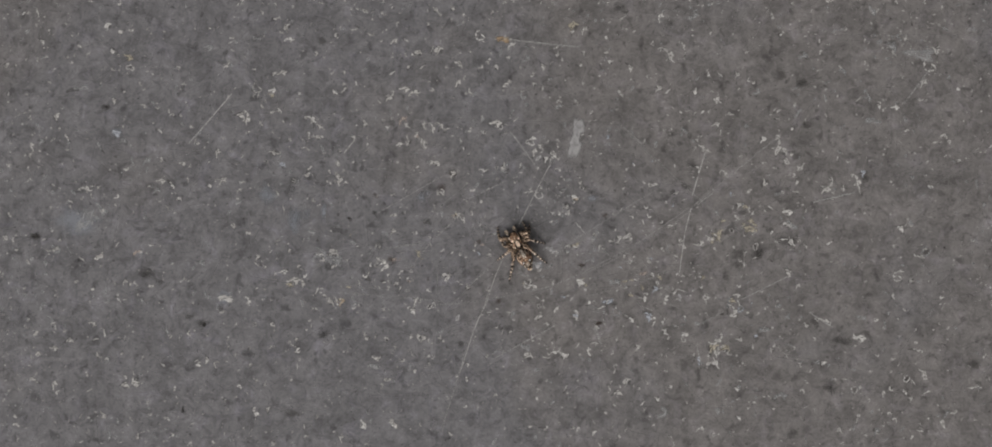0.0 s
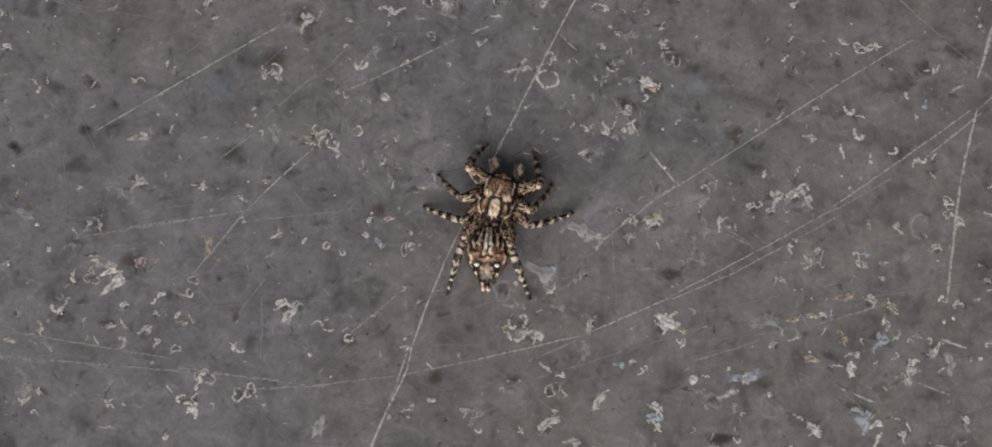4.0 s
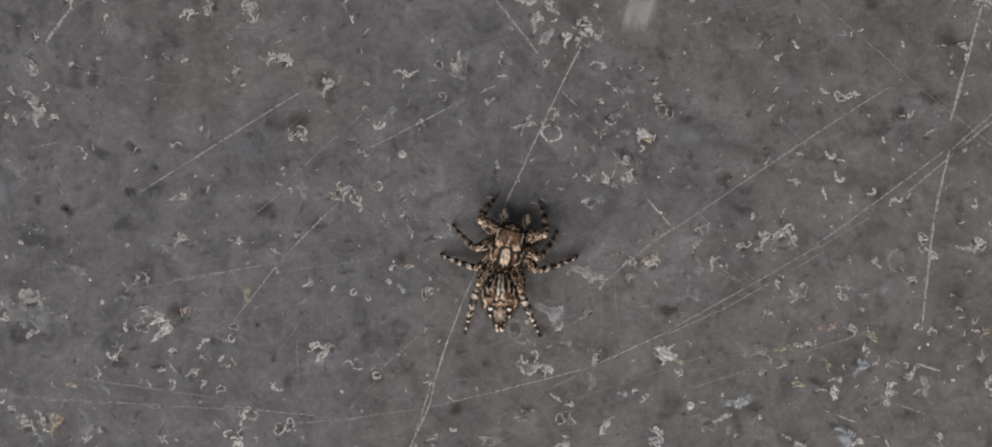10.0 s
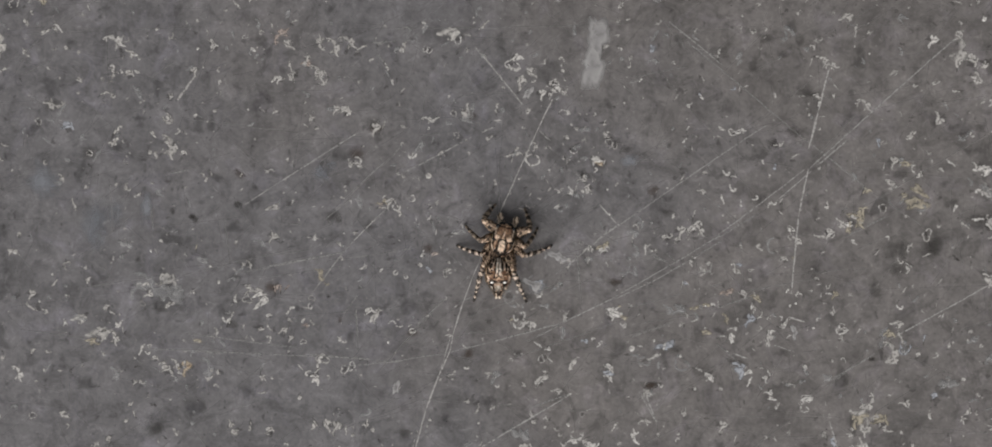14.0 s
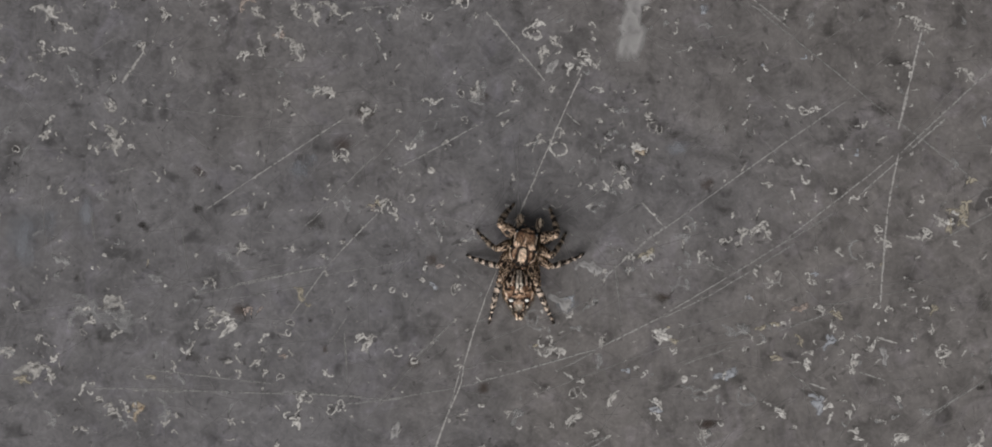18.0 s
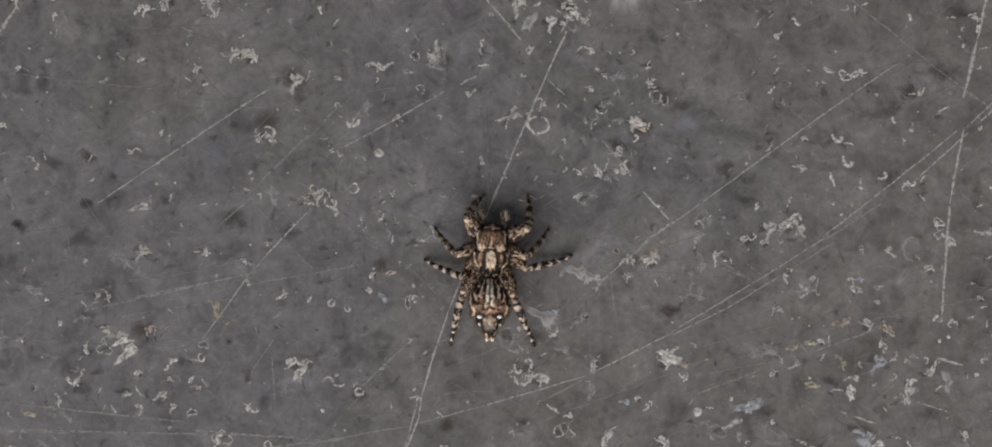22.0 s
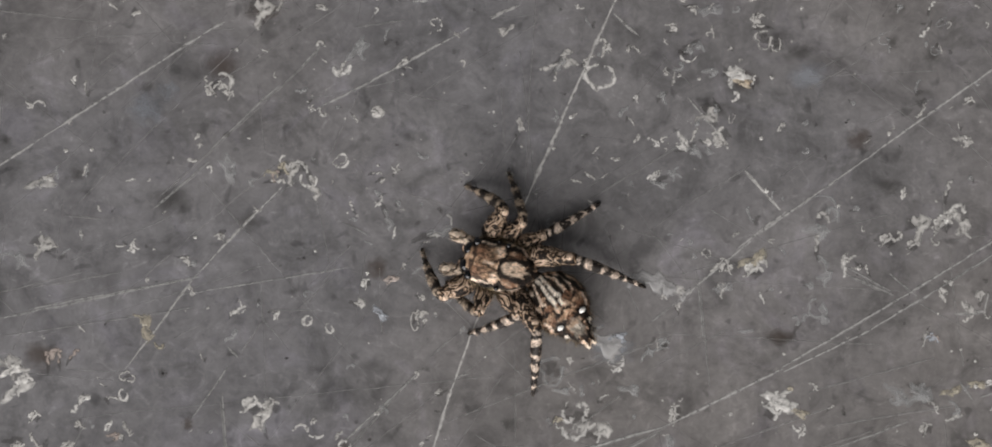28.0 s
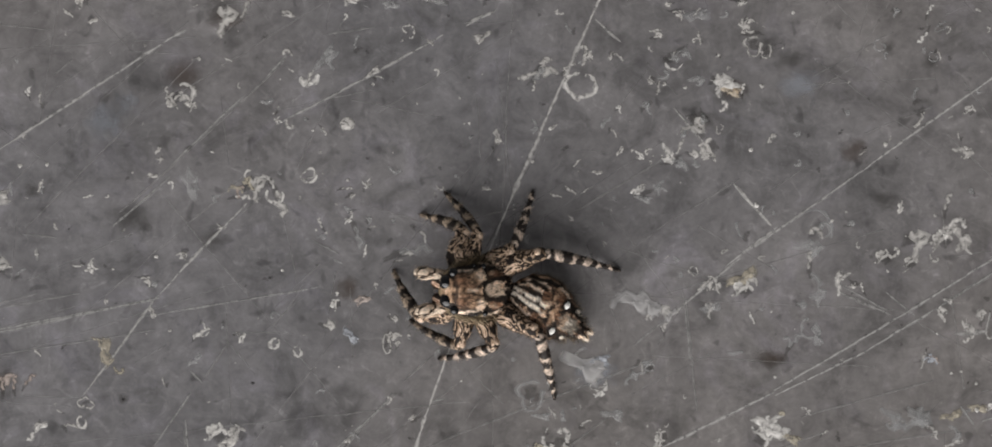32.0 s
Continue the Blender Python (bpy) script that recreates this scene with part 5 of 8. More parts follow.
chip("c", 36.82, 1.19, 0.68, 212, "p", 2)
chip("r", 31.78, 1.15, 0.97, 88, "p", 4)
chip("z", 30.42, -1.32, 1.17, 323, "p", 4)
chip("c", 31.83, -0.40, 0.68, 327, "p", 0)
chip("c", 35.22, -1.05, 0.49, 283, "p", 2)
chip("z", 36.45, -1.97, 1.65, 340, "p", 4)
chip("c", 32.87, -2.44, 0.49, 68, "p", 2)
chip("z", 37.95, -3.70, 0.97, 58, "p", 0)
chip("c", 38.28, -6.35, 0.39, 315, "p", 3)
chip("c", 32.68, -4.14, 0.39, 29, "p", 0)
chip("c", 28.70, -7.19, 1.75, 92, "f", 2)
chip("r", 30.40, -7.52, 1.17, 6, "u", 1)
chip("b", 30.40, -7.52, 0.97, 272, "f", 1)
chip("b", 29.52, -8.47, 0.88, 204, "p", 2)
chip("c", 31.82, -6.83, 0.58, 87, "u", 2)
chip("c", 32.82, -7.91, 0.78, 15, "p", 3)
chip("c", 31.38, -8.06, 0.78, 60, "p", 4)
chip("c", 33.95, -6.12, 0.49, 83, "p", 2)
chip("z", 27.90, -11.82, 1.46, 309, "p", 3)
chip("z", 27.72, -13.52, 1.56, 334, "p", 3)
chip("b", 27.49, -13.77, 0.78, 128, "p", 2)
chip("z", 30.64, -11.72, 1.27, 293, "p", 2)
chip("c", 32.69, -11.15, 0.97, 55, "u", 4)
chip("y", 34.91, -12.76, 1.07, 309, "p", 3)
chip("c", 38.00, -12.15, 0.78, 64, "p", 3)
chip("c", 38.35, -8.28, 0.49, 343, "p", 4)
chip("c", 36.19, -8.36, 0.49, 104, "p", 1)
chip("c", 34.80, -9.77, 0.68, 21, "p", 4)
chip("z", 27.63, -15.22, 1.65, 62, "w", 2)
chip("c", 25.37, -15.31, 1.36, 112, "u", 2)
chip("c", 24.62, -14.37, 0.97, 114, "p", 4)
chip("c", 30.91, -15.33, 0.49, 109, "p", 4)
chip("c", 34.00, -14.24, 0.68, 248, "p", 1)
chip("c", 22.51, -16.15, 0.39, 341, "p", 2)
chip("c", 26.53, -13.81, 0.58, 357, "p", 4)
chip("c", 17.87, -14.88, 0.78, 44, "p", 1)
chip("c", 16.88, -14.19, 0.58, 250, "p", 2)
chip("c", -10.14, -13.78, 1.17, 2, "f", 3)
chip("z", -2.60, -12.76, 0.68, 301, "p", 2)
chip("c", -1.86, -13.22, 0.97, 222, "p", 1)
chip("c", 0.57, -12.88, 0.39, 341, "p", 1)
chip("z", 2.30, -13.54, 0.68, 128, "p", 1)
chip("c", 3.52, -13.74, 0.58, 91, "p", 1)
chip("r", 6.18, -13.39, 0.58, 101, "p", 2)
chip("c", 8.64, -14.27, 0.78, 2, "p", 0)
chip("z", 5.77, -15.35, 1.27, 270, "w", 3)
chip("z", 6.76, -15.80, 1.27, 314, "w", 1)
chip("c", 6.50, -15.32, 0.88, 225, "p", 4)
chip("z", 1.91, -16.23, 1.95, 12, "p", 1)
chip("c", 4.34, -16.28, 0.97, 113, "p", 0)
chip("c", 1.21, -17.09, 0.49, 28, "p", 4)
chip("c", 13.51, -14.56, 0.49, 258, "p", 4)
chip("c", 14.06, -16.48, 0.58, 347, "p", 3)
chip("c", 41.60, -8.34, 2.61, -40, "p", 1)
chip("b", -57.62, 9.84, 1.13, 328, "u", 0)
chip("d", 57.80, 24.89, 0.70, 211, "w", 0)
chip("z", -56.64, 20.57, 1.57, 339, "t", 0)
chip("z", -36.30, 16.80, 1.22, 278, "t", 2)
chip("r", -38.50, 16.63, 1.04, 210, "p", 0)
chip("z", -58.31, 14.40, 1.22, 335, "p", 4)
chip("z", -51.65, -24.41, 2.09, 159, "p", 1)
chip("c", -70.10, 25.79, 1.22, 54, "p", 0)
chip("z", -40.46, 13.65, 1.74, 20, "p", 4)
chip("r", -42.71, 4.12, 1.22, 158, "p", 3)
chip("z", -28.23, -5.02, 1.74, 114, "f", 3)
chip("c", -49.30, 3.42, 1.22, 322, "p", 2)
chip("z", 54.45, 29.88, 1.74, 263, "p", 2)
chip("z", 53.03, 25.40, 1.57, 60, "p", 0)
chip("c", 58.46, 14.93, 1.04, 54, "p", 4)
chip("b", 46.52, 19.66, 1.74, 162, "f", 3)
chip("z", 44.95, 11.26, 2.09, 3, "p", 3)
chip("z", 33.88, 15.19, 2.26, 331, "p", 3)
chip("z", 37.11, 12.39, 1.57, 231, "p", 0)
chip("c", 27.24, -12.28, 1.74, 339, "p", 3)
chip("z", 26.61, -15.35, 1.22, 46, "p", 1)
chip("z", 29.50, -7.77, 1.74, 2, "p", 3)
chip("c", 45.14, -15.98, 1.04, 330, "p", 1)
chip("z", 54.25, -17.80, 1.22, 33, "p", 2)
chip("c", 62.62, -15.39, 1.74, 171, "p", 1)
chip("z", -14.47, 30.41, 1.22, 72, "p", 2)
chip("c", -25.66, 26.91, 1.39, 162, "p", 1)
chip("z", 4.49, 29.62, 2.09, 46, "t", 1)
chip("c", 11.35, 31.46, 1.74, 192, "p", 1)
chip("c", -40.93, -20.91, 1.22, 183, "p", 3)
chip("c", -54.87, -13.30, 0.87, 156, "w", 2)
chip("z", -66.07, 11.41, 1.57, 118, "p", 4)
chip("z", -69.24, 7.17, 1.22, 111, "p", 0)
chip("c", -52.02, 13.82, 0.87, 315, "p", 3)
chip("b", -60.77, -2.33, 3.13, 247, "f", 2)
chip("b", -58.68, -0.85, 1.74, 319, "f", 4)
arc(-8.93, 2.10, 0.38, 151, -150, 0.059, "w")
arc(-8.54, 1.85, 0.27, 141, 250, 0.059, "w")
arc(-9.68, 1.95, 0.16, 61, 200, 0.059, "k")
arc(-9.86, 1.79, 0.31, 151, -120, 0.059, "t")
arc(-9.34, 2.54, 0.22, 101, 100, 0.044, "w")
arc(-7.38, 2.57, 0.22, 111, -230, 0.052, "w")
chip("y", -5.95, 1.91, 0.45, 32, "p", 2)
chip("z", -6.01, 1.44, 0.45, 201, "f", 4)
arc(-7.43, 6.04, 0.33, 201, 150, 0.103, "w")
chip("c", -7.47, 5.88, 0.58, 11, "p", 0)
chip("b", -6.93, 6.57, 0.80, 51, "f", 4)
chip("z", -6.86, 6.57, 0.89, 51, "f", 2)
chip("b", -5.31, 6.12, 0.45, 41, "p", 4)
chip("c", -5.12, 5.94, 0.36, 317, "p", 1)
chip("c", -5.34, 5.71, 0.22, 357, "p", 4)
chip("o", -6.15, 4.35, 0.49, 295, "p", 2)
chip("b", -1.65, 7.40, 0.58, 217, "p", 1)
chip("r", -4.11, 7.56, 0.54, 180, "p", 3)
arc(-11.72, 5.30, 0.31, 121, -170, 0.074, "w")
chip("b", -11.51, 4.99, 0.40, 245, "p", 1)
chip("z", -12.14, 4.98, 0.80, 111, "p", 1)
chip("c", -12.26, 5.20, 0.45, 114, "p", 2)
chip("z", -17.01, 5.19, 0.45, 126, "w", 4)
chip("c", -16.56, 4.97, 0.54, 61, "p", 1)
arc(-18.25, 4.10, 0.29, 151, -120, 0.059, "w")
chip("b", -18.02, 1.52, 0.89, 21, "p", 4)
chip("c", -17.51, 1.89, 0.49, 41, "f", 0)
chip("c", -16.51, 2.02, 0.45, 16, "p", 0)
chip("b", -11.43, 2.24, 0.89, 295, "f", 2)
chip("b", -12.69, 2.46, 0.31, 179, "p", 0)
chip("c", -10.24, 6.44, 0.29, 102, "w", 0)
chip("c", -11.29, 6.45, 0.31, 346, "p", 4)
chip("c", -10.43, 6.25, 0.18, 76, "p", 0)
arc(1.71, 5.83, 0.47, 96, 330, 0.074, "w")
chip("z", 0.46, 6.24, 1.03, 56, "p", 4)
chip("b", 0.31, 6.19, 0.49, 61, "f", 0)
chip("c", 0.14, 5.85, 0.40, 274, "p", 2)
chip("c", 1.31, 6.40, 0.58, 1, "p", 1)
chip("z", 1.25, 6.22, 0.40, 298, "p", 0)
chip("c", 1.79, 7.08, 0.58, 66, "p", 3)
chip("c", 2.94, 6.82, 0.54, -69, "p", 1)
chip("c", 4.24, 7.53, 0.54, 21, "p", 4)
chip("c", 4.86, 6.92, 0.31, 45, "p", 1)
arc(4.82, 6.80, 0.33, 211, 120, 0.044, "w")
chip("c", 5.70, 7.50, 0.45, 46, "p", 0)
chip("z", 6.52, 6.04, 1.12, 9, "w", 2)
chip("b", 6.58, 5.95, 0.76, 1, "w", 2)
chip("b", 6.79, 5.73, 0.58, -9, "o", 4)
chip("c", 6.58, 5.28, 0.58, 31, "w", 3)
chip("c", 7.19, 5.74, 0.40, 91, "w", 2)
chip("r", 6.44, 4.44, 0.36, 47, "p", 0)
chip("z", 5.87, 4.77, 0.58, 303, "f", 4)
chip("z", 6.01, 3.54, 0.49, 269, "p", 1)
chip("c", 5.11, 3.81, 0.54, 11, "p", 0)
chip("z", 3.96, 5.17, 0.67, 51, "f", 2)
chip("c", 4.35, 5.80, 0.49, 207, "p", 0)
chip("b", 3.10, 3.62, 0.31, 41, "p", 3)
chip("c", 4.00, 3.60, 0.40, 187, "p", 3)
chip("c", 2.86, 4.24, 0.40, 275, "p", 1)
chip("c", 4.12, 3.29, 0.22, 71, "p", 3)
chip("b", 2.34, 2.88, 0.29, 343, "p", 3)
chip("c", 1.46, 2.26, 0.45, 91, "p", 0)
chip("c", 0.97, 2.07, 0.40, 111, "p", 0)
chip("c", 1.95, 2.27, 0.29, 163, "p", 0)
chip("c", 3.84, 2.47, 0.31, 327, "p", 0)
chip("b", 3.92, 2.03, 0.45, 350, "f", 4)
chip("d", 0.73, 4.34, 0.20, 180, "w", 1)
chip("d", -2.02, 4.45, 0.13, 74, "w", 3)
chip("d", -2.18, 4.45, 0.11, 272, "p", 3)
chip("c", -1.94, 4.01, 0.27, 213, "f", 4)
chip("c", -2.90, 2.24, 0.40, -49, "p", 3)
chip("c", -3.12, 2.03, 0.22, 55, "p", 1)
chip("b", -4.59, 2.82, 0.27, 325, "f", 0)
chip("b", -4.37, 2.76, 0.22, 52, "f", 1)
chip("d", -7.31, 4.09, 0.11, 42, "p", 0)
chip("d", -7.04, 3.38, 0.13, 7, "p", 1)
chip("c", -7.54, 4.49, 0.27, 170, "f", 4)
chip("d", -6.08, 2.45, 0.16, 139, "p", 2)
chip("c", -7.69, 1.84, 0.18, 43, "p", 3)
chip("d", -7.11, 0.74, 0.13, 224, "p", 3)
chip("d", -6.77, 0.64, 0.13, 104, "p", 3)
chip("z", -6.88, 0.52, 0.36, 4, "f", 0)
chip("z", -5.33, 1.12, 0.45, 296, "f", 1)
chip("c", -5.21, 0.86, 0.31, 336, "p", 1)
chip("r", 7.95, 7.11, 0.58, 38, "p", 1)
chip("d", 8.51, 7.24, 0.13, 314, "p", 0)
chip("c", 13.78, 7.10, 0.40, 259, "p", 1)
chip("c", 13.02, 5.74, 0.58, 41, "f", 1)
chip("c", 10.68, 5.11, 0.40, 319, "f", 4)
chip("c", 11.27, 3.78, 0.36, 191, "p", 1)
chip("z", 14.83, 5.29, 0.58, 16, "p", 1)
chip("c", 14.51, 4.38, 0.31, 71, "p", 1)
chip("z", 14.74, 3.87, 0.80, -9, "p", 0)
chip("b", 14.06, 1.06, 0.40, 327, "w", 1)
arc(14.46, 1.22, 0.31, 171, -160, 0.074, "w")
chip("c", 13.68, 0.71, 0.54, 64, "p", 3)
chip("c", 14.10, 8.01, 0.40, 40, "p", 3)
chip("c", 15.44, 8.04, 0.31, 54, "p", 3)
chip("c", 14.99, 2.49, 0.40, 119, "f", 4)
arc(9.75, 1.33, 0.49, 131, -190, 0.059, "f")
chip("z", 9.62, 0.54, 1.12, 1, "f", 0)
chip("c", 9.69, 1.06, 0.76, 111, "p", 3)
chip("c", 11.18, 0.58, 0.31, 254, "p", 3)
chip("c", 12.46, 0.46, 0.58, 21, "p", 3)
chip("c", 10.87, 1.31, 0.49, 16, "f", 4)
chip("d", 7.73, 1.90, 0.25, 269, "w", 3)
chip("c", 13.78, 1.68, 0.22, 176, "p", 4)
chip("d", 16.34, 2.12, 0.27, 183, "p", 1)
chip("c", -17.99, -0.65, 0.49, -24, "p", 3)
chip("c", -17.59, -0.80, 0.49, -19, "p", 1)
chip("c", -17.09, -0.92, 0.45, 7, "f", 1)
chip("b", -14.76, -0.81, 0.29, 1, "w", 1)
chip("c", -14.68, -0.50, 0.25, 219, "w", 3)
chip("z", -12.85, -1.08, 0.58, 1, "p", 4)
chip("c", -12.63, -1.25, 0.49, 1, "f", 4)
chip("b", -14.12, -3.56, 0.80, 106, "t", 0)
chip("c", -14.46, -3.12, 0.40, 111, "t", 0)
chip("c", -13.61, -4.17, 0.54, -54, "t", 3)
arc(-14.07, -3.74, 0.20, 101, 250, 0.044, "t")
chip("z", -17.53, -4.65, 0.89, 101, "k", 4)
chip("c", -17.20, -4.75, 0.54, 97, "k", 2)
chip("c", -16.76, -4.63, 0.54, 61, "k", 2)
chip("c", -16.45, -3.62, 0.36, 81, "p", 0)
chip("b", -16.27, -6.11, 0.38, 31, "w", 0)
chip("c", -15.27, -6.08, 0.54, -39, "p", 1)
arc(-14.89, -5.94, 0.18, 91, 300, 0.044, "w")
chip("b", -15.39, -7.06, 0.38, 66, "w", 2)
chip("c", -15.61, -5.60, 0.22, 164, "p", 2)
chip("c", -17.89, -7.66, 0.85, 101, "p", 1)
chip("z", -16.84, -7.81, 0.89, 31, "p", 0)
chip("c", -14.89, -7.47, 0.40, 104, "p", 4)
chip("z", -15.12, -7.37, 0.58, 1, "k", 0)
chip("c", -11.13, -3.00, 0.29, 61, "w", 2)
chip("c", -10.85, -2.59, 0.36, 255, "w", 1)
chip("c", -10.69, -2.81, 0.22, 244, "w", 2)
chip("c", -10.88, -2.92, 0.27, 233, "p", 3)
chip("y", -10.20, -2.57, 0.31, 92, "f", 4)
chip("c", -12.13, -4.51, 0.36, 80, "p", 1)
chip("b", -11.11, -3.75, 0.49, 28, "f", 3)
chip("c", -12.45, -7.14, 0.18, 344, "p", 0)
chip("c", -11.79, -7.17, 0.31, 13, "f", 4)
chip("b", -9.54, -3.00, 0.33, 71, "w", 2)
arc(-8.43, -3.13, 0.16, 71, 340, 0.059, "w")
arc(-7.64, -3.40, 0.13, 181, 240, 0.052, "w")
chip("z", -6.44, -1.76, 0.58, 76, "w", 1)
chip("d", -6.36, -1.40, 0.18, 56, "w", 3)
chip("c", -6.68, -2.48, 0.71, -11, "p", 4)
chip("b", -5.89, -2.80, 0.54, -39, "u", 0)
chip("b", -5.53, -1.61, 0.49, 21, "k", 2)
chip("l", -4.64, -3.03, 0.67, 94, "p", 2)
chip("c", -4.28, -3.09, 0.40, 71, "p", 4)
chip("c", -4.46, -2.20, 0.49, -19, "p", 4)
chip("b", -9.98, -6.68, 0.85, 61, "p", 2)
chip("z", -9.70, -6.16, 0.94, 46, "p", 1)
chip("c", -9.83, -7.01, 0.58, 110, "f", 2)
arc(-8.58, -7.25, 0.36, 141, -110, 0.052, "w")
arc(-8.01, -7.01, 0.29, 201, 130, 0.052, "w")
arc(-6.99, -7.52, 0.18, 61, 320, 0.059, "w")
chip("y", -3.70, -5.53, 0.54, 205, "p", 2)
chip("c", -4.00, -7.13, 0.33, 1, "p", 1)
chip("z", -4.16, -7.76, 0.58, 1, "p", 0)
chip("c", -4.26, -7.43, 0.36, 81, "p", 4)
chip("b", 2.05, -3.65, 1.43, -19, "s", 1)
chip("b", 2.49, -3.48, 0.67, 11, "u", 4)
chip("c", 1.81, -3.27, 0.76, 11, "f", 1)
chip("z", 2.67, -4.48, 0.58, 295, "w", 3)
chip("c", 2.52, -4.59, 0.31, 328, "w", 3)
arc(3.57, -2.05, 0.80, 151, -100, 0.162, "s")
chip("b", 4.23, -1.54, 0.89, -44, "s", 1)
chip("b", 4.91, -1.86, 0.45, 221, "s", 3)
chip("z", 4.69, -2.31, 0.45, 113, "p", 4)
chip("r", 5.65, -0.36, 0.40, 34, "p", 2)
chip("z", 6.11, -0.82, 0.63, 31, "p", 0)
chip("z", 7.56, -0.56, 0.76, 13, "p", 4)
chip("c", 7.45, -0.79, 0.45, 209, "p", 0)
chip("b", 6.24, -1.60, 0.58, 21, "f", 0)
chip("z", 6.24, -1.60, 0.76, 21, "p", 2)
chip("z", 4.16, -3.55, 0.67, 21, "f", 1)
chip("z", 3.62, -4.01, 0.58, 101, "f", 3)
chip("c", 3.94, -3.67, 0.49, 247, "p", 1)
chip("c", 3.73, -3.89, 0.36, 267, "f", 1)
chip("c", 4.28, -3.77, 0.31, 342, "f", 1)
chip("c", 3.95, -3.78, 0.67, 162, "f", 1)
arc(1.07, -6.56, 0.45, 191, 165, 0.088, "w")
chip("c", 1.37, -5.89, 0.80, 86, "p", 3)
chip("c", 1.46, -6.29, 0.54, 81, "w", 2)
chip("z", 0.49, -6.42, 0.54, 61, "t", 4)
chip("c", 0.56, -6.64, 0.40, 265, "p", 3)
chip("c", 2.01, -6.90, 0.58, 21, "w", 0)
chip("c", 0.83, -5.86, 0.27, 35, "p", 1)
chip("b", 0.64, -5.37, 0.49, 1, "f", 4)
chip("c", 0.29, -4.87, 0.27, 205, "f", 3)
chip("z", 4.59, -6.25, 0.67, 71, "p", 1)
chip("b", 4.52, -7.32, 0.80, 71, "f", 3)
chip("d", 4.21, -5.62, 0.13, 50, "p", 2)
chip("d", 4.62, -5.72, 0.13, 316, "p", 2)
chip("c", 4.75, 0.08, 0.20, 342, "p", 0)
chip("b", 8.34, -5.63, 1.03, -39, "w", 3)
chip("y", 8.41, -5.45, 1.21, 343, "w", 3)
chip("z", 8.12, -5.79, 1.12, -49, "w", 1)
chip("b", 9.02, -5.92, 0.58, -19, "t", 4)
chip("c", 8.67, -5.17, 0.45, 41, "t", 4)
chip("c", 9.03, -6.50, 0.49, -59, "w", 3)
chip("z", 9.19, -6.59, 0.49, -49, "w", 3)
chip("c", 9.56, -0.06, 0.71, 96, "p", 2)
chip("c", 9.25, -1.41, 0.63, -29, "f", 4)
chip("y", 11.03, -0.74, 0.54, 337, "p", 1)
chip("c", 11.37, -0.87, 0.36, 120, "p", 2)
chip("z", 12.91, 0.13, 0.67, 21, "p", 1)
chip("c", 12.81, -0.16, 0.31, 187, "p", 1)
chip("c", 15.02, -2.38, 0.49, 225, "p", 2)
chip("c", 15.65, -2.37, 0.40, 277, "p", 3)
chip("b", 9.84, -2.40, 0.63, 288, "f", 0)
chip("c", 9.02, -2.76, 0.67, 61, "f", 2)
chip("b", 14.24, -1.18, 0.33, 348, "p", 1)
chip("c", 13.43, -3.21, 0.58, 21, "p", 0)
chip("b", 13.24, -5.10, 0.71, -34, "f", 0)
chip("z", 13.81, -5.58, 0.54, 12, "p", 3)
chip("c", 14.49, -5.96, 0.63, -34, "p", 0)
chip("d", 15.25, -4.83, 0.22, 187, "w", 4)
chip("d", 15.28, -6.50, 0.22, 233, "p", 0)
chip("d", 14.38, -3.61, 0.13, 175, "w", 2)
chip("d", 14.71, -3.55, 0.13, 49, "p", 0)
chip("z", 9.56, -4.97, 0.40, 21, "p", 3)
chip("c", 10.13, -5.74, 0.27, 47, "p", 2)
chip("d", 10.77, 6.13, 0.11, 59, "p", 0)
arc(-3.93, -0.26, 0.31, 61, 75, 0.052, "w")
arc(-3.68, 0.46, 0.29, -19, 95, 0.052, "w")
chip("c", -4.34, -0.25, 0.27, 21, "p", 2)
chip("z", 3.43, -8.55, 0.66, -54, "w", 2)
chip("r", 2.89, -9.37, 0.66, 184, "w", 2)
chip("c", 3.62, -9.43, 0.44, 48, "p", 3)
chip("c", 0.58, -9.40, 0.51, 91, "p", 3)
chip("z", 3.27, -10.27, 0.51, 217, "p", 4)
chip("b", 2.98, -10.83, 0.88, 36, "p", 0)
chip("z", 2.73, -11.12, 1.03, 41, "p", 1)
chip("y", 1.67, -11.32, 0.66, 147, "p", 3)
chip("b", -0.57, -10.81, 1.03, 70, "f", 1)
chip("c", -0.57, -10.78, 0.51, 1, "p", 3)
chip("b", 5.12, -11.96, 0.40, 43, "p", 2)
chip("b", 5.27, -9.69, 0.81, 71, "p", 0)
chip("c", 5.63, -9.18, 0.44, 1, "w", 1)
chip("c", 7.26, -8.02, 0.59, 21, "w", 3)
chip("c", 7.44, -7.83, 0.37, 71, "w", 3)
chip("o", 9.78, -8.27, 0.48, 312, "w", 1)
chip("c", 10.25, -8.08, 0.44, 11, "w", 2)
chip("c", 9.44, -7.80, 0.37, 349, "p", 0)
chip("c", 9.75, -8.78, 0.88, 1, "f", 2)
chip("c", 11.46, -8.86, 1.10, -29, "p", 0)
chip("b", 12.25, -8.05, 0.51, 90, "w", 2)
chip("z", 8.01, -9.72, 0.95, -39, "w", 1)
chip("b", 8.30, -9.90, 0.51, 112, "p", 4)
chip("z", 8.09, -10.56, 0.81, 26, "w", 3)
chip("c", 9.95, -10.64, 0.51, 21, "p", 3)
chip("c", 10.87, -11.42, 0.66, -69, "p", 4)
chip("c", 10.87, -10.88, 0.44, 11, "p", 0)
chip("c", 12.11, -11.04, 0.59, -59, "w", 3)
chip("c", 12.20, -9.76, 0.37, 166, "w", 3)
chip("z", 17.26, -7.13, 0.88, 91, "w", 0)
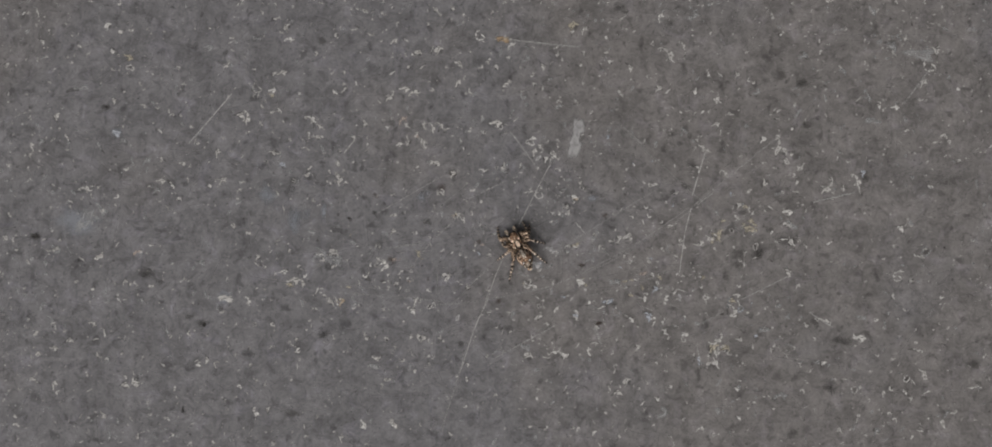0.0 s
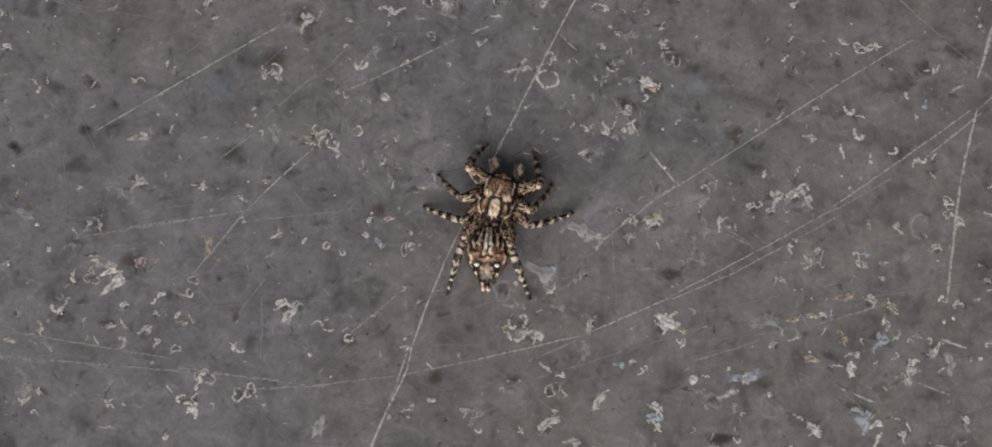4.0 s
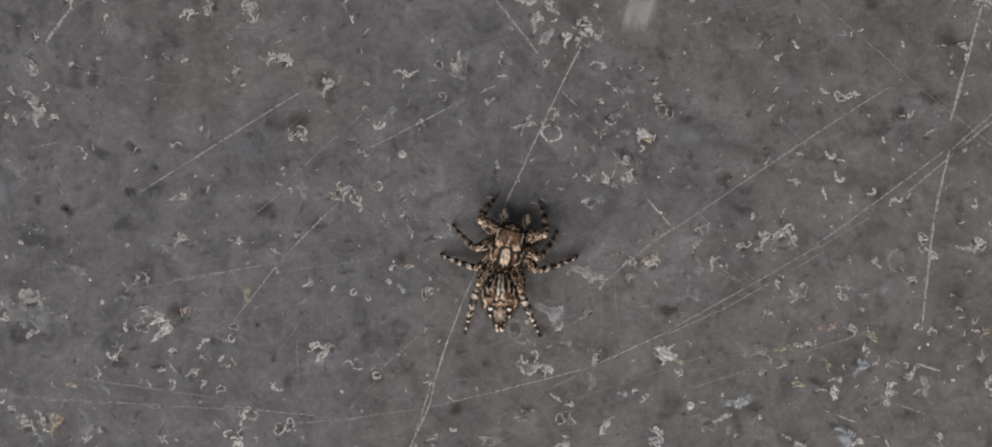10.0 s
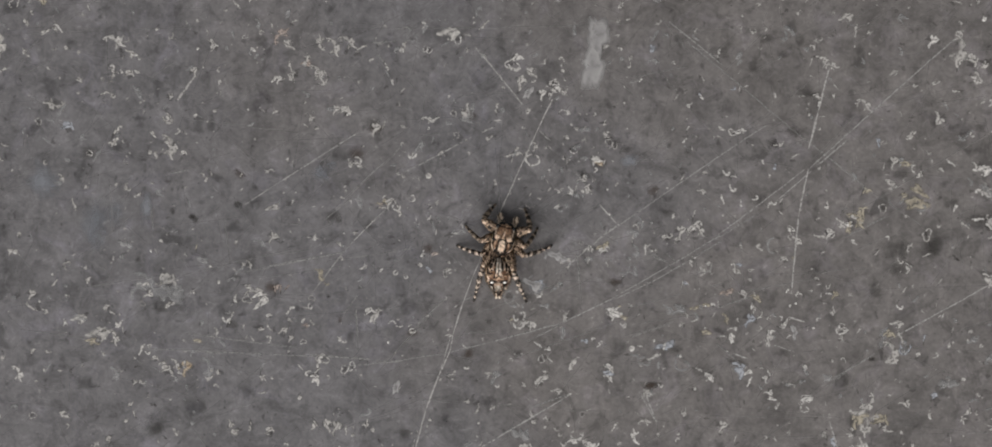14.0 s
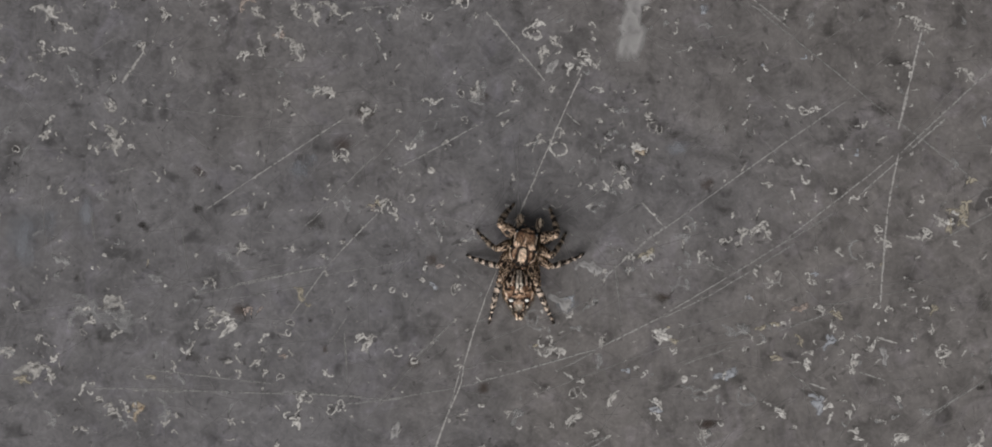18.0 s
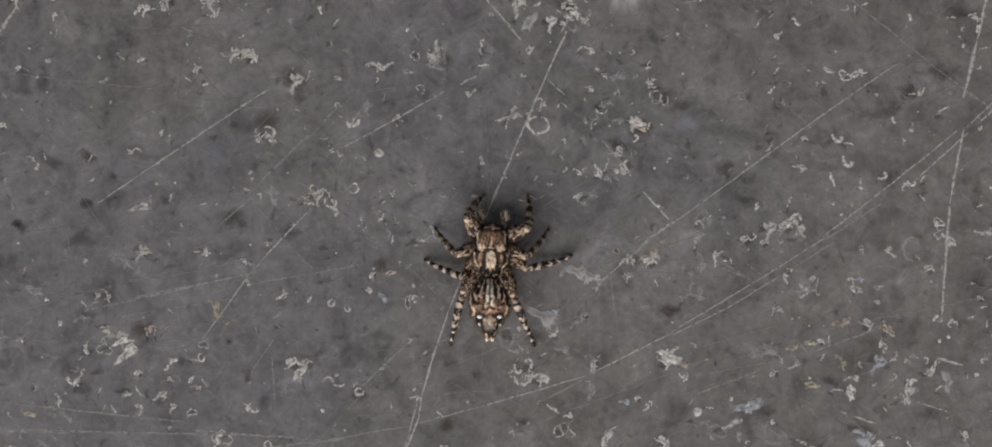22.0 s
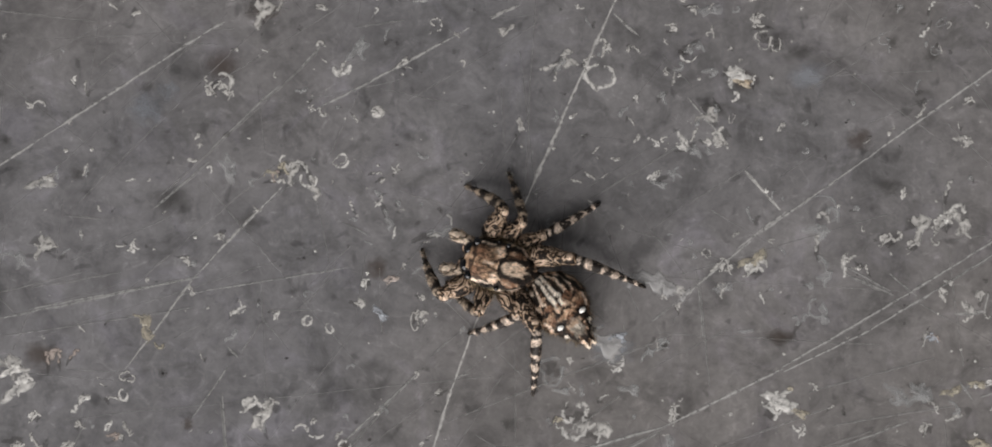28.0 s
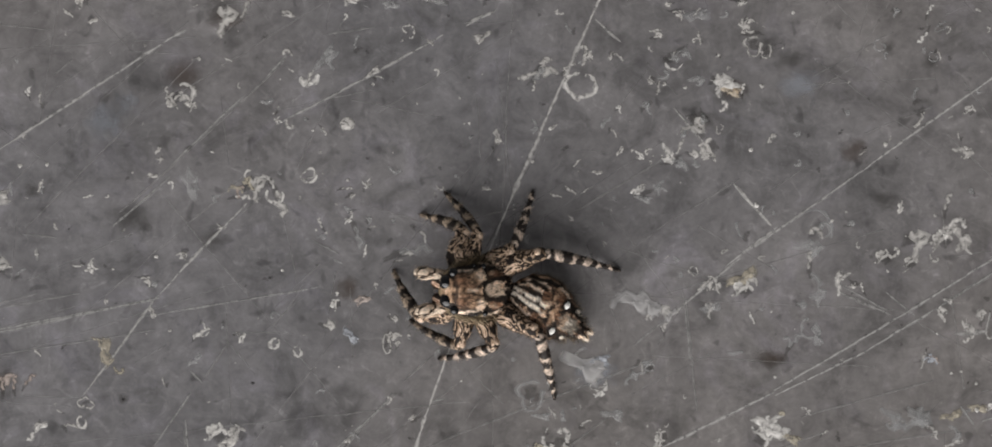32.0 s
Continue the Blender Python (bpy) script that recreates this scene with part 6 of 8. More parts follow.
chip("b", 17.27, -7.31, 0.48, 320, "w", 2)
chip("c", 17.11, -6.51, 0.29, 227, "p", 2)
chip("c", 18.98, -8.01, 0.29, 258, "w", 0)
chip("c", 14.75, -9.65, 0.66, -9, "p", 2)
chip("b", 15.66, -10.18, 0.73, -34, "w", 0)
chip("y", 15.73, -10.18, 0.95, 28, "w", 1)
chip("c", 16.03, -10.53, 0.44, 147, "w", 4)
chip("c", 14.58, -11.11, 0.51, -49, "w", 4)
chip("c", 16.51, -11.15, 0.66, 21, "p", 4)
chip("c", 18.45, -9.37, 0.37, 201, "w", 1)
chip("b", 18.64, -9.76, 0.66, 36, "w", 1)
chip("c", 18.75, -10.49, 0.81, 11, "w", 0)
chip("z", 19.95, -10.18, 0.88, 41, "w", 2)
chip("c", 20.20, -9.74, 0.51, 61, "w", 0)
chip("b", 19.59, -10.84, 0.37, 292, "f", 3)
chip("z", 20.32, -11.26, 0.95, -64, "w", 2)
chip("b", 20.50, -11.70, 0.51, 170, "w", 4)
chip("b", 23.11, -11.65, 0.81, 21, "w", 0)
chip("r", 23.11, -11.58, 0.81, 315, "w", 0)
chip("c", 22.57, -12.02, 0.37, 195, "p", 3)
chip("z", 22.91, -9.22, 0.73, -59, "w", 1)
chip("b", 22.74, -10.31, 0.51, 205, "f", 1)
chip("c", 24.89, -8.64, 0.51, -34, "p", 4)
chip("b", 20.17, -7.26, 0.88, 91, "p", 1)
chip("z", 20.17, -6.72, 0.88, 81, "w", 4)
chip("z", 19.92, -7.45, 0.59, 355, "p", 3)
chip("b", 22.05, -6.61, 0.95, 86, "s", 3)
chip("c", 21.62, -6.98, 0.59, 11, "w", 1)
chip("c", 19.44, -6.36, 0.66, 16, "p", 3)
chip("b", 21.35, -5.90, 0.51, 252, "w", 4)
chip("c", 21.07, -6.23, 0.44, 240, "p", 1)
chip("c", 22.99, -6.31, 0.37, 241, "w", 1)
chip("c", 23.42, -6.30, 0.44, 40, "w", 4)
chip("r", 25.60, -6.27, 1.03, 339, "w", 1)
chip("z", 25.78, -6.26, 1.03, 1, "p", 0)
chip("z", 25.60, -6.92, 0.81, 61, "p", 2)
chip("c", 24.59, -7.19, 0.29, 25, "p", 2)
chip("c", 17.21, -1.65, 0.73, 81, "p", 3)
chip("b", 17.32, -2.09, 0.37, 316, "p", 2)
chip("z", 17.65, -2.12, 0.66, -39, "p", 0)
chip("c", 17.74, -0.18, 0.44, 74, "p", 3)
chip("b", 19.19, -0.24, 0.66, 138, "p", 1)
arc(20.28, -0.07, 0.55, 91, 180, 0.097, "f")
chip("c", 20.47, -0.51, 0.44, 286, "p", 1)
chip("z", 21.02, -1.05, 0.88, 11, "p", 1)
chip("c", 21.74, -0.97, 0.44, 161, "t", 3)
chip("b", 21.40, -3.49, 0.33, 63, "w", 0)
chip("c", 21.70, -3.59, 0.37, 342, "p", 3)
chip("d", 21.63, -4.58, 0.29, 318, "w", 4)
chip("d", 22.07, -4.39, 0.26, 257, "w", 2)
chip("z", 23.57, -2.47, 0.59, 6, "p", 1)
chip("c", 23.76, -2.91, 0.37, 134, "w", 0)
chip("c", 24.15, -1.99, 0.37, 176, "p", 1)
chip("c", 23.92, -0.53, 0.37, 41, "p", 2)
chip("c", 24.41, -3.59, 0.51, 11, "w", 2)
chip("z", 25.03, -3.62, 1.03, -4, "t", 2)
chip("c", 23.94, -3.74, 0.37, 211, "w", 0)
chip("b", 19.16, -4.18, 0.59, 130, "t", 3)
chip("z", 19.05, -4.00, 0.81, 42, "t", 3)
chip("c", 18.87, -3.75, 0.51, -59, "p", 2)
chip("c", 20.99, -5.50, 0.51, 61, "w", 3)
chip("b", 20.44, -5.36, 0.37, 337, "f", 2)
chip("z", 19.43, -5.45, 0.59, -59, "p", 3)
chip("b", 18.95, -5.09, 0.37, 73, "p", 0)
chip("z", 23.20, -1.75, 0.37, 119, "p", 2)
arc(0.12, 13.08, 0.44, 181, 150, 0.121, "w")
chip("b", 1.61, 11.80, 0.33, 14, "w", 3)
chip("b", 1.22, 10.88, 0.95, 61, "s", 2)
chip("z", 1.15, 10.99, 0.88, 61, "f", 2)
chip("c", 3.70, 12.68, 0.59, 1, "p", 4)
chip("z", 3.27, 11.93, 0.59, 147, "p", 0)
chip("z", 3.34, 11.49, 1.10, 1, "w", 4)
chip("y", 3.16, 11.27, 1.10, 319, "p", 2)
chip("c", 2.72, 11.48, 0.37, 127, "w", 1)
chip("z", 4.00, 12.01, 0.37, 144, "p", 1)
chip("z", 4.08, 11.20, 0.73, -59, "p", 3)
chip("c", 2.80, 10.82, 0.59, 20, "p", 4)
chip("z", 4.29, 9.55, 0.66, -29, "w", 0)
chip("c", 3.74, 9.58, 0.51, 11, "w", 1)
chip("c", 6.38, 9.50, 0.44, 21, "w", 3)
chip("c", 7.16, 8.92, 0.37, 23, "w", 1)
chip("c", 5.59, 8.39, 0.37, 175, "p", 0)
chip("c", -1.03, 8.75, 0.51, 310, "w", 0)
chip("c", -0.86, 9.49, 0.95, 1, "f", 4)
chip("c", -1.22, 9.41, 0.37, 249, "p", 0)
chip("b", 9.75, 12.19, 0.29, 59, "w", 4)
chip("d", 8.69, 12.36, 0.18, 83, "p", 3)
chip("d", 8.55, 11.62, 0.18, 166, "p", 4)
chip("d", 8.57, 10.41, 0.22, 86, "w", 2)
chip("c", 7.95, 10.22, 0.44, 0, "p", 1)
chip("c", 11.77, 12.32, 0.29, 216, "p", 0)
chip("d", 8.85, 8.43, 0.18, 104, "w", 0)
chip("b", 14.41, 11.03, 0.40, 293, "w", 3)
chip("c", 14.26, 11.32, 0.44, 254, "u", 4)
chip("c", 13.17, 11.38, 0.37, 198, "p", 1)
chip("c", 13.37, 9.29, 0.29, 11, "w", 1)
chip("c", 13.42, 8.55, 0.44, 71, "w", 2)
chip("b", 16.01, 8.69, 0.44, 159, "p", 2)
chip("r", 16.81, 8.41, 0.66, 159, "w", 4)
chip("z", 16.74, 8.34, 0.59, 57, "p", 1)
chip("z", 17.50, 8.60, 0.73, 71, "w", 3)
chip("b", 17.36, 8.42, 0.29, 219, "w", 0)
chip("c", 16.89, 11.79, 0.59, -9, "u", 3)
chip("c", 17.32, 11.72, 0.44, 61, "w", 1)
chip("c", 17.69, 11.91, 0.37, 39, "w", 2)
chip("b", 19.99, 11.35, 0.33, 295, "w", 0)
chip("c", 19.81, 10.87, 0.22, 350, "p", 3)
chip("c", 20.06, 7.53, 0.37, 21, "w", 2)
chip("z", 20.57, 7.61, 0.59, 233, "p", 0)
chip("z", 23.08, 11.42, 0.81, 11, "p", 4)
chip("b", 23.34, 10.83, 0.40, 80, "w", 1)
chip("c", 23.52, 11.35, 0.51, 148, "p", 0)
chip("c", 22.58, 10.02, 0.44, -69, "p", 4)
chip("c", 21.81, 10.67, 0.29, 43, "p", 3)
chip("c", 23.64, 9.85, 0.51, -49, "p", 0)
chip("c", 26.17, 10.90, 0.51, 77, "p", 3)
chip("c", 16.59, 5.29, 0.88, -59, "w", 3)
chip("c", 17.03, 5.04, 0.59, -39, "w", 1)
chip("c", 17.08, 4.09, 0.95, -79, "w", 3)
chip("c", 17.63, 3.29, 0.33, 287, "w", 2)
chip("c", 17.60, 2.85, 0.44, 11, "w", 4)
chip("c", 18.83, 3.53, 0.73, -2, "w", 3)
chip("b", 20.15, 5.89, 0.48, 265, "u", 1)
chip("b", 19.24, 6.24, 0.33, 121, "w", 0)
chip("c", 20.25, 3.14, 0.66, -49, "w", 3)
chip("z", 19.82, 3.03, 0.51, 120, "w", 3)
chip("c", 20.72, 3.33, 0.51, 31, "w", 1)
chip("c", 20.62, 2.49, 0.44, -29, "p", 2)
chip("d", 16.74, 1.56, 0.22, 95, "p", 4)
chip("b", 21.54, 1.15, 0.51, 176, "w", 1)
chip("r", 21.54, 1.15, 0.73, 277, "p", 0)
chip("c", 21.37, 0.60, 0.37, 209, "p", 3)
chip("c", 23.46, 2.02, 0.37, 41, "w", 2)
chip("c", 24.05, 4.22, 0.37, 20, "p", 4)
chip("z", 24.45, 1.01, 1.10, 1, "w", 2)
chip("r", 24.45, 1.01, 0.95, 102, "p", 1)
chip("b", 25.89, 1.47, 0.73, 265, "t", 4)
chip("y", 25.89, 1.76, 1.25, 327, "w", 1)
chip("z", 25.35, 1.75, 1.10, 314, "p", 0)
chip("b", 26.25, 2.31, 0.48, 156, "w", 0)
chip("c", 25.52, 2.85, 0.51, 357, "f", 1)
chip("d", -24.10, -0.33, 0.22, 225, "p", 1)
chip("c", -23.42, -1.10, 0.29, -59, "p", 2)
chip("c", -23.78, -1.81, 0.44, 91, "t", 2)
chip("b", -23.21, -2.68, 0.81, 168, "f", 2)
chip("d", -22.64, -3.15, 0.29, 150, "w", 3)
chip("d", -30.10, -2.27, 0.18, 272, "p", 2)
chip("c", -30.30, -3.08, 0.29, 275, "p", 4)
chip("c", -29.42, -2.52, 0.88, 221, "f", 4)
chip("c", -28.81, -1.51, 0.26, 33, "p", 2)
chip("c", -28.98, -2.07, 0.29, 250, "p", 2)
chip("c", -26.86, -2.11, 0.44, 61, "p", 0)
chip("c", -24.59, -2.33, 0.37, 81, "p", 0)
chip("c", -22.03, -4.25, 0.59, -59, "p", 4)
chip("c", -29.74, -1.23, 0.44, 41, "f", 1)
chip("z", -27.45, -4.33, 1.84, 21, "f", 3)
chip("c", -28.00, -4.71, 1.10, 11, "p", 2)
chip("z", -25.96, -4.31, 1.10, 217, "f", 4)
chip("z", -27.24, -5.44, 1.10, -39, "p", 2)
chip("b", -25.95, -4.94, 0.88, 134, "f", 3)
chip("c", -25.29, -4.67, 0.51, -59, "p", 2)
chip("c", -25.38, -5.41, 0.59, 81, "f", 4)
chip("b", -25.67, -6.15, 0.73, 194, "p", 3)
chip("c", -26.31, -5.72, 0.88, -29, "f", 4)
chip("r", -27.78, -6.18, 0.51, 152, "p", 4)
chip("y", -23.83, -5.20, 0.44, 267, "w", 1)
chip("z", -20.95, -4.05, 0.73, 81, "f", 3)
chip("c", -20.56, -5.52, 0.73, 61, "p", 1)
chip("b", -20.67, -5.63, 0.44, 278, "w", 3)
chip("c", -20.92, -6.00, 0.37, 202, "p", 1)
chip("c", -20.41, -3.49, 1.10, 6, "f", 1)
chip("c", -29.44, -7.06, 0.33, 180, "p", 4)
chip("z", -29.78, -8.80, 1.25, -7, "p", 3)
chip("b", -29.78, -8.80, 0.73, 290, "p", 3)
chip("c", -29.16, -8.23, 0.59, 71, "p", 1)
chip("c", -27.72, -9.69, 0.95, 11, "w", 0)
chip("c", -27.15, -9.93, 0.59, -49, "w", 3)
chip("z", -26.66, -10.30, 0.81, 1, "p", 1)
chip("b", -26.10, -10.69, 0.55, 21, "p", 0)
chip("c", -29.17, -11.37, 0.44, 297, "p", 3)
chip("z", -28.11, -12.20, 0.73, 1, "p", 2)
chip("b", -27.56, -12.19, 0.48, 164, "p", 0)
chip("b", -24.83, -11.00, 0.33, 330, "t", 1)
chip("b", -24.71, -11.37, 0.33, 164, "w", 4)
chip("z", -24.16, -10.99, 0.59, 123, "o", 4)
chip("b", -24.35, -10.74, 0.66, 280, "f", 1)
chip("z", -23.82, -9.81, 0.59, 129, "f", 3)
chip("c", -24.37, -9.74, 0.37, 309, "p", 0)
chip("z", -22.50, -10.89, 1.62, -9, "f", 3)
chip("c", -22.20, -11.07, 0.51, 189, "p", 4)
chip("b", -22.41, -11.70, 0.48, 219, "p", 4)
chip("c", -22.67, -11.70, 0.29, 118, "w", 4)
chip("z", -21.75, -11.24, 0.59, 127, "p", 1)
chip("c", -23.28, -12.45, 0.22, 134, "p", 0)
chip("z", -21.99, -8.12, 0.66, 347, "p", 3)
chip("z", -23.12, -7.48, 0.73, 274, "f", 1)
chip("y", -21.08, -7.26, 0.88, 216, "w", 1)
chip("b", -21.45, -7.19, 0.40, 136, "w", 0)
chip("c", -20.90, -7.00, 0.73, 81, "p", 2)
chip("z", -19.96, -7.65, 0.51, 99, "p", 4)
chip("z", -18.63, -9.72, 0.66, 359, "f", 2)
chip("y", -18.34, -11.55, 0.95, 351, "p", 3)
chip("c", -18.43, -10.82, 0.73, 81, "f", 2)
chip("c", -16.42, -9.50, 0.44, 76, "p", 4)
chip("d", -17.56, -11.54, 0.18, 90, "p", 2)
chip("r", -15.32, -8.64, 0.51, 23, "w", 4)
chip("d", -8.80, -8.46, 0.29, 98, "w", 2)
chip("c", -2.99, -8.55, 0.44, 81, "w", 0)
chip("c", -14.07, -10.38, 1.10, 86, "w", 2)
chip("c", -14.18, -10.93, 0.81, 21, "p", 1)
chip("z", -14.35, -11.41, 1.32, -4, "w", 4)
chip("b", -14.35, -11.56, 0.40, 34, "w", 3)
chip("c", -13.32, -11.21, 0.51, 71, "p", 3)
chip("c", -15.47, -10.59, 0.51, 76, "p", 0)
chip("r", -11.53, -10.41, 0.73, 266, "w", 4)
chip("b", -8.08, -11.93, 0.95, 81, "s", 2)
chip("c", -7.82, -11.85, 0.51, 202, "p", 1)
chip("d", -2.67, -10.19, 0.37, 338, "p", 2)
chip("b", -2.78, -10.19, 0.40, 199, "p", 1)
chip("c", -3.69, -10.50, 0.29, 181, "p", 3)
chip("c", -3.76, -11.05, 0.37, 206, "p", 4)
chip("c", -29.91, 12.68, 0.29, 251, "p", 2)
chip("d", -28.91, 12.88, 0.29, 134, "w", 1)
chip("d", -29.27, 12.62, 0.22, 79, "p", 3)
chip("c", -30.37, 11.45, 0.37, 301, "w", 1)
chip("b", -30.04, 11.57, 0.33, 314, "w", 1)
chip("b", -28.81, 11.58, 0.40, 169, "w", 2)
chip("c", -28.78, 10.28, 0.81, -69, "f", 3)
chip("b", -28.66, 9.91, 0.81, -54, "f", 2)
chip("c", -28.46, 9.17, 0.37, 91, "p", 4)
chip("c", -30.90, 9.88, 0.29, 164, "p", 4)
chip("c", -24.78, 12.00, 0.73, -19, "f", 0)
chip("z", -24.41, 11.81, 1.10, 41, "p", 2)
chip("c", -26.12, 9.64, 0.44, 11, "w", 1)
chip("c", -25.67, 9.57, 0.29, 353, "p", 1)
chip("c", -26.20, 7.90, 1.25, -59, "p", 3)
chip("c", -26.52, 9.01, 0.59, 173, "f", 0)
chip("z", -22.46, 11.02, 0.51, 79, "w", 0)
chip("c", -22.33, 10.17, 0.51, 21, "p", 0)
chip("d", -23.69, 9.37, 0.18, 37, "p", 4)
chip("c", -24.23, 8.29, 0.59, 71, "p", 4)
chip("c", -23.86, 8.29, 0.51, -59, "f", 1)
chip("b", -27.41, 6.84, 0.48, 131, "p", 4)
chip("c", -30.28, 6.92, 0.95, 61, "p", 2)
chip("c", -30.09, 6.74, 0.59, 217, "f", 4)
chip("c", -24.95, 6.98, 0.44, -79, "p", 1)
chip("d", -22.76, 7.20, 0.18, 212, "p", 2)
chip("d", -20.15, 8.97, 0.29, 172, "p", 0)
chip("c", -19.07, 8.91, 0.44, -59, "p", 1)
chip("b", -18.11, 8.84, 0.37, 38, "p", 0)
chip("b", -18.26, 11.33, 0.48, 40, "w", 3)
chip("z", -17.89, 11.40, 0.95, 11, "w", 2)
chip("c", -17.59, 11.33, 0.51, 347, "p", 1)
chip("c", -16.90, 12.27, 1.25, 81, "p", 1)
chip("d", -17.15, 11.71, 0.18, 133, "p", 3)
chip("z", -15.76, 12.65, 1.10, -59, "k", 2)
chip("b", -15.87, 12.76, 0.59, 248, "p", 4)
chip("r", -14.93, 11.92, 0.66, 161, "w", 2)
chip("b", -14.93, 11.99, 0.44, 228, "p", 2)
chip("c", -14.26, 11.85, 0.51, 133, "p", 2)
chip("c", -14.73, 11.07, 0.51, 6, "p", 2)
chip("z", -14.36, 11.18, 0.59, 238, "p", 0)
chip("b", -10.87, 13.07, 0.37, 36, "p", 0)
chip("c", -9.76, 12.71, 0.73, -49, "p", 2)
chip("b", -9.18, 11.43, 0.37, 112, "w", 4)
chip("c", -8.36, 10.77, 0.59, 21, "p", 1)
chip("d", -4.81, 10.48, 0.29, 110, "w", 0)
chip("c", -5.14, 12.88, 0.37, 230, "p", 2)
chip("z", -13.40, 9.23, 1.10, 1, "p", 2)
chip("b", -13.77, 9.23, 0.66, 191, "f", 2)
chip("b", -12.47, 8.87, 0.33, 47, "w", 0)
chip("c", -12.85, 9.28, 0.51, 170, "w", 0)
chip("c", -8.60, 9.77, 0.37, 221, "p", 0)
chip("c", -15.73, 8.76, 0.26, 38, "p", 1)
chip("c", -15.32, 8.66, 0.33, 186, "p", 4)
chip("c", -15.72, 7.91, 0.44, 88, "p", 0)
chip("z", -6.37, 8.69, 0.88, 44, "w", 3)
chip("c", -5.82, 8.69, 0.73, 151, "w", 0)
chip("r", -4.42, 9.19, 0.59, 28, "p", 2)
chip("z", -3.43, 9.28, 1.25, 264, "p", 0)
chip("b", -3.42, 8.72, 0.81, 161, "f", 4)
chip("b", -8.28, 8.04, 0.40, 351, "p", 2)
chip("r", -29.49, 4.63, 0.44, 359, "p", 3)
chip("b", -30.27, 6.36, 0.40, 20, "w", 4)
chip("b", -26.24, 6.15, 0.51, 117, "p", 3)
chip("c", -25.68, 6.05, 0.51, -49, "w", 2)
chip("c", -26.22, 5.49, 0.51, 11, "p", 4)
chip("z", -25.03, 5.50, 0.73, 6, "w", 1)
chip("z", -28.32, 2.20, 0.59, 252, "p", 4)
chip("c", -26.47, 2.63, 0.37, 61, "p", 1)
chip("z", -26.83, 2.33, 0.95, 150, "f", 0)
chip("c", -24.51, 1.70, 0.59, -59, "f", 2)
chip("c", -29.34, 1.11, 0.22, 38, "p", 3)
chip("c", -22.62, 5.83, 0.37, 172, "f", 4)

scratch(-8.61, 4.25, -2.97, 7.43, 0.041, 1)
scratch(-2.26, 7.84, -1.19, 8.32, 0.036, 1)
scratch(10.50, -0.66, 12.20, -1.55, 0.03, 2)
scratch(-12.20, 7.14, -11.71, 7.42, 0.04, 1)
scratch(7.14, 0.12, 11.15, 3.05, 0.04, 1)
scratch(11.15, 3.05, 19.37, 9.05, 0.04, 1)
scratch(2.79, 10.42, 3.15, 11.10, 0.04, 1)
scratch(21.57, -5.42, 22.76, -5.79, 0.05, 0)
chip("c", -26.66, 5.55, 0.65, 22, "p", 1)
chip("z", -15.31, 8.36, 0.76, 62, "p", 1)
chip("z", -11.83, 5.13, 0.76, 42, "p", 4)
chip("z", -10.32, 7.88, 1.47, 7, "p", 2)
chip("c", -9.70, 8.20, 0.73, 12, "p", 0)
chip("c", -0.07, 6.11, 0.71, 143, "p", 0)
chip("y", 0.54, 6.65, 0.80, 136, "p", 0)
chip("z", 2.32, 10.93, 1.18, 17, "w", 2)
chip("c", 3.70, 11.26, 0.76, -38, "p", 2)
chip("z", 2.92, 11.71, 0.65, 92, "p", 1)
chip("c", 4.67, 8.65, 0.41, 192, "p", 4)
chip("z", 5.66, 4.50, 1.18, -48, "p", 2)
chip("c", 5.52, 3.57, 0.59, 345, "p", 4)
chip("z", 4.09, 6.02, 0.47, 129, "p", 1)
chip("z", 3.03, 5.08, 0.41, 47, "w", 2)
chip("z", 5.06, 3.26, 0.88, 22, "f", 4)
chip("d", 7.51, 3.76, 0.22, 161, "w", 1)
chip("r", 11.75, 7.37, 0.49, 2, "f", 3)
chip("z", 14.61, 0.95, 1.18, 17, "p", 3)
chip("c", 14.13, 2.02, 0.65, 84, "p", 2)
chip("y", 14.96, -2.12, 1.11, 62, "p", 0)
chip("z", 17.71, -1.61, 0.59, 2, "u", 0)
chip("z", 4.59, -1.77, 1.00, 72, "p", 3)
chip("y", 1.37, -6.52, 1.54, 2, "p", 2)
chip("c", 1.99, -6.82, 1.18, 12, "p", 4)
chip("c", 0.90, -6.37, 0.76, 275, "w", 3)
chip("c", 2.12, -5.58, 0.47, 360, "p", 1)
chip("b", 3.04, -5.26, 0.68, 2, "f", 1)
chip("z", 12.56, -5.23, 1.18, -38, "f", 0)
chip("b", 14.40, -5.05, 0.62, 2, "t", 3)
chip("z", 15.77, -4.71, 0.59, 2, "w", 1)
chip("b", 16.82, -3.77, 0.93, 2, "k", 3)
chip("z", 18.68, -5.73, 1.47, -8, "u", 2)
chip("c", 16.57, -7.15, 0.76, -28, "p", 1)
chip("b", 15.34, -6.87, 0.68, 2, "t", 2)
chip("b", 12.30, -8.00, 1.23, 2, "u", 3)
chip("c", 11.37, -7.56, 0.47, 303, "p", 4)
chip("b", 6.16, -7.82, 0.56, 2, "u", 1)
chip("z", 6.77, -7.65, 0.53, 33, "w", 1)
chip("c", 13.54, -8.75, 0.53, 144, "w", 4)
chip("c", -6.94, 0.90, 0.41, 123, "p", 2)
chip("y", -5.42, 2.32, 0.62, 92, "p", 3)
chip("c", -6.19, 2.15, 0.41, 15, "p", 2)
chip("r", -7.44, 2.59, 0.56, 2, "p", 0)
chip("z", -9.14, 2.20, 1.18, 22, "p", 2)
chip("c", -8.45, 1.80, 1.00, -58, "p", 2)
chip("c", -9.75, 1.78, 0.59, 11, "p", 2)
chip("z", -9.45, 2.31, 0.71, 62, "t", 2)
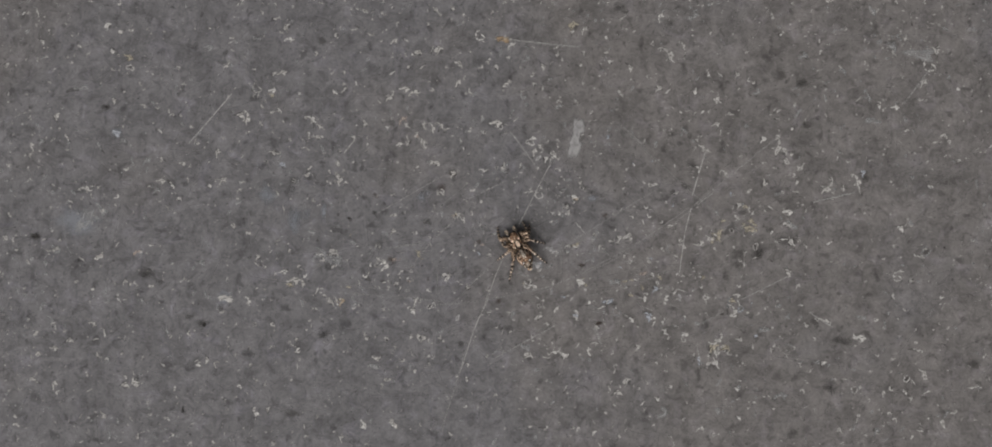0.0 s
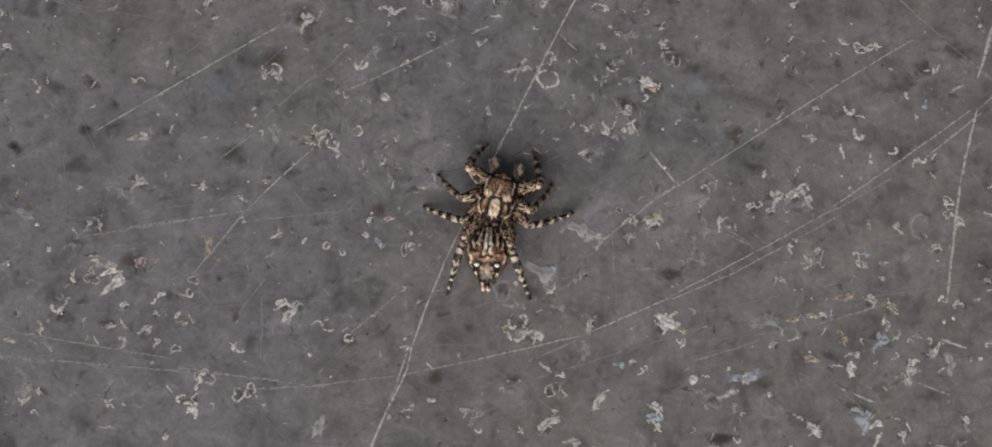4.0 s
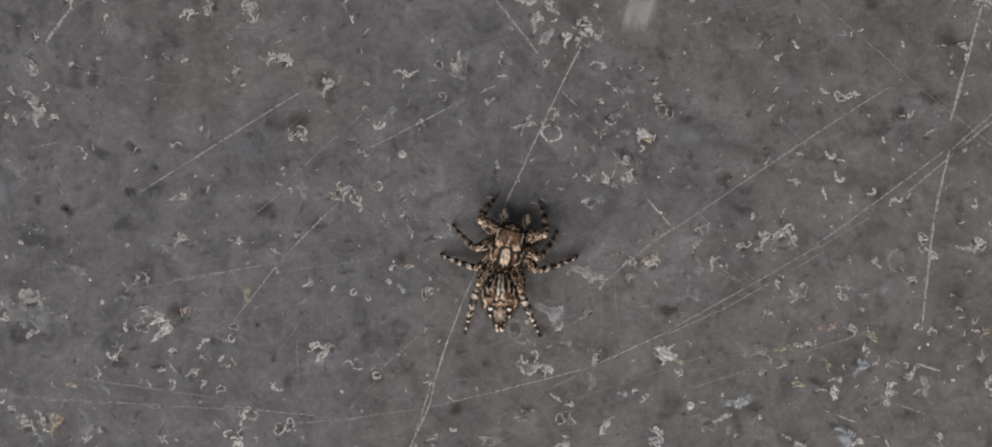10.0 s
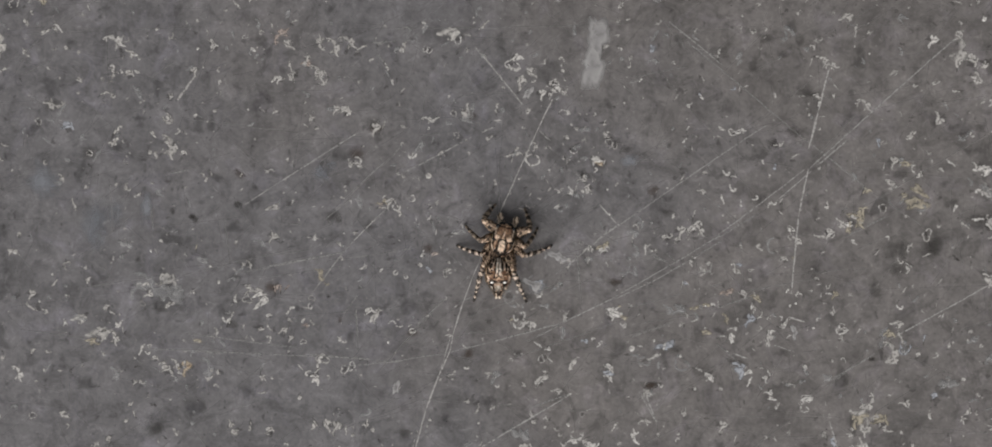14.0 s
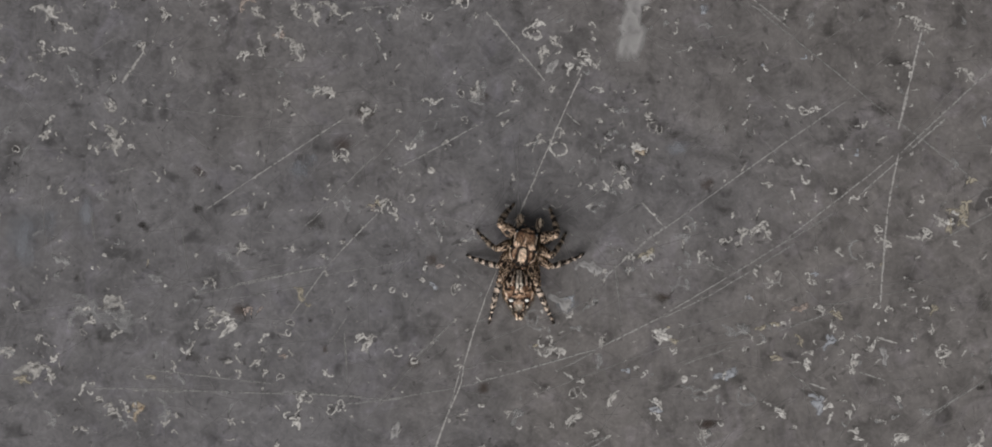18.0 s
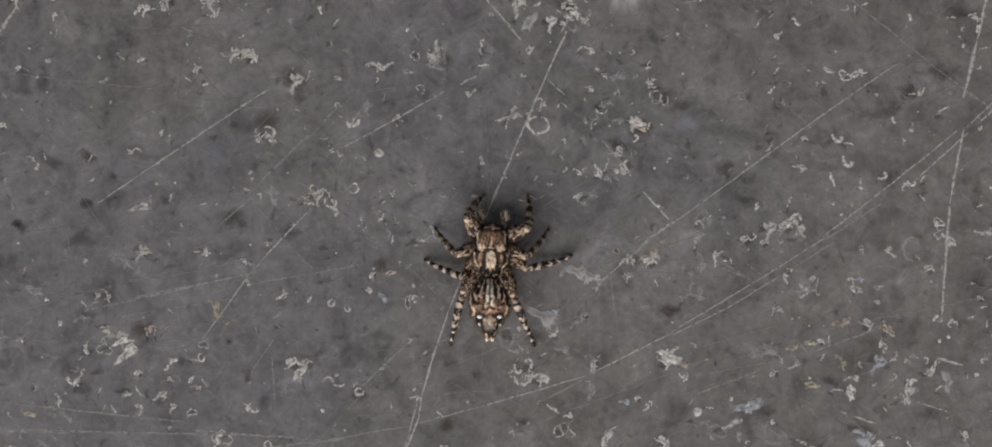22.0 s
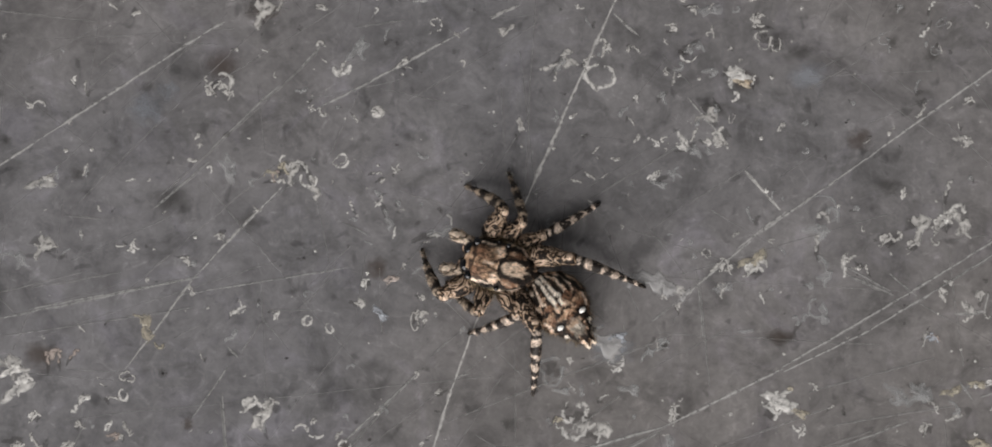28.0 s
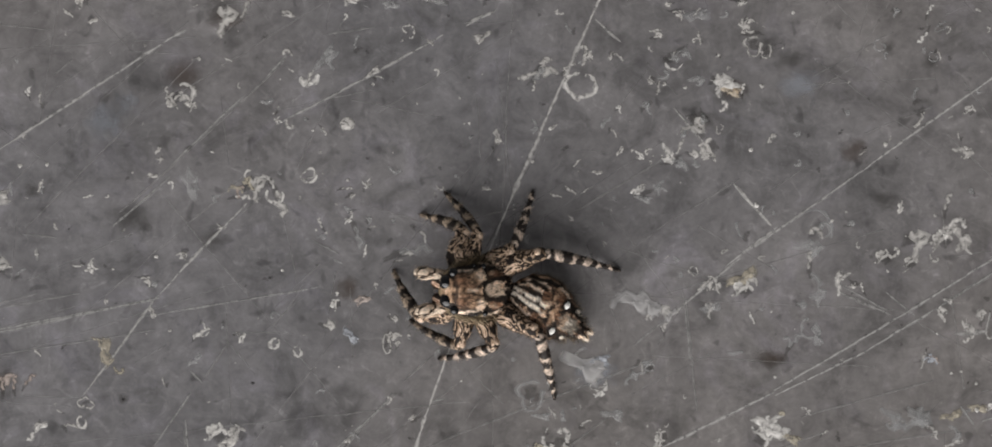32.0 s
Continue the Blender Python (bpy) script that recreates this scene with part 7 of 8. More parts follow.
chip("c", -12.09, 2.21, 0.41, 80, "w", 3)
chip("c", -14.88, 1.70, 0.35, 319, "w", 0)
chip("c", -15.15, -0.63, 0.41, 152, "w", 1)
chip("z", -18.88, -1.16, 1.06, 42, "f", 3)
chip("c", -20.71, -3.37, 0.41, 151, "p", 2)
chip("z", -19.63, -2.88, 0.71, 2, "p", 3)
chip("b", -18.64, -5.81, 1.05, 47, "w", 4)
chip("c", -18.97, -4.98, 0.59, 92, "p", 1)
chip("c", -19.69, -8.47, 0.41, 6, "p", 0)
chip("c", -17.97, -8.43, 0.88, 62, "p", 3)
chip("z", -16.44, -7.01, 0.59, 88, "p", 2)
chip("z", -16.26, -8.40, 0.76, 2, "p", 2)
chip("r", -14.76, -5.27, 0.56, 2, "p", 4)
chip("c", -14.73, -7.13, 0.59, 62, "p", 0)
chip("c", -5.40, -8.19, 0.35, 219, "p", 0)
chip("c", -20.53, 3.94, 0.47, 2, "p", 0)
chip("d", -23.26, 7.94, 0.19, 33, "p", 1)
chip("d", -12.51, -0.28, 0.19, 306, "w", 1)
chip("d", -16.30, 2.76, 0.19, 312, "p", 4)
chip("z", -23.50, 3.89, 0.47, 32, "p", 3)
chip("c", -22.88, 4.06, 0.41, 300, "p", 2)
chip("r", -29.93, 14.00, 0.88, 2, "p", 0)
chip("z", -29.29, 12.99, 0.99, -28, "p", 0)
chip("c", -28.67, 12.60, 0.53, 272, "p", 3)
chip("z", -30.67, 11.35, 0.69, 335, "p", 3)
chip("z", -29.45, 11.45, 1.14, 2, "p", 1)
chip("z", -23.01, 13.69, 0.99, 42, "p", 1)
chip("c", -22.56, 11.87, 0.61, 226, "p", 3)
chip("r", -20.60, 14.54, 0.48, 2, "w", 0)
chip("z", -16.88, 11.55, 1.14, 92, "p", 1)
chip("z", -14.87, 11.99, 1.52, 12, "p", 3)
chip("z", -13.70, 14.03, 1.52, 2, "p", 3)
chip("c", -11.68, 13.85, 1.14, 2, "p", 1)
chip("c", -10.27, 14.28, 0.46, 333, "p", 1)
chip("r", -7.86, 14.92, 1.04, 2, "f", 3)
chip("r", -6.43, 13.93, 0.56, 2, "w", 1)
chip("z", -4.85, 15.36, 1.90, 7, "p", 0)
chip("z", 0.64, 11.81, 1.30, 82, "p", 0)
chip("z", -2.20, 13.58, 0.53, 132, "p", 1)
chip("c", 14.43, 12.41, 0.61, 271, "p", 1)
chip("z", 24.16, 13.76, 1.14, 62, "p", 3)
chip("c", 23.16, 14.34, 0.84, 2, "p", 2)
chip("c", 24.57, 12.16, 0.61, 74, "p", 0)
chip("c", 15.60, 14.24, 0.76, 92, "p", 2)
chip("c", -27.67, 5.53, 0.69, 291, "p", 4)
chip("z", -26.05, 5.96, 1.90, -8, "p", 3)
chip("c", -25.48, 7.18, 0.76, 22, "p", 3)
chip("c", -31.71, 5.06, 0.99, 2, "f", 0)
chip("c", -22.68, 8.84, 0.61, 222, "p", 4)
chip("z", -12.78, 9.19, 1.30, 2, "p", 1)
chip("r", 7.52, 7.29, 0.80, 2, "p", 2)
chip("c", 13.29, 7.78, 0.53, 243, "w", 2)
chip("c", 21.65, 6.72, 0.84, 2, "p", 1)
chip("z", 29.17, 6.64, 1.37, 12, "p", 2)
chip("b", 29.96, 6.45, 0.80, 2, "t", 2)
chip("c", 28.38, 6.22, 0.53, 202, "p", 0)
chip("r", 28.41, 3.04, 0.80, 2, "p", 2)
chip("z", 26.83, 2.62, 1.52, 82, "t", 1)
chip("z", 22.11, 0.35, 0.99, -38, "p", 0)
chip("c", 28.04, -0.34, 0.53, 204, "w", 1)
chip("z", 26.26, 0.42, 0.61, 139, "w", 0)
chip("c", 28.82, 0.86, 0.53, 87, "w", 3)
chip("c", 13.79, 0.20, 0.53, 293, "p", 3)
chip("z", 10.62, -0.45, 0.61, 201, "p", 0)
chip("z", 14.01, -1.58, 0.61, 110, "p", 0)
chip("c", 20.99, -6.22, 0.91, 2, "p", 4)
chip("c", 20.00, -5.64, 0.53, 133, "p", 3)
chip("z", 16.83, -5.70, 0.84, 2, "t", 3)
chip("b", 17.44, -6.48, 0.56, 2, "p", 1)
chip("z", 13.47, -6.36, 0.76, 62, "p", 1)
chip("y", 18.80, -4.68, 0.80, 84, "w", 4)
chip("c", 23.75, -5.57, 0.53, 171, "w", 3)
chip("z", 24.92, -4.96, 0.76, 271, "p", 0)
chip("z", 29.85, -5.66, 1.14, 2, "p", 0)
chip("c", 30.05, -6.64, 0.99, 62, "p", 0)
chip("c", 26.90, -6.30, 0.53, 358, "w", 0)
chip("r", 13.51, -9.33, 1.44, 2, "f", 3)
chip("z", 17.86, -9.44, 1.90, -18, "u", 4)
chip("b", 7.98, -10.23, 0.72, 2, "u", 2)
chip("r", 10.74, -9.19, 0.96, 2, "f", 4)
chip("r", 3.19, -9.14, 0.64, 2, "p", 2)
chip("z", 4.23, -11.69, 0.99, 2, "p", 0)
chip("y", -0.96, -10.61, 1.04, 2, "p", 4)
chip("c", 19.44, -9.41, 0.53, 7, "p", 2)
chip("c", 29.30, -11.19, 0.53, 40, "p", 4)
chip("c", 25.74, -8.50, 0.76, 102, "p", 3)
chip("z", -29.62, -11.58, 1.14, 2, "f", 3)
chip("z", -25.80, -11.10, 1.30, 2, "p", 1)
chip("z", -24.20, -10.87, 1.68, 12, "o", 2)
chip("z", -25.01, -10.69, 0.91, 2, "p", 3)
chip("c", -21.95, -12.22, 0.61, 121, "p", 3)
chip("b", -23.44, -8.86, 0.56, 2, "t", 0)
chip("r", -13.77, -9.87, 1.04, 2, "p", 4)
chip("c", -14.95, -11.09, 0.76, 189, "w", 3)
chip("z", -12.40, -8.45, 0.76, 214, "w", 3)
chip("z", -18.06, -6.76, 0.69, 36, "w", 1)
chip("y", -18.64, -7.77, 0.96, 2, "p", 2)
chip("c", -19.22, -8.58, 0.53, 247, "p", 0)
chip("z", -19.72, -4.59, 0.91, 2, "p", 4)
chip("z", -25.98, -4.30, 2.29, 2, "p", 1)
chip("b", -25.76, -5.30, 2.40, 2, "f", 1)
chip("z", -30.57, -6.59, 0.84, 62, "p", 1)
chip("c", -29.95, -6.98, 0.53, 169, "p", 2)

scratch(23.31, 6.05, 25.62, 8.17, 0.06, 1)
scratch(20.35, 3.33, 22.91, 5.67, 0.05, 1)
scratch(11.76, 16.72, 15.91, 13.52, 0.05, 1)
scratch(12.71, -11.48, 11.74, -13.00, 0.03, 3)
scratch(10.41, -11.51, 11.77, -13.76, 0.05, 1)
scratch(2.02, -13.12, 4.80, -11.99, 0.05, 2)
scratch(13.30, 14.98, 15.89, 14.04, 0.04, 2)
stain("blue", -14.49, 4.25, 0.80, 0.70)
stain("blue", -13.67, 4.87, 0.50, 0.60)
chip("y", -8.52, 4.41, 0.48, 2, "p", 3)
chip("c", -6.97, 4.14, 0.34, 315, "p", 2)
chip("c", -5.89, 7.10, 0.58, 42, "f", 1)
chip("z", 4.94, 8.32, 0.58, 2, "p", 4)
chip("c", 4.58, 6.27, 0.63, 2, "f", 3)
chip("z", 5.16, 7.00, 0.72, 22, "f", 4)
chip("y", 5.23, 4.24, 0.58, 2, "f", 0)
chip("z", 3.80, 3.48, 0.43, 317, "w", 0)
chip("y", 4.43, 2.41, 0.82, 2, "f", 3)
chip("c", 6.57, 8.36, 0.48, 2, "f", 3)
chip("d", 7.06, 8.01, 0.19, 218, "p", 1)
chip("c", 13.91, 8.17, 0.29, 2, "f", 1)
chip("c", 1.29, 7.75, 0.48, 92, "f", 1)
chip("z", 1.92, 6.81, 0.63, 62, "p", 0)
chip("c", 1.64, 3.19, 0.34, 354, "p", 0)
chip("c", -4.01, 0.05, 1.20, 22, "f", 2)
chip("d", -8.23, -0.66, 0.14, 106, "w", 1)
chip("c", -4.51, -4.90, 0.43, 42, "p", 3)
chip("r", 2.54, -4.24, 0.63, 2, "p", 0)
chip("r", 0.27, -4.66, 1.20, 2, "f", 2)
chip("z", 7.27, -0.88, 1.06, 22, "w", 1)
chip("z", 6.42, -0.78, 0.63, 2, "p", 3)
chip("z", 13.23, 0.82, 1.44, 17, "p", 2)
chip("z", 13.39, -5.18, 1.44, -33, "f", 2)
chip("b", 15.28, -4.77, 0.53, 2, "t", 0)
chip("c", 16.24, -4.63, 0.58, 62, "p", 1)
chip("c", 15.90, -5.48, 0.48, 4, "p", 0)
chip("z", 14.58, -5.63, 0.63, 2, "f", 3)
chip("c", 1.00, -5.24, 0.48, 253, "p", 0)
chip("z", 4.62, -5.99, 0.72, 82, "p", 1)
chip("z", 13.80, -3.13, 0.39, 32, "k", 3)
chip("c", 7.65, -1.91, 0.43, 59, "w", 0)
chip("c", -2.32, 16.01, 1.03, 171, "p", 0)
chip("c", -34.92, 14.69, 0.72, 70, "w", 0)
chip("z", -26.34, 8.25, 0.93, -48, "p", 4)
chip("c", -6.95, 15.96, 0.82, 45, "w", 3)
chip("c", -8.07, 4.23, 0.51, 277, "p", 3)
chip("d", -24.20, 13.49, 0.31, 100, "w", 0)
chip("y", 35.72, 14.18, 1.34, 2, "p", 1)
chip("c", 33.44, 6.65, 0.82, 90, "w", 0)
chip("z", 35.99, 6.23, 1.54, 2, "w", 0)
chip("z", 36.64, 2.18, 1.54, 72, "w", 2)
chip("c", 37.63, 2.72, 0.82, 312, "p", 2)
chip("c", 23.75, 0.74, 1.03, 296, "p", 0)
chip("c", 13.15, 4.92, 0.72, 208, "p", 1)
chip("c", 10.72, 15.61, 1.03, 2, "f", 0)
chip("r", 28.32, 8.01, 0.51, 2, "p", 0)
chip("z", 7.31, 7.85, 0.82, 179, "p", 4)
chip("z", 6.03, 3.70, 1.13, 109, "p", 1)
chip("z", 4.75, 3.50, 0.82, 296, "w", 0)
chip("y", 3.77, 2.29, 0.93, 196, "w", 2)
chip("c", 6.09, 16.18, 0.72, 2, "p", 0)
chip("c", 3.62, 13.63, 0.72, 111, "p", 3)
chip("z", 1.35, 12.53, 1.13, 140, "p", 0)
chip("z", 13.47, 10.37, 0.72, 159, "w", 2)
chip("c", 16.27, 3.29, 0.72, 54, "w", 0)
chip("z", 26.50, 2.12, 1.54, 22, "t", 3)
chip("z", 29.98, 4.03, 1.03, 2, "t", 2)
chip("c", 35.61, 2.45, 0.93, 129, "w", 0)
chip("c", 38.25, 6.62, 0.72, 219, "w", 1)
chip("z", -30.92, -8.50, 2.06, 12, "p", 0)
chip("z", -19.10, -4.97, 1.54, 62, "p", 3)
chip("c", -15.45, -12.82, 0.72, 263, "p", 4)
chip("c", -3.92, -10.83, 0.72, 343, "p", 1)
chip("z", -12.53, -15.02, 1.54, 2, "p", 2)
chip("z", -17.68, -15.48, 1.03, 17, "p", 1)
chip("c", -29.77, -18.27, 0.93, 136, "p", 0)
chip("c", -18.30, -12.67, 0.62, 312, "p", 0)
chip("c", -33.43, -17.85, 0.72, 26, "p", 3)
chip("d", -27.25, -2.12, 0.31, 152, "w", 0)
chip("c", -24.03, -5.10, 0.51, 183, "p", 1)
chip("c", -16.47, -6.26, 0.62, 248, "w", 2)
chip("z", -4.47, -2.84, 0.72, 72, "p", 4)
chip("c", -10.91, -2.81, 0.62, 153, "w", 0)
chip("r", 9.57, -2.27, 0.82, 2, "f", 3)
chip("z", 29.08, -6.51, 1.34, 42, "t", 4)
chip("r", 22.94, -12.36, 0.82, 2, "w", 3)
chip("z", 27.03, -13.22, 2.06, 92, "t", 4)
chip("z", 16.88, -13.87, 1.34, 2, "p", 2)
chip("c", 30.03, -4.43, 0.82, 307, "w", 3)
chip("c", 30.23, -3.10, 0.62, 180, "p", 0)
chip("z", 18.05, -3.80, 1.03, 324, "p", 1)
chip("c", 3.32, -13.84, 0.62, 105, "p", 3)
chip("z", 7.24, -15.73, 1.13, 235, "w", 4)
chip("z", 27.35, -14.94, 1.03, 281, "p", 0)
chip("c", 19.49, -15.76, 0.62, 90, "w", 3)
chip("c", 31.15, -14.79, 0.62, 305, "p", 4)
chip("c", 10.54, -0.75, 0.72, 36, "w", 0)
chip("c", 38.70, -6.35, 0.62, 299, "w", 3)
chip("z", 35.36, -12.08, 0.93, 280, "p", 4)
chip("c", 2.61, -8.22, 0.72, 271, "w", 0)

chip("z", -69.10, 21.84, 1.12, 348, "p", 4)
chip("z", -60.19, 24.69, 1.60, 63, "w", 1)
chip("c", -58.07, 24.16, 1.28, 203, "p", 4)
chip("z", -59.07, 21.21, 1.12, 150, "w", 1)
chip("r", -56.41, 19.15, 1.12, 2, "w", 4)
chip("c", -63.58, 15.58, 2.40, 22, "f", 2)
chip("c", -65.59, 9.87, 0.80, 57, "p", 3)
chip("z", -67.91, 7.91, 1.60, 2, "f", 2)
chip("c", -64.23, 8.56, 1.12, 139, "p", 2)
chip("c", -51.58, 10.60, 1.12, 293, "w", 1)
chip("z", -52.89, 6.42, 1.60, 47, "f", 0)
chip("b", -47.94, 6.34, 0.96, 2, "p", 1)
chip("z", -43.17, 8.28, 1.44, 82, "p", 0)
chip("c", -42.51, 10.36, 0.80, 279, "p", 3)
chip("z", -50.61, 3.72, 1.44, 2, "p", 0)
chip("c", -46.95, 4.20, 0.80, 52, "p", 0)
chip("z", -42.05, 4.52, 1.44, 47, "p", 0)
chip("c", -44.02, 3.50, 1.12, 2, "w", 4)
chip("z", -61.18, 1.80, 1.76, 62, "p", 3)
chip("c", -59.98, 2.29, 0.80, 204, "p", 2)
chip("c", -65.74, 1.91, 0.80, 294, "w", 1)
chip("c", -56.58, 1.12, 1.12, 2, "w", 3)
chip("z", -47.96, 1.45, 0.96, 2, "w", 1)
chip("c", -63.08, -0.12, 0.80, 281, "w", 0)
chip("z", -59.19, -2.15, 1.12, 2, "f", 1)
chip("z", -42.90, 20.56, 1.28, -58, "p", 3)
chip("c", -42.73, 23.61, 0.80, 2, "w", 1)
chip("z", -35.13, 26.37, 1.60, 82, "p", 1)
chip("z", -34.60, 24.76, 1.28, 70, "w", 3)
chip("z", -35.06, 20.06, 1.60, 22, "p", 0)
chip("z", -36.27, 19.74, 0.96, 92, "p", 4)
chip("r", -38.56, 17.55, 1.60, 2, "p", 3)
chip("z", -36.25, 17.45, 1.12, 2, "w", 0)
chip("z", -39.47, 13.41, 1.92, -18, "p", 3)
chip("c", -30.76, 11.92, 0.80, 63, "w", 3)
chip("z", -27.53, 17.83, 1.12, 190, "p", 4)
chip("z", -28.13, 25.81, 0.96, 95, "p", 1)
chip("c", -34.58, 8.42, 1.12, 2, "f", 0)
chip("z", -45.56, 22.86, 1.60, 2, "f", 0)
chip("z", -23.26, 26.27, 0.96, 240, "p", 3)
chip("z", -19.95, 25.65, 1.28, 42, "p", 0)
chip("c", -18.50, 25.90, 0.80, 348, "w", 2)
chip("z", -16.59, 24.22, 1.60, 22, "p", 1)
chip("c", -18.18, 23.72, 0.80, 245, "p", 3)
chip("y", -17.66, 22.12, 1.12, 208, "p", 1)
chip("c", -15.65, 22.49, 0.96, 238, "p", 2)
chip("c", -19.87, 21.17, 0.96, 159, "w", 0)
chip("z", -26.52, 20.75, 0.96, 41, "p", 2)
chip("c", -26.34, 18.32, 1.12, 353, "p", 0)
chip("z", -19.80, 17.91, 1.60, -58, "p", 3)
chip("z", -17.85, 19.09, 1.60, 2, "p", 0)
chip("z", -16.60, 18.68, 1.60, 82, "p", 3)
chip("c", -21.36, 17.00, 0.80, 260, "p", 0)
chip("z", -13.79, 24.80, 1.92, 52, "p", 1)
chip("c", -14.60, 24.75, 0.96, 89, "p", 2)
chip("r", -8.27, 27.18, 1.60, 2, "w", 3)
chip("b", -5.02, 26.97, 1.60, 2, "o", 0)
chip("z", -3.76, 26.23, 1.28, 105, "w", 3)
chip("c", -7.58, 22.98, 0.96, 352, "p", 3)
chip("z", -5.57, 23.11, 1.12, 334, "w", 1)
chip("z", -10.65, 20.52, 1.28, 62, "p", 0)
chip("c", -10.85, 23.35, 0.80, 198, "w", 2)
chip("z", 0.86, 23.66, 1.44, 328, "p", 4)
chip("c", 1.04, 20.84, 0.80, 281, "w", 2)
chip("z", -0.19, 21.16, 0.96, 131, "p", 2)
chip("z", 2.75, 25.41, 0.96, 262, "p", 0)
chip("c", 2.03, 24.14, 0.80, 14, "p", 1)
chip("z", 6.34, 26.03, 0.96, 34, "p", 2)
chip("c", 6.04, 24.39, 0.96, 270, "p", 4)
chip("c", 4.56, 28.61, 0.96, 71, "p", 4)
chip("z", 10.02, 25.04, 1.12, 135, "w", 2)
chip("z", 12.86, 24.40, 1.44, -28, "p", 4)
chip("c", 9.41, 28.25, 0.96, 148, "w", 4)
chip("r", -0.05, 13.08, 1.12, 2, "w", 4)
chip("z", 17.92, 26.74, 2.72, 22, "p", 3)
chip("z", 19.84, 28.07, 1.28, 12, "p", 3)
chip("c", 20.31, 26.89, 0.80, 33, "p", 1)
chip("y", 23.66, 24.26, 1.28, 22, "p", 0)
chip("c", 25.25, 24.36, 0.80, 264, "w", 0)
chip("z", 27.63, 24.51, 1.44, 2, "p", 2)
chip("c", 29.26, 23.80, 0.96, 241, "w", 3)
chip("z", 17.03, 21.83, 1.60, 353, "p", 2)
chip("c", 15.33, 23.34, 0.80, 191, "p", 3)
chip("c", 18.25, 21.50, 0.96, 171, "w", 0)
chip("c", 21.83, 21.72, 1.12, 327, "w", 4)
chip("y", 25.07, 20.72, 1.92, 2, "p", 3)
chip("c", 30.53, 22.51, 1.60, 2, "f", 3)
chip("z", 23.19, 18.99, 0.80, 92, "w", 4)
chip("z", 25.27, 17.51, 1.28, 22, "p", 0)
chip("c", 20.41, 18.81, 0.80, 189, "p", 4)
chip("z", 36.57, 27.88, 1.92, -28, "f", 2)
chip("c", 38.66, 25.99, 0.80, 136, "p", 0)
chip("c", 39.94, 24.30, 1.12, 2, "f", 1)
chip("c", 41.81, 26.19, 1.60, 102, "f", 3)
chip("c", 44.39, 22.33, 1.12, 18, "p", 1)
chip("c", 45.53, 23.04, 1.28, 2, "f", 3)
chip("z", 47.18, 21.70, 0.96, 341, "w", 4)
chip("z", 49.54, 21.69, 1.28, 2, "w", 0)
chip("z", 48.30, 30.20, 2.40, 2, "f", 4)
chip("c", 48.76, 29.02, 0.96, 265, "p", 0)
chip("b", 52.29, 29.24, 3.20, 2, "f", 4)
chip("r", 53.55, 27.71, 2.08, 2, "p", 3)
chip("c", 33.06, 20.01, 0.80, 25, "w", 1)
chip("c", 33.52, 18.83, 0.80, 315, "p", 1)
chip("c", 35.56, 17.76, 0.80, 279, "w", 4)
chip("c", 36.24, 19.81, 1.60, 2, "f", 0)
chip("c", 33.80, 14.04, 0.80, 77, "p", 2)
chip("c", 36.33, 11.40, 0.80, 38, "w", 3)
chip("z", 41.13, 10.11, 2.40, -58, "p", 3)
chip("c", 43.09, 10.24, 0.96, 298, "p", 2)
chip("c", 42.09, 14.01, 0.80, 54, "w", 1)
chip("z", 45.72, 12.41, 1.44, 22, "u", 2)
chip("c", 45.46, 10.00, 1.28, 72, "p", 1)
chip("c", 49.70, 11.47, 0.80, 179, "p", 4)
chip("c", 35.54, 4.56, 0.96, 115, "w", 3)
chip("b", 30.86, 3.45, 1.60, 2, "t", 2)
chip("c", 46.38, 7.67, 0.80, 226, "p", 1)
chip("z", 51.21, 5.21, 1.44, 2, "w", 4)
chip("c", 51.97, 5.65, 0.80, 34, "p", 1)
chip("c", -51.11, -5.26, 0.80, 199, "w", 2)
chip("c", -64.16, -6.96, 1.60, 2, "f", 3)
chip("c", -56.02, -5.59, 0.80, 181, "p", 0)
chip("c", -60.77, -7.95, 0.96, 271, "p", 0)
chip("z", -43.99, -7.21, 1.60, 2, "f", 4)
chip("c", -54.18, -13.01, 0.80, 160, "w", 1)
chip("b", -40.36, -11.81, 1.76, 2, "p", 0)
chip("z", -37.10, -11.83, 1.28, 2, "w", 3)
chip("c", -56.00, -10.87, 0.96, 275, "p", 1)
chip("c", -58.79, -11.87, 0.96, 236, "p", 4)
chip("z", -64.15, -16.70, 1.12, 2, "f", 3)
chip("z", -58.39, -16.70, 1.12, 46, "p", 3)
chip("c", -56.63, -18.03, 0.96, 226, "w", 0)
chip("z", -61.46, -19.34, 1.44, 42, "p", 4)
chip("c", -57.79, -18.92, 0.96, 347, "p", 1)
chip("c", -53.73, -18.39, 0.80, 44, "p", 1)
chip("c", -53.97, -20.42, 0.80, 250, "p", 4)
chip("z", -57.20, -21.06, 1.12, 205, "p", 3)
chip("c", -55.95, -21.37, 1.60, 32, "f", 3)
chip("c", -51.07, -20.86, 0.80, 13, "p", 0)
chip("c", -48.15, -21.62, 0.80, 90, "p", 0)
chip("b", -43.28, -21.27, 0.64, 2, "w", 2)
chip("z", -42.13, -20.39, 1.28, 314, "p", 4)
chip("c", -30.16, -17.53, 0.96, 172, "p", 2)
chip("c", -35.99, -20.75, 0.96, 94, "p", 4)
chip("c", -37.57, -21.43, 0.80, 157, "p", 0)
chip("c", -29.54, -20.29, 0.80, 39, "p", 0)
chip("z", -53.20, -24.80, 1.60, 32, "p", 4)
chip("c", -52.12, -23.11, 0.80, 236, "p", 0)
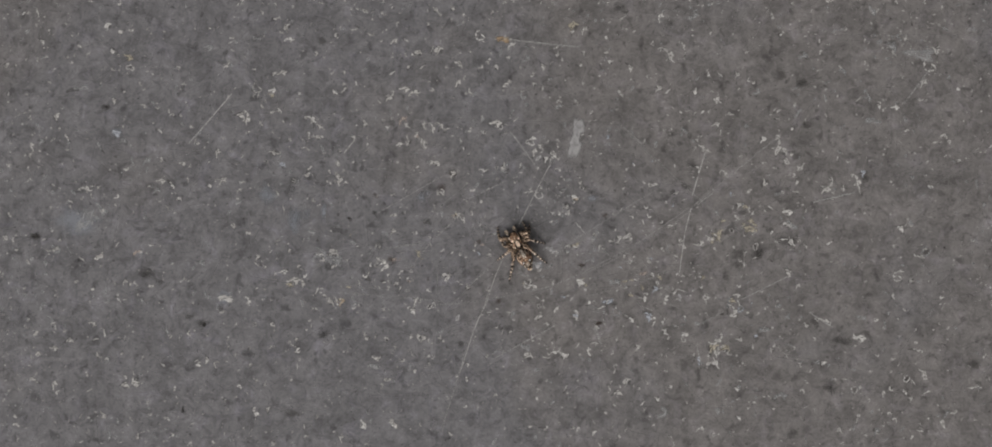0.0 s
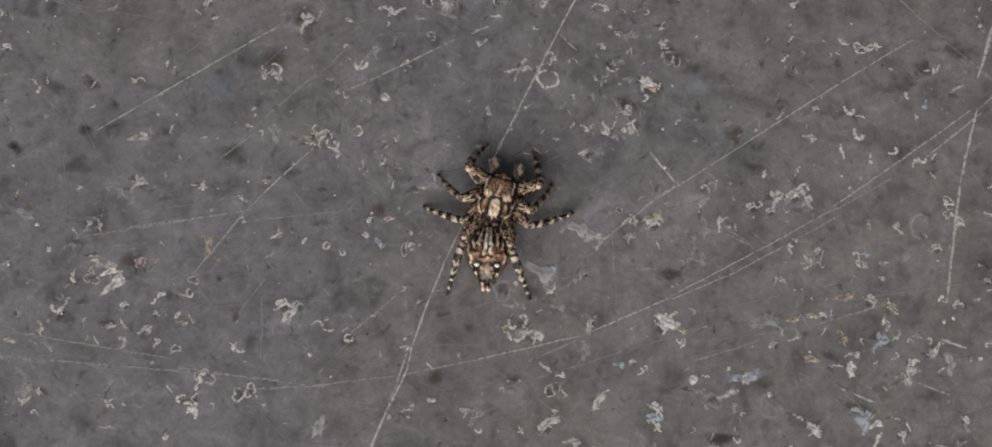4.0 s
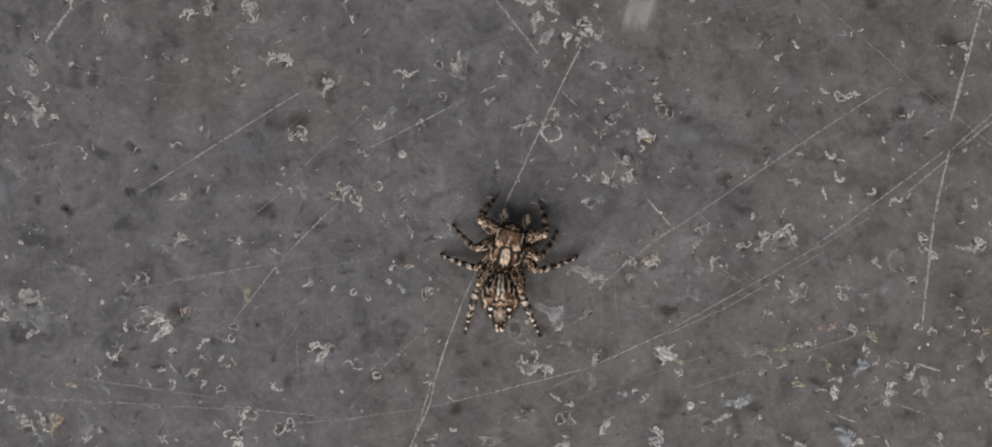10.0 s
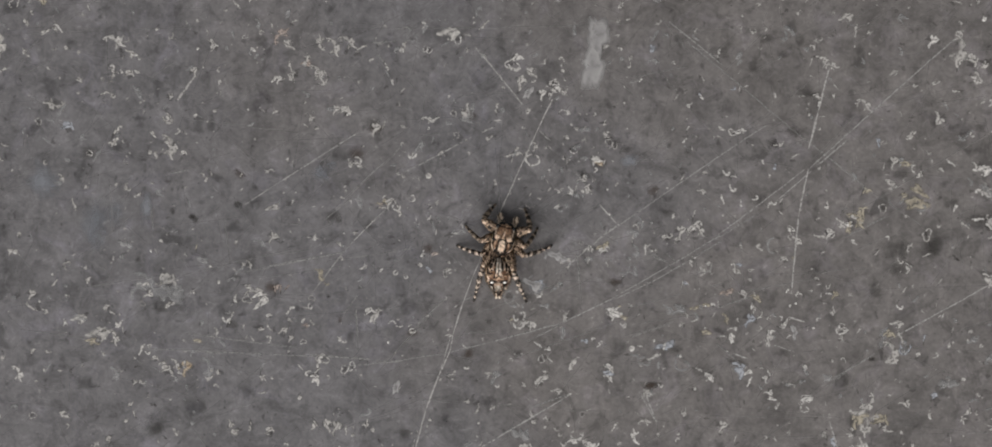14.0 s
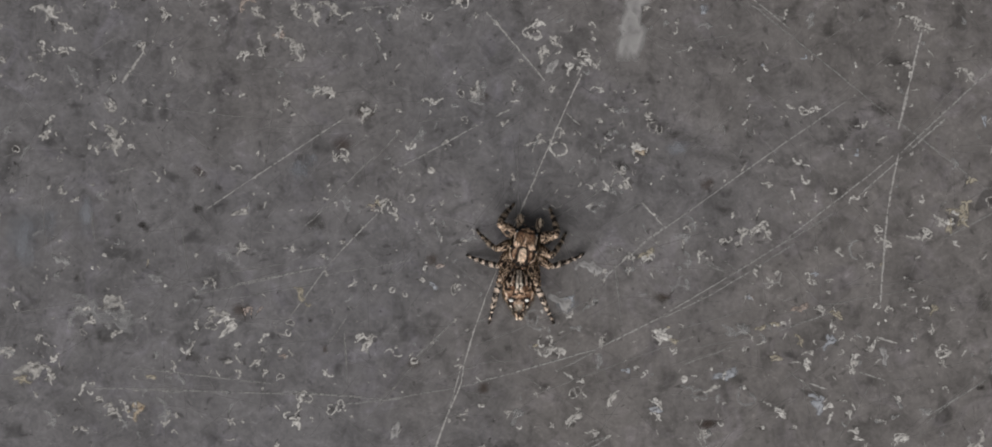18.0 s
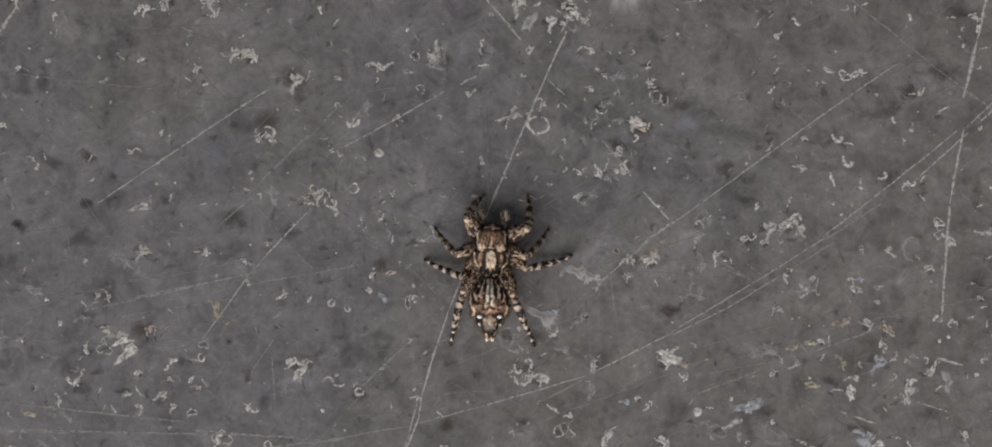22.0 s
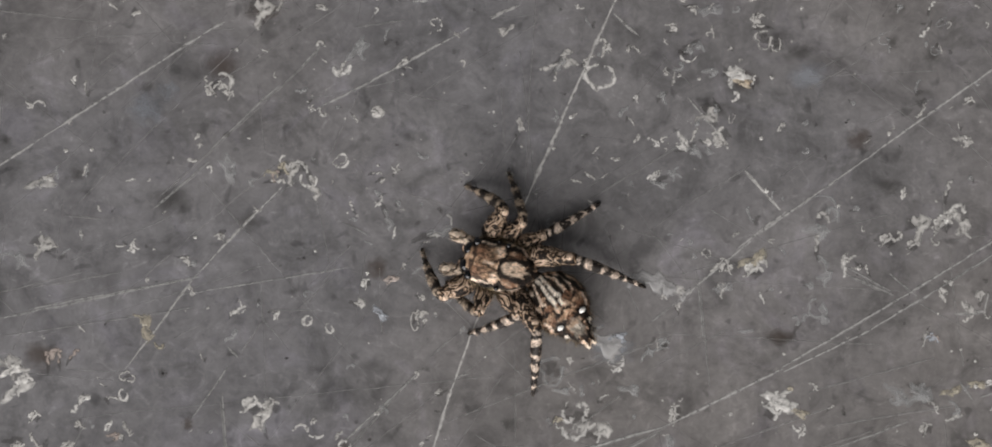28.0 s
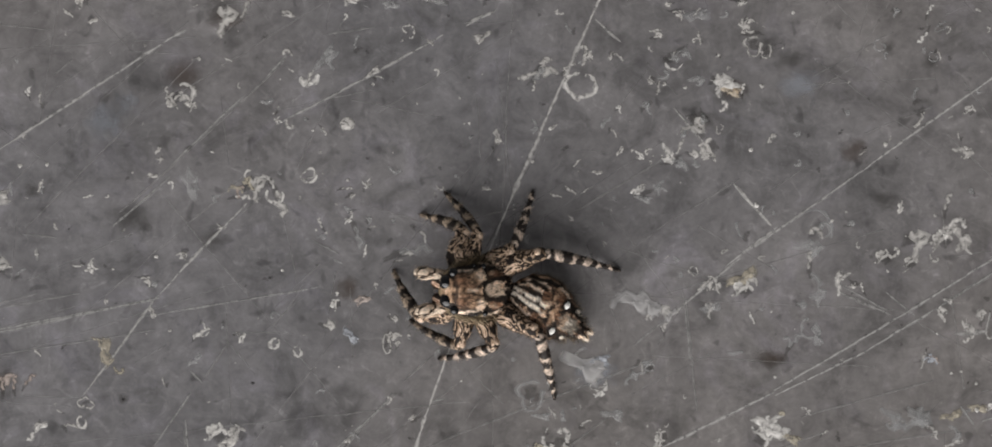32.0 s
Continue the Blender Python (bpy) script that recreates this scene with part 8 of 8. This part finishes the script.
chip("z", -62.99, -25.50, 1.44, 82, "p", 0)
chip("c", -62.48, -26.67, 0.96, 197, "w", 3)
chip("c", -65.48, -25.28, 1.28, 160, "p", 2)
chip("c", -58.03, -25.95, 0.96, 145, "p", 0)
chip("z", -55.70, -29.24, 1.28, 313, "p", 0)
chip("c", -58.95, -29.63, 0.80, 187, "p", 0)
chip("c", -49.22, -28.52, 0.80, 329, "p", 3)
chip("c", -49.76, -26.96, 0.96, 182, "p", 3)
chip("c", -34.66, -27.46, 1.28, 56, "w", 4)
chip("z", -33.11, -26.55, 1.12, 108, "p", 4)
chip("c", -30.19, -22.34, 0.80, 89, "p", 4)
chip("c", -33.79, -23.00, 0.96, 199, "p", 0)
chip("c", -37.39, -23.66, 0.96, 109, "w", 3)
chip("c", -26.22, -26.85, 0.80, 38, "p", 3)
chip("r", -19.71, -5.56, 0.80, 2, "p", 4)
chip("z", -10.39, -6.13, 1.12, 22, "w", 1)
chip("r", -12.08, -10.66, 0.80, 2, "w", 1)
chip("c", -20.19, -15.63, 1.12, 198, "p", 4)
chip("r", -18.69, -19.52, 1.12, 2, "f", 0)
chip("c", -17.72, -21.85, 1.12, 54, "p", 3)
chip("c", 2.58, -14.03, 0.80, 214, "p", 4)
chip("c", 13.92, -17.20, 0.80, 271, "p", 2)
chip("c", 13.29, -19.62, 0.80, 313, "p", 2)
chip("z", 14.52, -20.33, 1.60, 42, "p", 4)
chip("z", 15.60, -18.66, 1.76, 62, "p", 1)
chip("c", 3.50, -21.91, 0.80, 325, "w", 4)
chip("c", 3.82, -20.70, 0.80, 101, "p", 0)
chip("c", 7.38, -20.44, 0.96, 82, "p", 2)
chip("z", 5.35, -25.74, 0.80, 2, "w", 2)
chip("c", 8.91, -25.48, 0.96, 359, "p", 3)
chip("z", 11.72, -26.06, 1.12, 97, "w", 4)
chip("z", -19.71, -27.57, 1.60, -58, "w", 0)
chip("c", -5.95, -23.79, 0.80, 356, "w", 3)
chip("c", 41.95, 2.60, 0.96, 230, "w", 2)
chip("c", 29.94, -0.99, 0.80, 290, "p", 3)
chip("z", 28.68, -12.98, 1.92, 2, "t", 1)
chip("z", 39.46, -9.06, 1.12, 247, "p", 2)
chip("b", 46.81, -7.37, 1.12, 2, "f", 0)
chip("c", 48.78, -7.63, 0.80, 265, "w", 3)
chip("z", 46.96, -10.12, 1.92, 2, "w", 0)
chip("c", 46.17, -10.02, 0.96, 76, "w", 0)
chip("r", 51.18, -1.53, 1.44, 2, "w", 3)
chip("z", 51.53, -0.72, 1.12, 83, "p", 3)
chip("z", 53.15, -1.79, 1.12, 226, "p", 2)
chip("r", 54.89, 2.28, 1.60, 2, "f", 1)
chip("c", 54.43, -11.17, 1.60, 2, "p", 2)
chip("z", 42.10, -14.01, 1.12, 82, "w", 4)
chip("c", 40.58, -14.91, 0.80, 251, "p", 2)
chip("c", 49.42, -12.31, 0.80, 317, "p", 3)
chip("z", 55.75, -14.22, 1.60, -38, "p", 0)
chip("r", 53.47, -15.17, 1.12, 2, "w", 1)
chip("c", 54.27, -15.50, 0.96, 284, "w", 1)
chip("r", 46.57, -17.23, 1.12, 2, "p", 2)
chip("z", 50.48, -17.35, 0.96, 87, "p", 0)
chip("c", 56.29, -16.93, 1.60, 2, "p", 1)
chip("z", 30.58, -18.38, 0.96, 2, "w", 4)
chip("c", 28.18, -17.76, 1.28, 2, "f", 0)
chip("c", 35.34, -19.22, 0.80, 151, "p", 2)
chip("z", 20.08, -20.72, 1.12, 270, "w", 2)
chip("c", 18.14, -21.25, 0.80, 249, "w", 2)
chip("z", 31.21, -22.28, 0.96, 2, "w", 4)
chip("c", 23.79, -23.21, 0.80, 208, "p", 3)
chip("z", 26.21, -24.21, 1.28, 82, "p", 3)
chip("c", 33.04, -20.17, 0.96, 37, "p", 4)
chip("c", 40.09, -20.06, 0.80, 182, "p", 1)
chip("c", 39.79, -21.65, 0.80, 102, "p", 1)
chip("z", 44.93, -22.85, 1.60, 82, "p", 2)
chip("c", 51.40, -20.02, 0.80, 141, "w", 3)
chip("c", 52.22, -20.75, 1.12, 92, "p", 3)
chip("z", 49.98, -22.48, 1.60, 2, "f", 2)
chip("c", 47.20, -21.51, 0.80, 94, "p", 2)
chip("c", 55.78, -22.05, 0.96, 298, "w", 0)
chip("c", 20.97, -22.23, 2.40, 22, "f", 3)
scratch(-5.84, 27.16, 5.89, 26.74, 0.09, 1)
scratch(50.32, 21.90, 54.31, 28.16, 0.08, 2)
scratch(38.90, 7.73, 44.70, 9.55, 0.09, 1)
scratch(24.91, -13.25, 25.69, -15.57, 0.08, 1)
scratch(39.59, -7.08, 41.37, -8.14, 0.08, 1)
scratch(41.37, -8.14, 43.14, -8.97, 0.08, 1)
scratch(-6.39, -15.06, -9.12, -27.59, 0.08, 2)
stain("dark", 31.44, 27.32, 1.30, 0.90)
stain("dark", 33.57, 24.87, 1.10, 1.20)
stain("dark", 36.39, 24.08, 1.30, 0.90)
stain("dark", 37.51, 18.28, 0.90, 0.70)
stain("black", -67.61, -5.32, 1.20, 0.60)
stain("dark", -51.62, -9.11, 1.50, 1.40)
stain("dark", -49.65, -10.19, 0.80, 0.60)
stain("black", -42.91, -15.62, 0.40, 0.50)
stain("dark", -45.19, -14.73, 1.10, 0.60)
stain("black", -44.83, -27.40, 0.30, 0.60)
stain("dark", -29.86, -26.71, 1.60, 0.90)
stain("dark", 29.48, 0.17, 1.70, 1.10)
stain("dark", 32.24, 0.12, 1.20, 0.90)
stain("dark", 43.87, -10.73, 1.60, 0.80)
stain("dark", 43.05, -17.09, 1.20, 0.80)
stain("umber", 11.14, -11.04, 0.90, 0.40)
stain("black", -59.25, 13.39, 0.90, 0.50)
stain("dark", -26.25, -15.65, 1.00, 0.70)
stain("dark", 46.16, 11.64, 1.00, 0.60)
scratch(6.99, 2.54, 8.23, 1.21, 0.05, 0)
scratch(8.48, 1.21, 6.71, -0.19, 0.035, 1)
chip("y", 7.07, 8.75, 0.66, 2, "p", 2)
chip("z", 7.32, 8.10, 0.49, 62, "p", 4)
chip("c", 4.19, 7.73, 0.40, 312, "p", 0)
chip("c", 4.78, 6.78, 0.66, 2, "f", 4)
chip("c", 5.52, 7.42, 0.33, 178, "p", 3)
chip("z", 5.70, 6.10, 0.66, 2, "f", 0)
chip("d", 4.54, 5.92, 0.20, 18, "p", 3)
chip("z", 6.35, 6.93, 0.26, 335, "p", 2)
chip("r", 13.82, 8.03, 0.40, 2, "f", 0)
chip("r", 13.58, 7.01, 0.40, 2, "f", 3)
chip("z", 12.33, 8.56, 0.49, 2, "f", 2)
chip("b", 7.31, -0.58, 0.88, 12, "t", 3)
chip("c", 7.20, 1.02, 0.70, 82, "f", 1)
chip("c", 10.04, 1.23, 0.88, 92, "f", 3)
chip("z", 11.99, 0.28, 0.88, 22, "p", 1)
chip("z", 13.93, 0.92, 1.05, 32, "p", 1)
chip("c", 14.37, 1.28, 0.70, 2, "p", 3)
chip("z", 9.88, -0.90, 1.05, -18, "f", 3)
chip("c", 15.37, -1.72, 0.70, 82, "p", 4)
chip("z", 13.62, -3.16, 0.70, 32, "u", 4)
chip("b", 3.69, -1.43, 1.05, -8, "s", 1)
chip("c", 8.84, -2.60, 0.53, 72, "f", 3)
chip("z", -17.85, -0.69, 1.28, -8, "p", 2)
chip("z", -14.71, -0.65, 0.51, 92, "w", 2)
chip("c", -16.56, -0.29, 0.30, 264, "p", 3)
chip("r", -7.66, -3.41, 0.43, 2, "p", 3)
chip("b", -18.88, -5.17, 0.72, 32, "w", 4)
chip("z", -18.44, -5.49, 0.85, 32, "w", 1)
chip("z", -20.10, -2.92, 0.64, 2, "p", 2)
chip("c", -5.77, 0.71, 0.85, -58, "f", 2)
chip("z", -5.99, 1.14, 0.43, 302, "w", 3)
chip("c", -5.44, 0.07, 0.43, 205, "w", 0)
chip("b", -3.12, 9.27, 1.12, 82, "f", 2)
chip("z", -3.49, 8.98, 0.93, 62, "p", 1)
chip("c", -1.15, 9.57, 0.75, 92, "p", 2)
chip("b", -4.79, 8.41, 0.49, 2, "f", 2)
chip("c", -6.29, 8.02, 0.34, 37, "w", 3)
chip("z", -12.51, 9.08, 0.93, -28, "p", 1)
stain("umber", -3.24, 9.07, 0.80, 0.60)
stain("umber", -11.73, 5.90, 0.80, 0.70)
stain("umber", -17.82, -4.62, 1.00, 0.60)
stain("umber", -5.97, -1.23, 0.60, 0.50)
stain("dark", 8.16, 7.28, 0.50, 0.40)
stain("dark", 4.69, 6.74, 0.40, 0.30)
stain("umber", 8.31, -3.24, 0.60, 0.40)
stain("black", -9.11, -4.47, 0.07, 0.06)
stain("black", -13.51, -5.13, 0.09, 0.08)
stain("umber", 6.77, 5.79, 0.70, 0.50)
stain("umber", -10.27, 7.80, 0.80, 0.50)
scratch(5.39, -1.68, 5.60, -3.43, 0.035, 2)

chip("c", -49.60, 16.56, 1.6, 67, "f", 1)
chip("c", -59.53, 7.62, 1.4, 134, "f", 2)
chip("b", -53.23, -6.41, 1.0, 201, "k", 3)
stain("blue", -57.45, 9.92, 1.0, 0.8)
chip("b", -57.45, 9.92, 0.9, 20, "u", 2)
scatter("small_flakes", 6800, "zczyzb", CHIP["p"], 0.57, (85, 48), 3, 0.38, "small pale flakes strewn over the grey floor")
# no hollows here: pit shade and dirt are painted as flat dark patches
scatter("shallow_pits", 3000, "bd", PIT_SHADE, 0.3, (85, 48), 9, None, "small dark patches painted as shade and dirt of pits in the grey coating")
scatter("pale_grit", 4500, "dc", CHIP["p"], 0.2, (85, 48), 4, None, "pale grit strewn over the grey floor")
scatter("bright_flakes", 420, "zzyc", CHIP["w"], 0.66, (85, 48), 8, 0.1, "bright flecks strewn over the grey floor")
scatter("faint_flakes", 4200, "bczcz", CHIP["f"], 0.62, (85, 48), 5, 0.45, "faint residue strewn over the grey floor")
hairlines(2600, (85, 48), 6)


# ---- what moves ----
def motions():
    body_rows, hind_rows, leg_rows = [], [], {key: ([], []) for key in LEGS}
    for t, name in TIMES:
        x, y, heading, hind, pitch = POSES[name]["body"]
        body = pose(x, y, WAIST, pitch, 0, heading) @ pose(0, 0, -WAIST)
        body_rows.append((t, small(body)))
        hind_rows.append((t, small(pose(0, 0, WAIST) @ pose(0, 0, 0, -pitch) @ pose(0, 0, -WAIST, 0, 0, hind - heading))))
        for key in LEGS:
            thigh, shin = leg_turns(body, key, POSES[name][key])
            leg_rows[key][0].append((t, small(thigh)))
            leg_rows[key][1].append((t, small(shin)))
    walk(spider, body_rows)
    walk(abdomen, hind_rows)
    for key, (thigh, shin) in LEGS.items():
        walk(thigh, leg_rows[key][0])
        walk(shin, leg_rows[key][1])


TIMES = [(0, "start"), (0.1, "early"), (21.1, "early"), (21.5, "crouch"), (22.45, "crouch"), (22.6, "turned"), (24.5, "turned"), (26.3, "turning"), (26.7, "turning"), (26.9, "sideways"), (28.6, "sideways"), (28.8, "stepping"), (30.4, "stepping"), (30.52, "low"), (32, "low")]

motions()
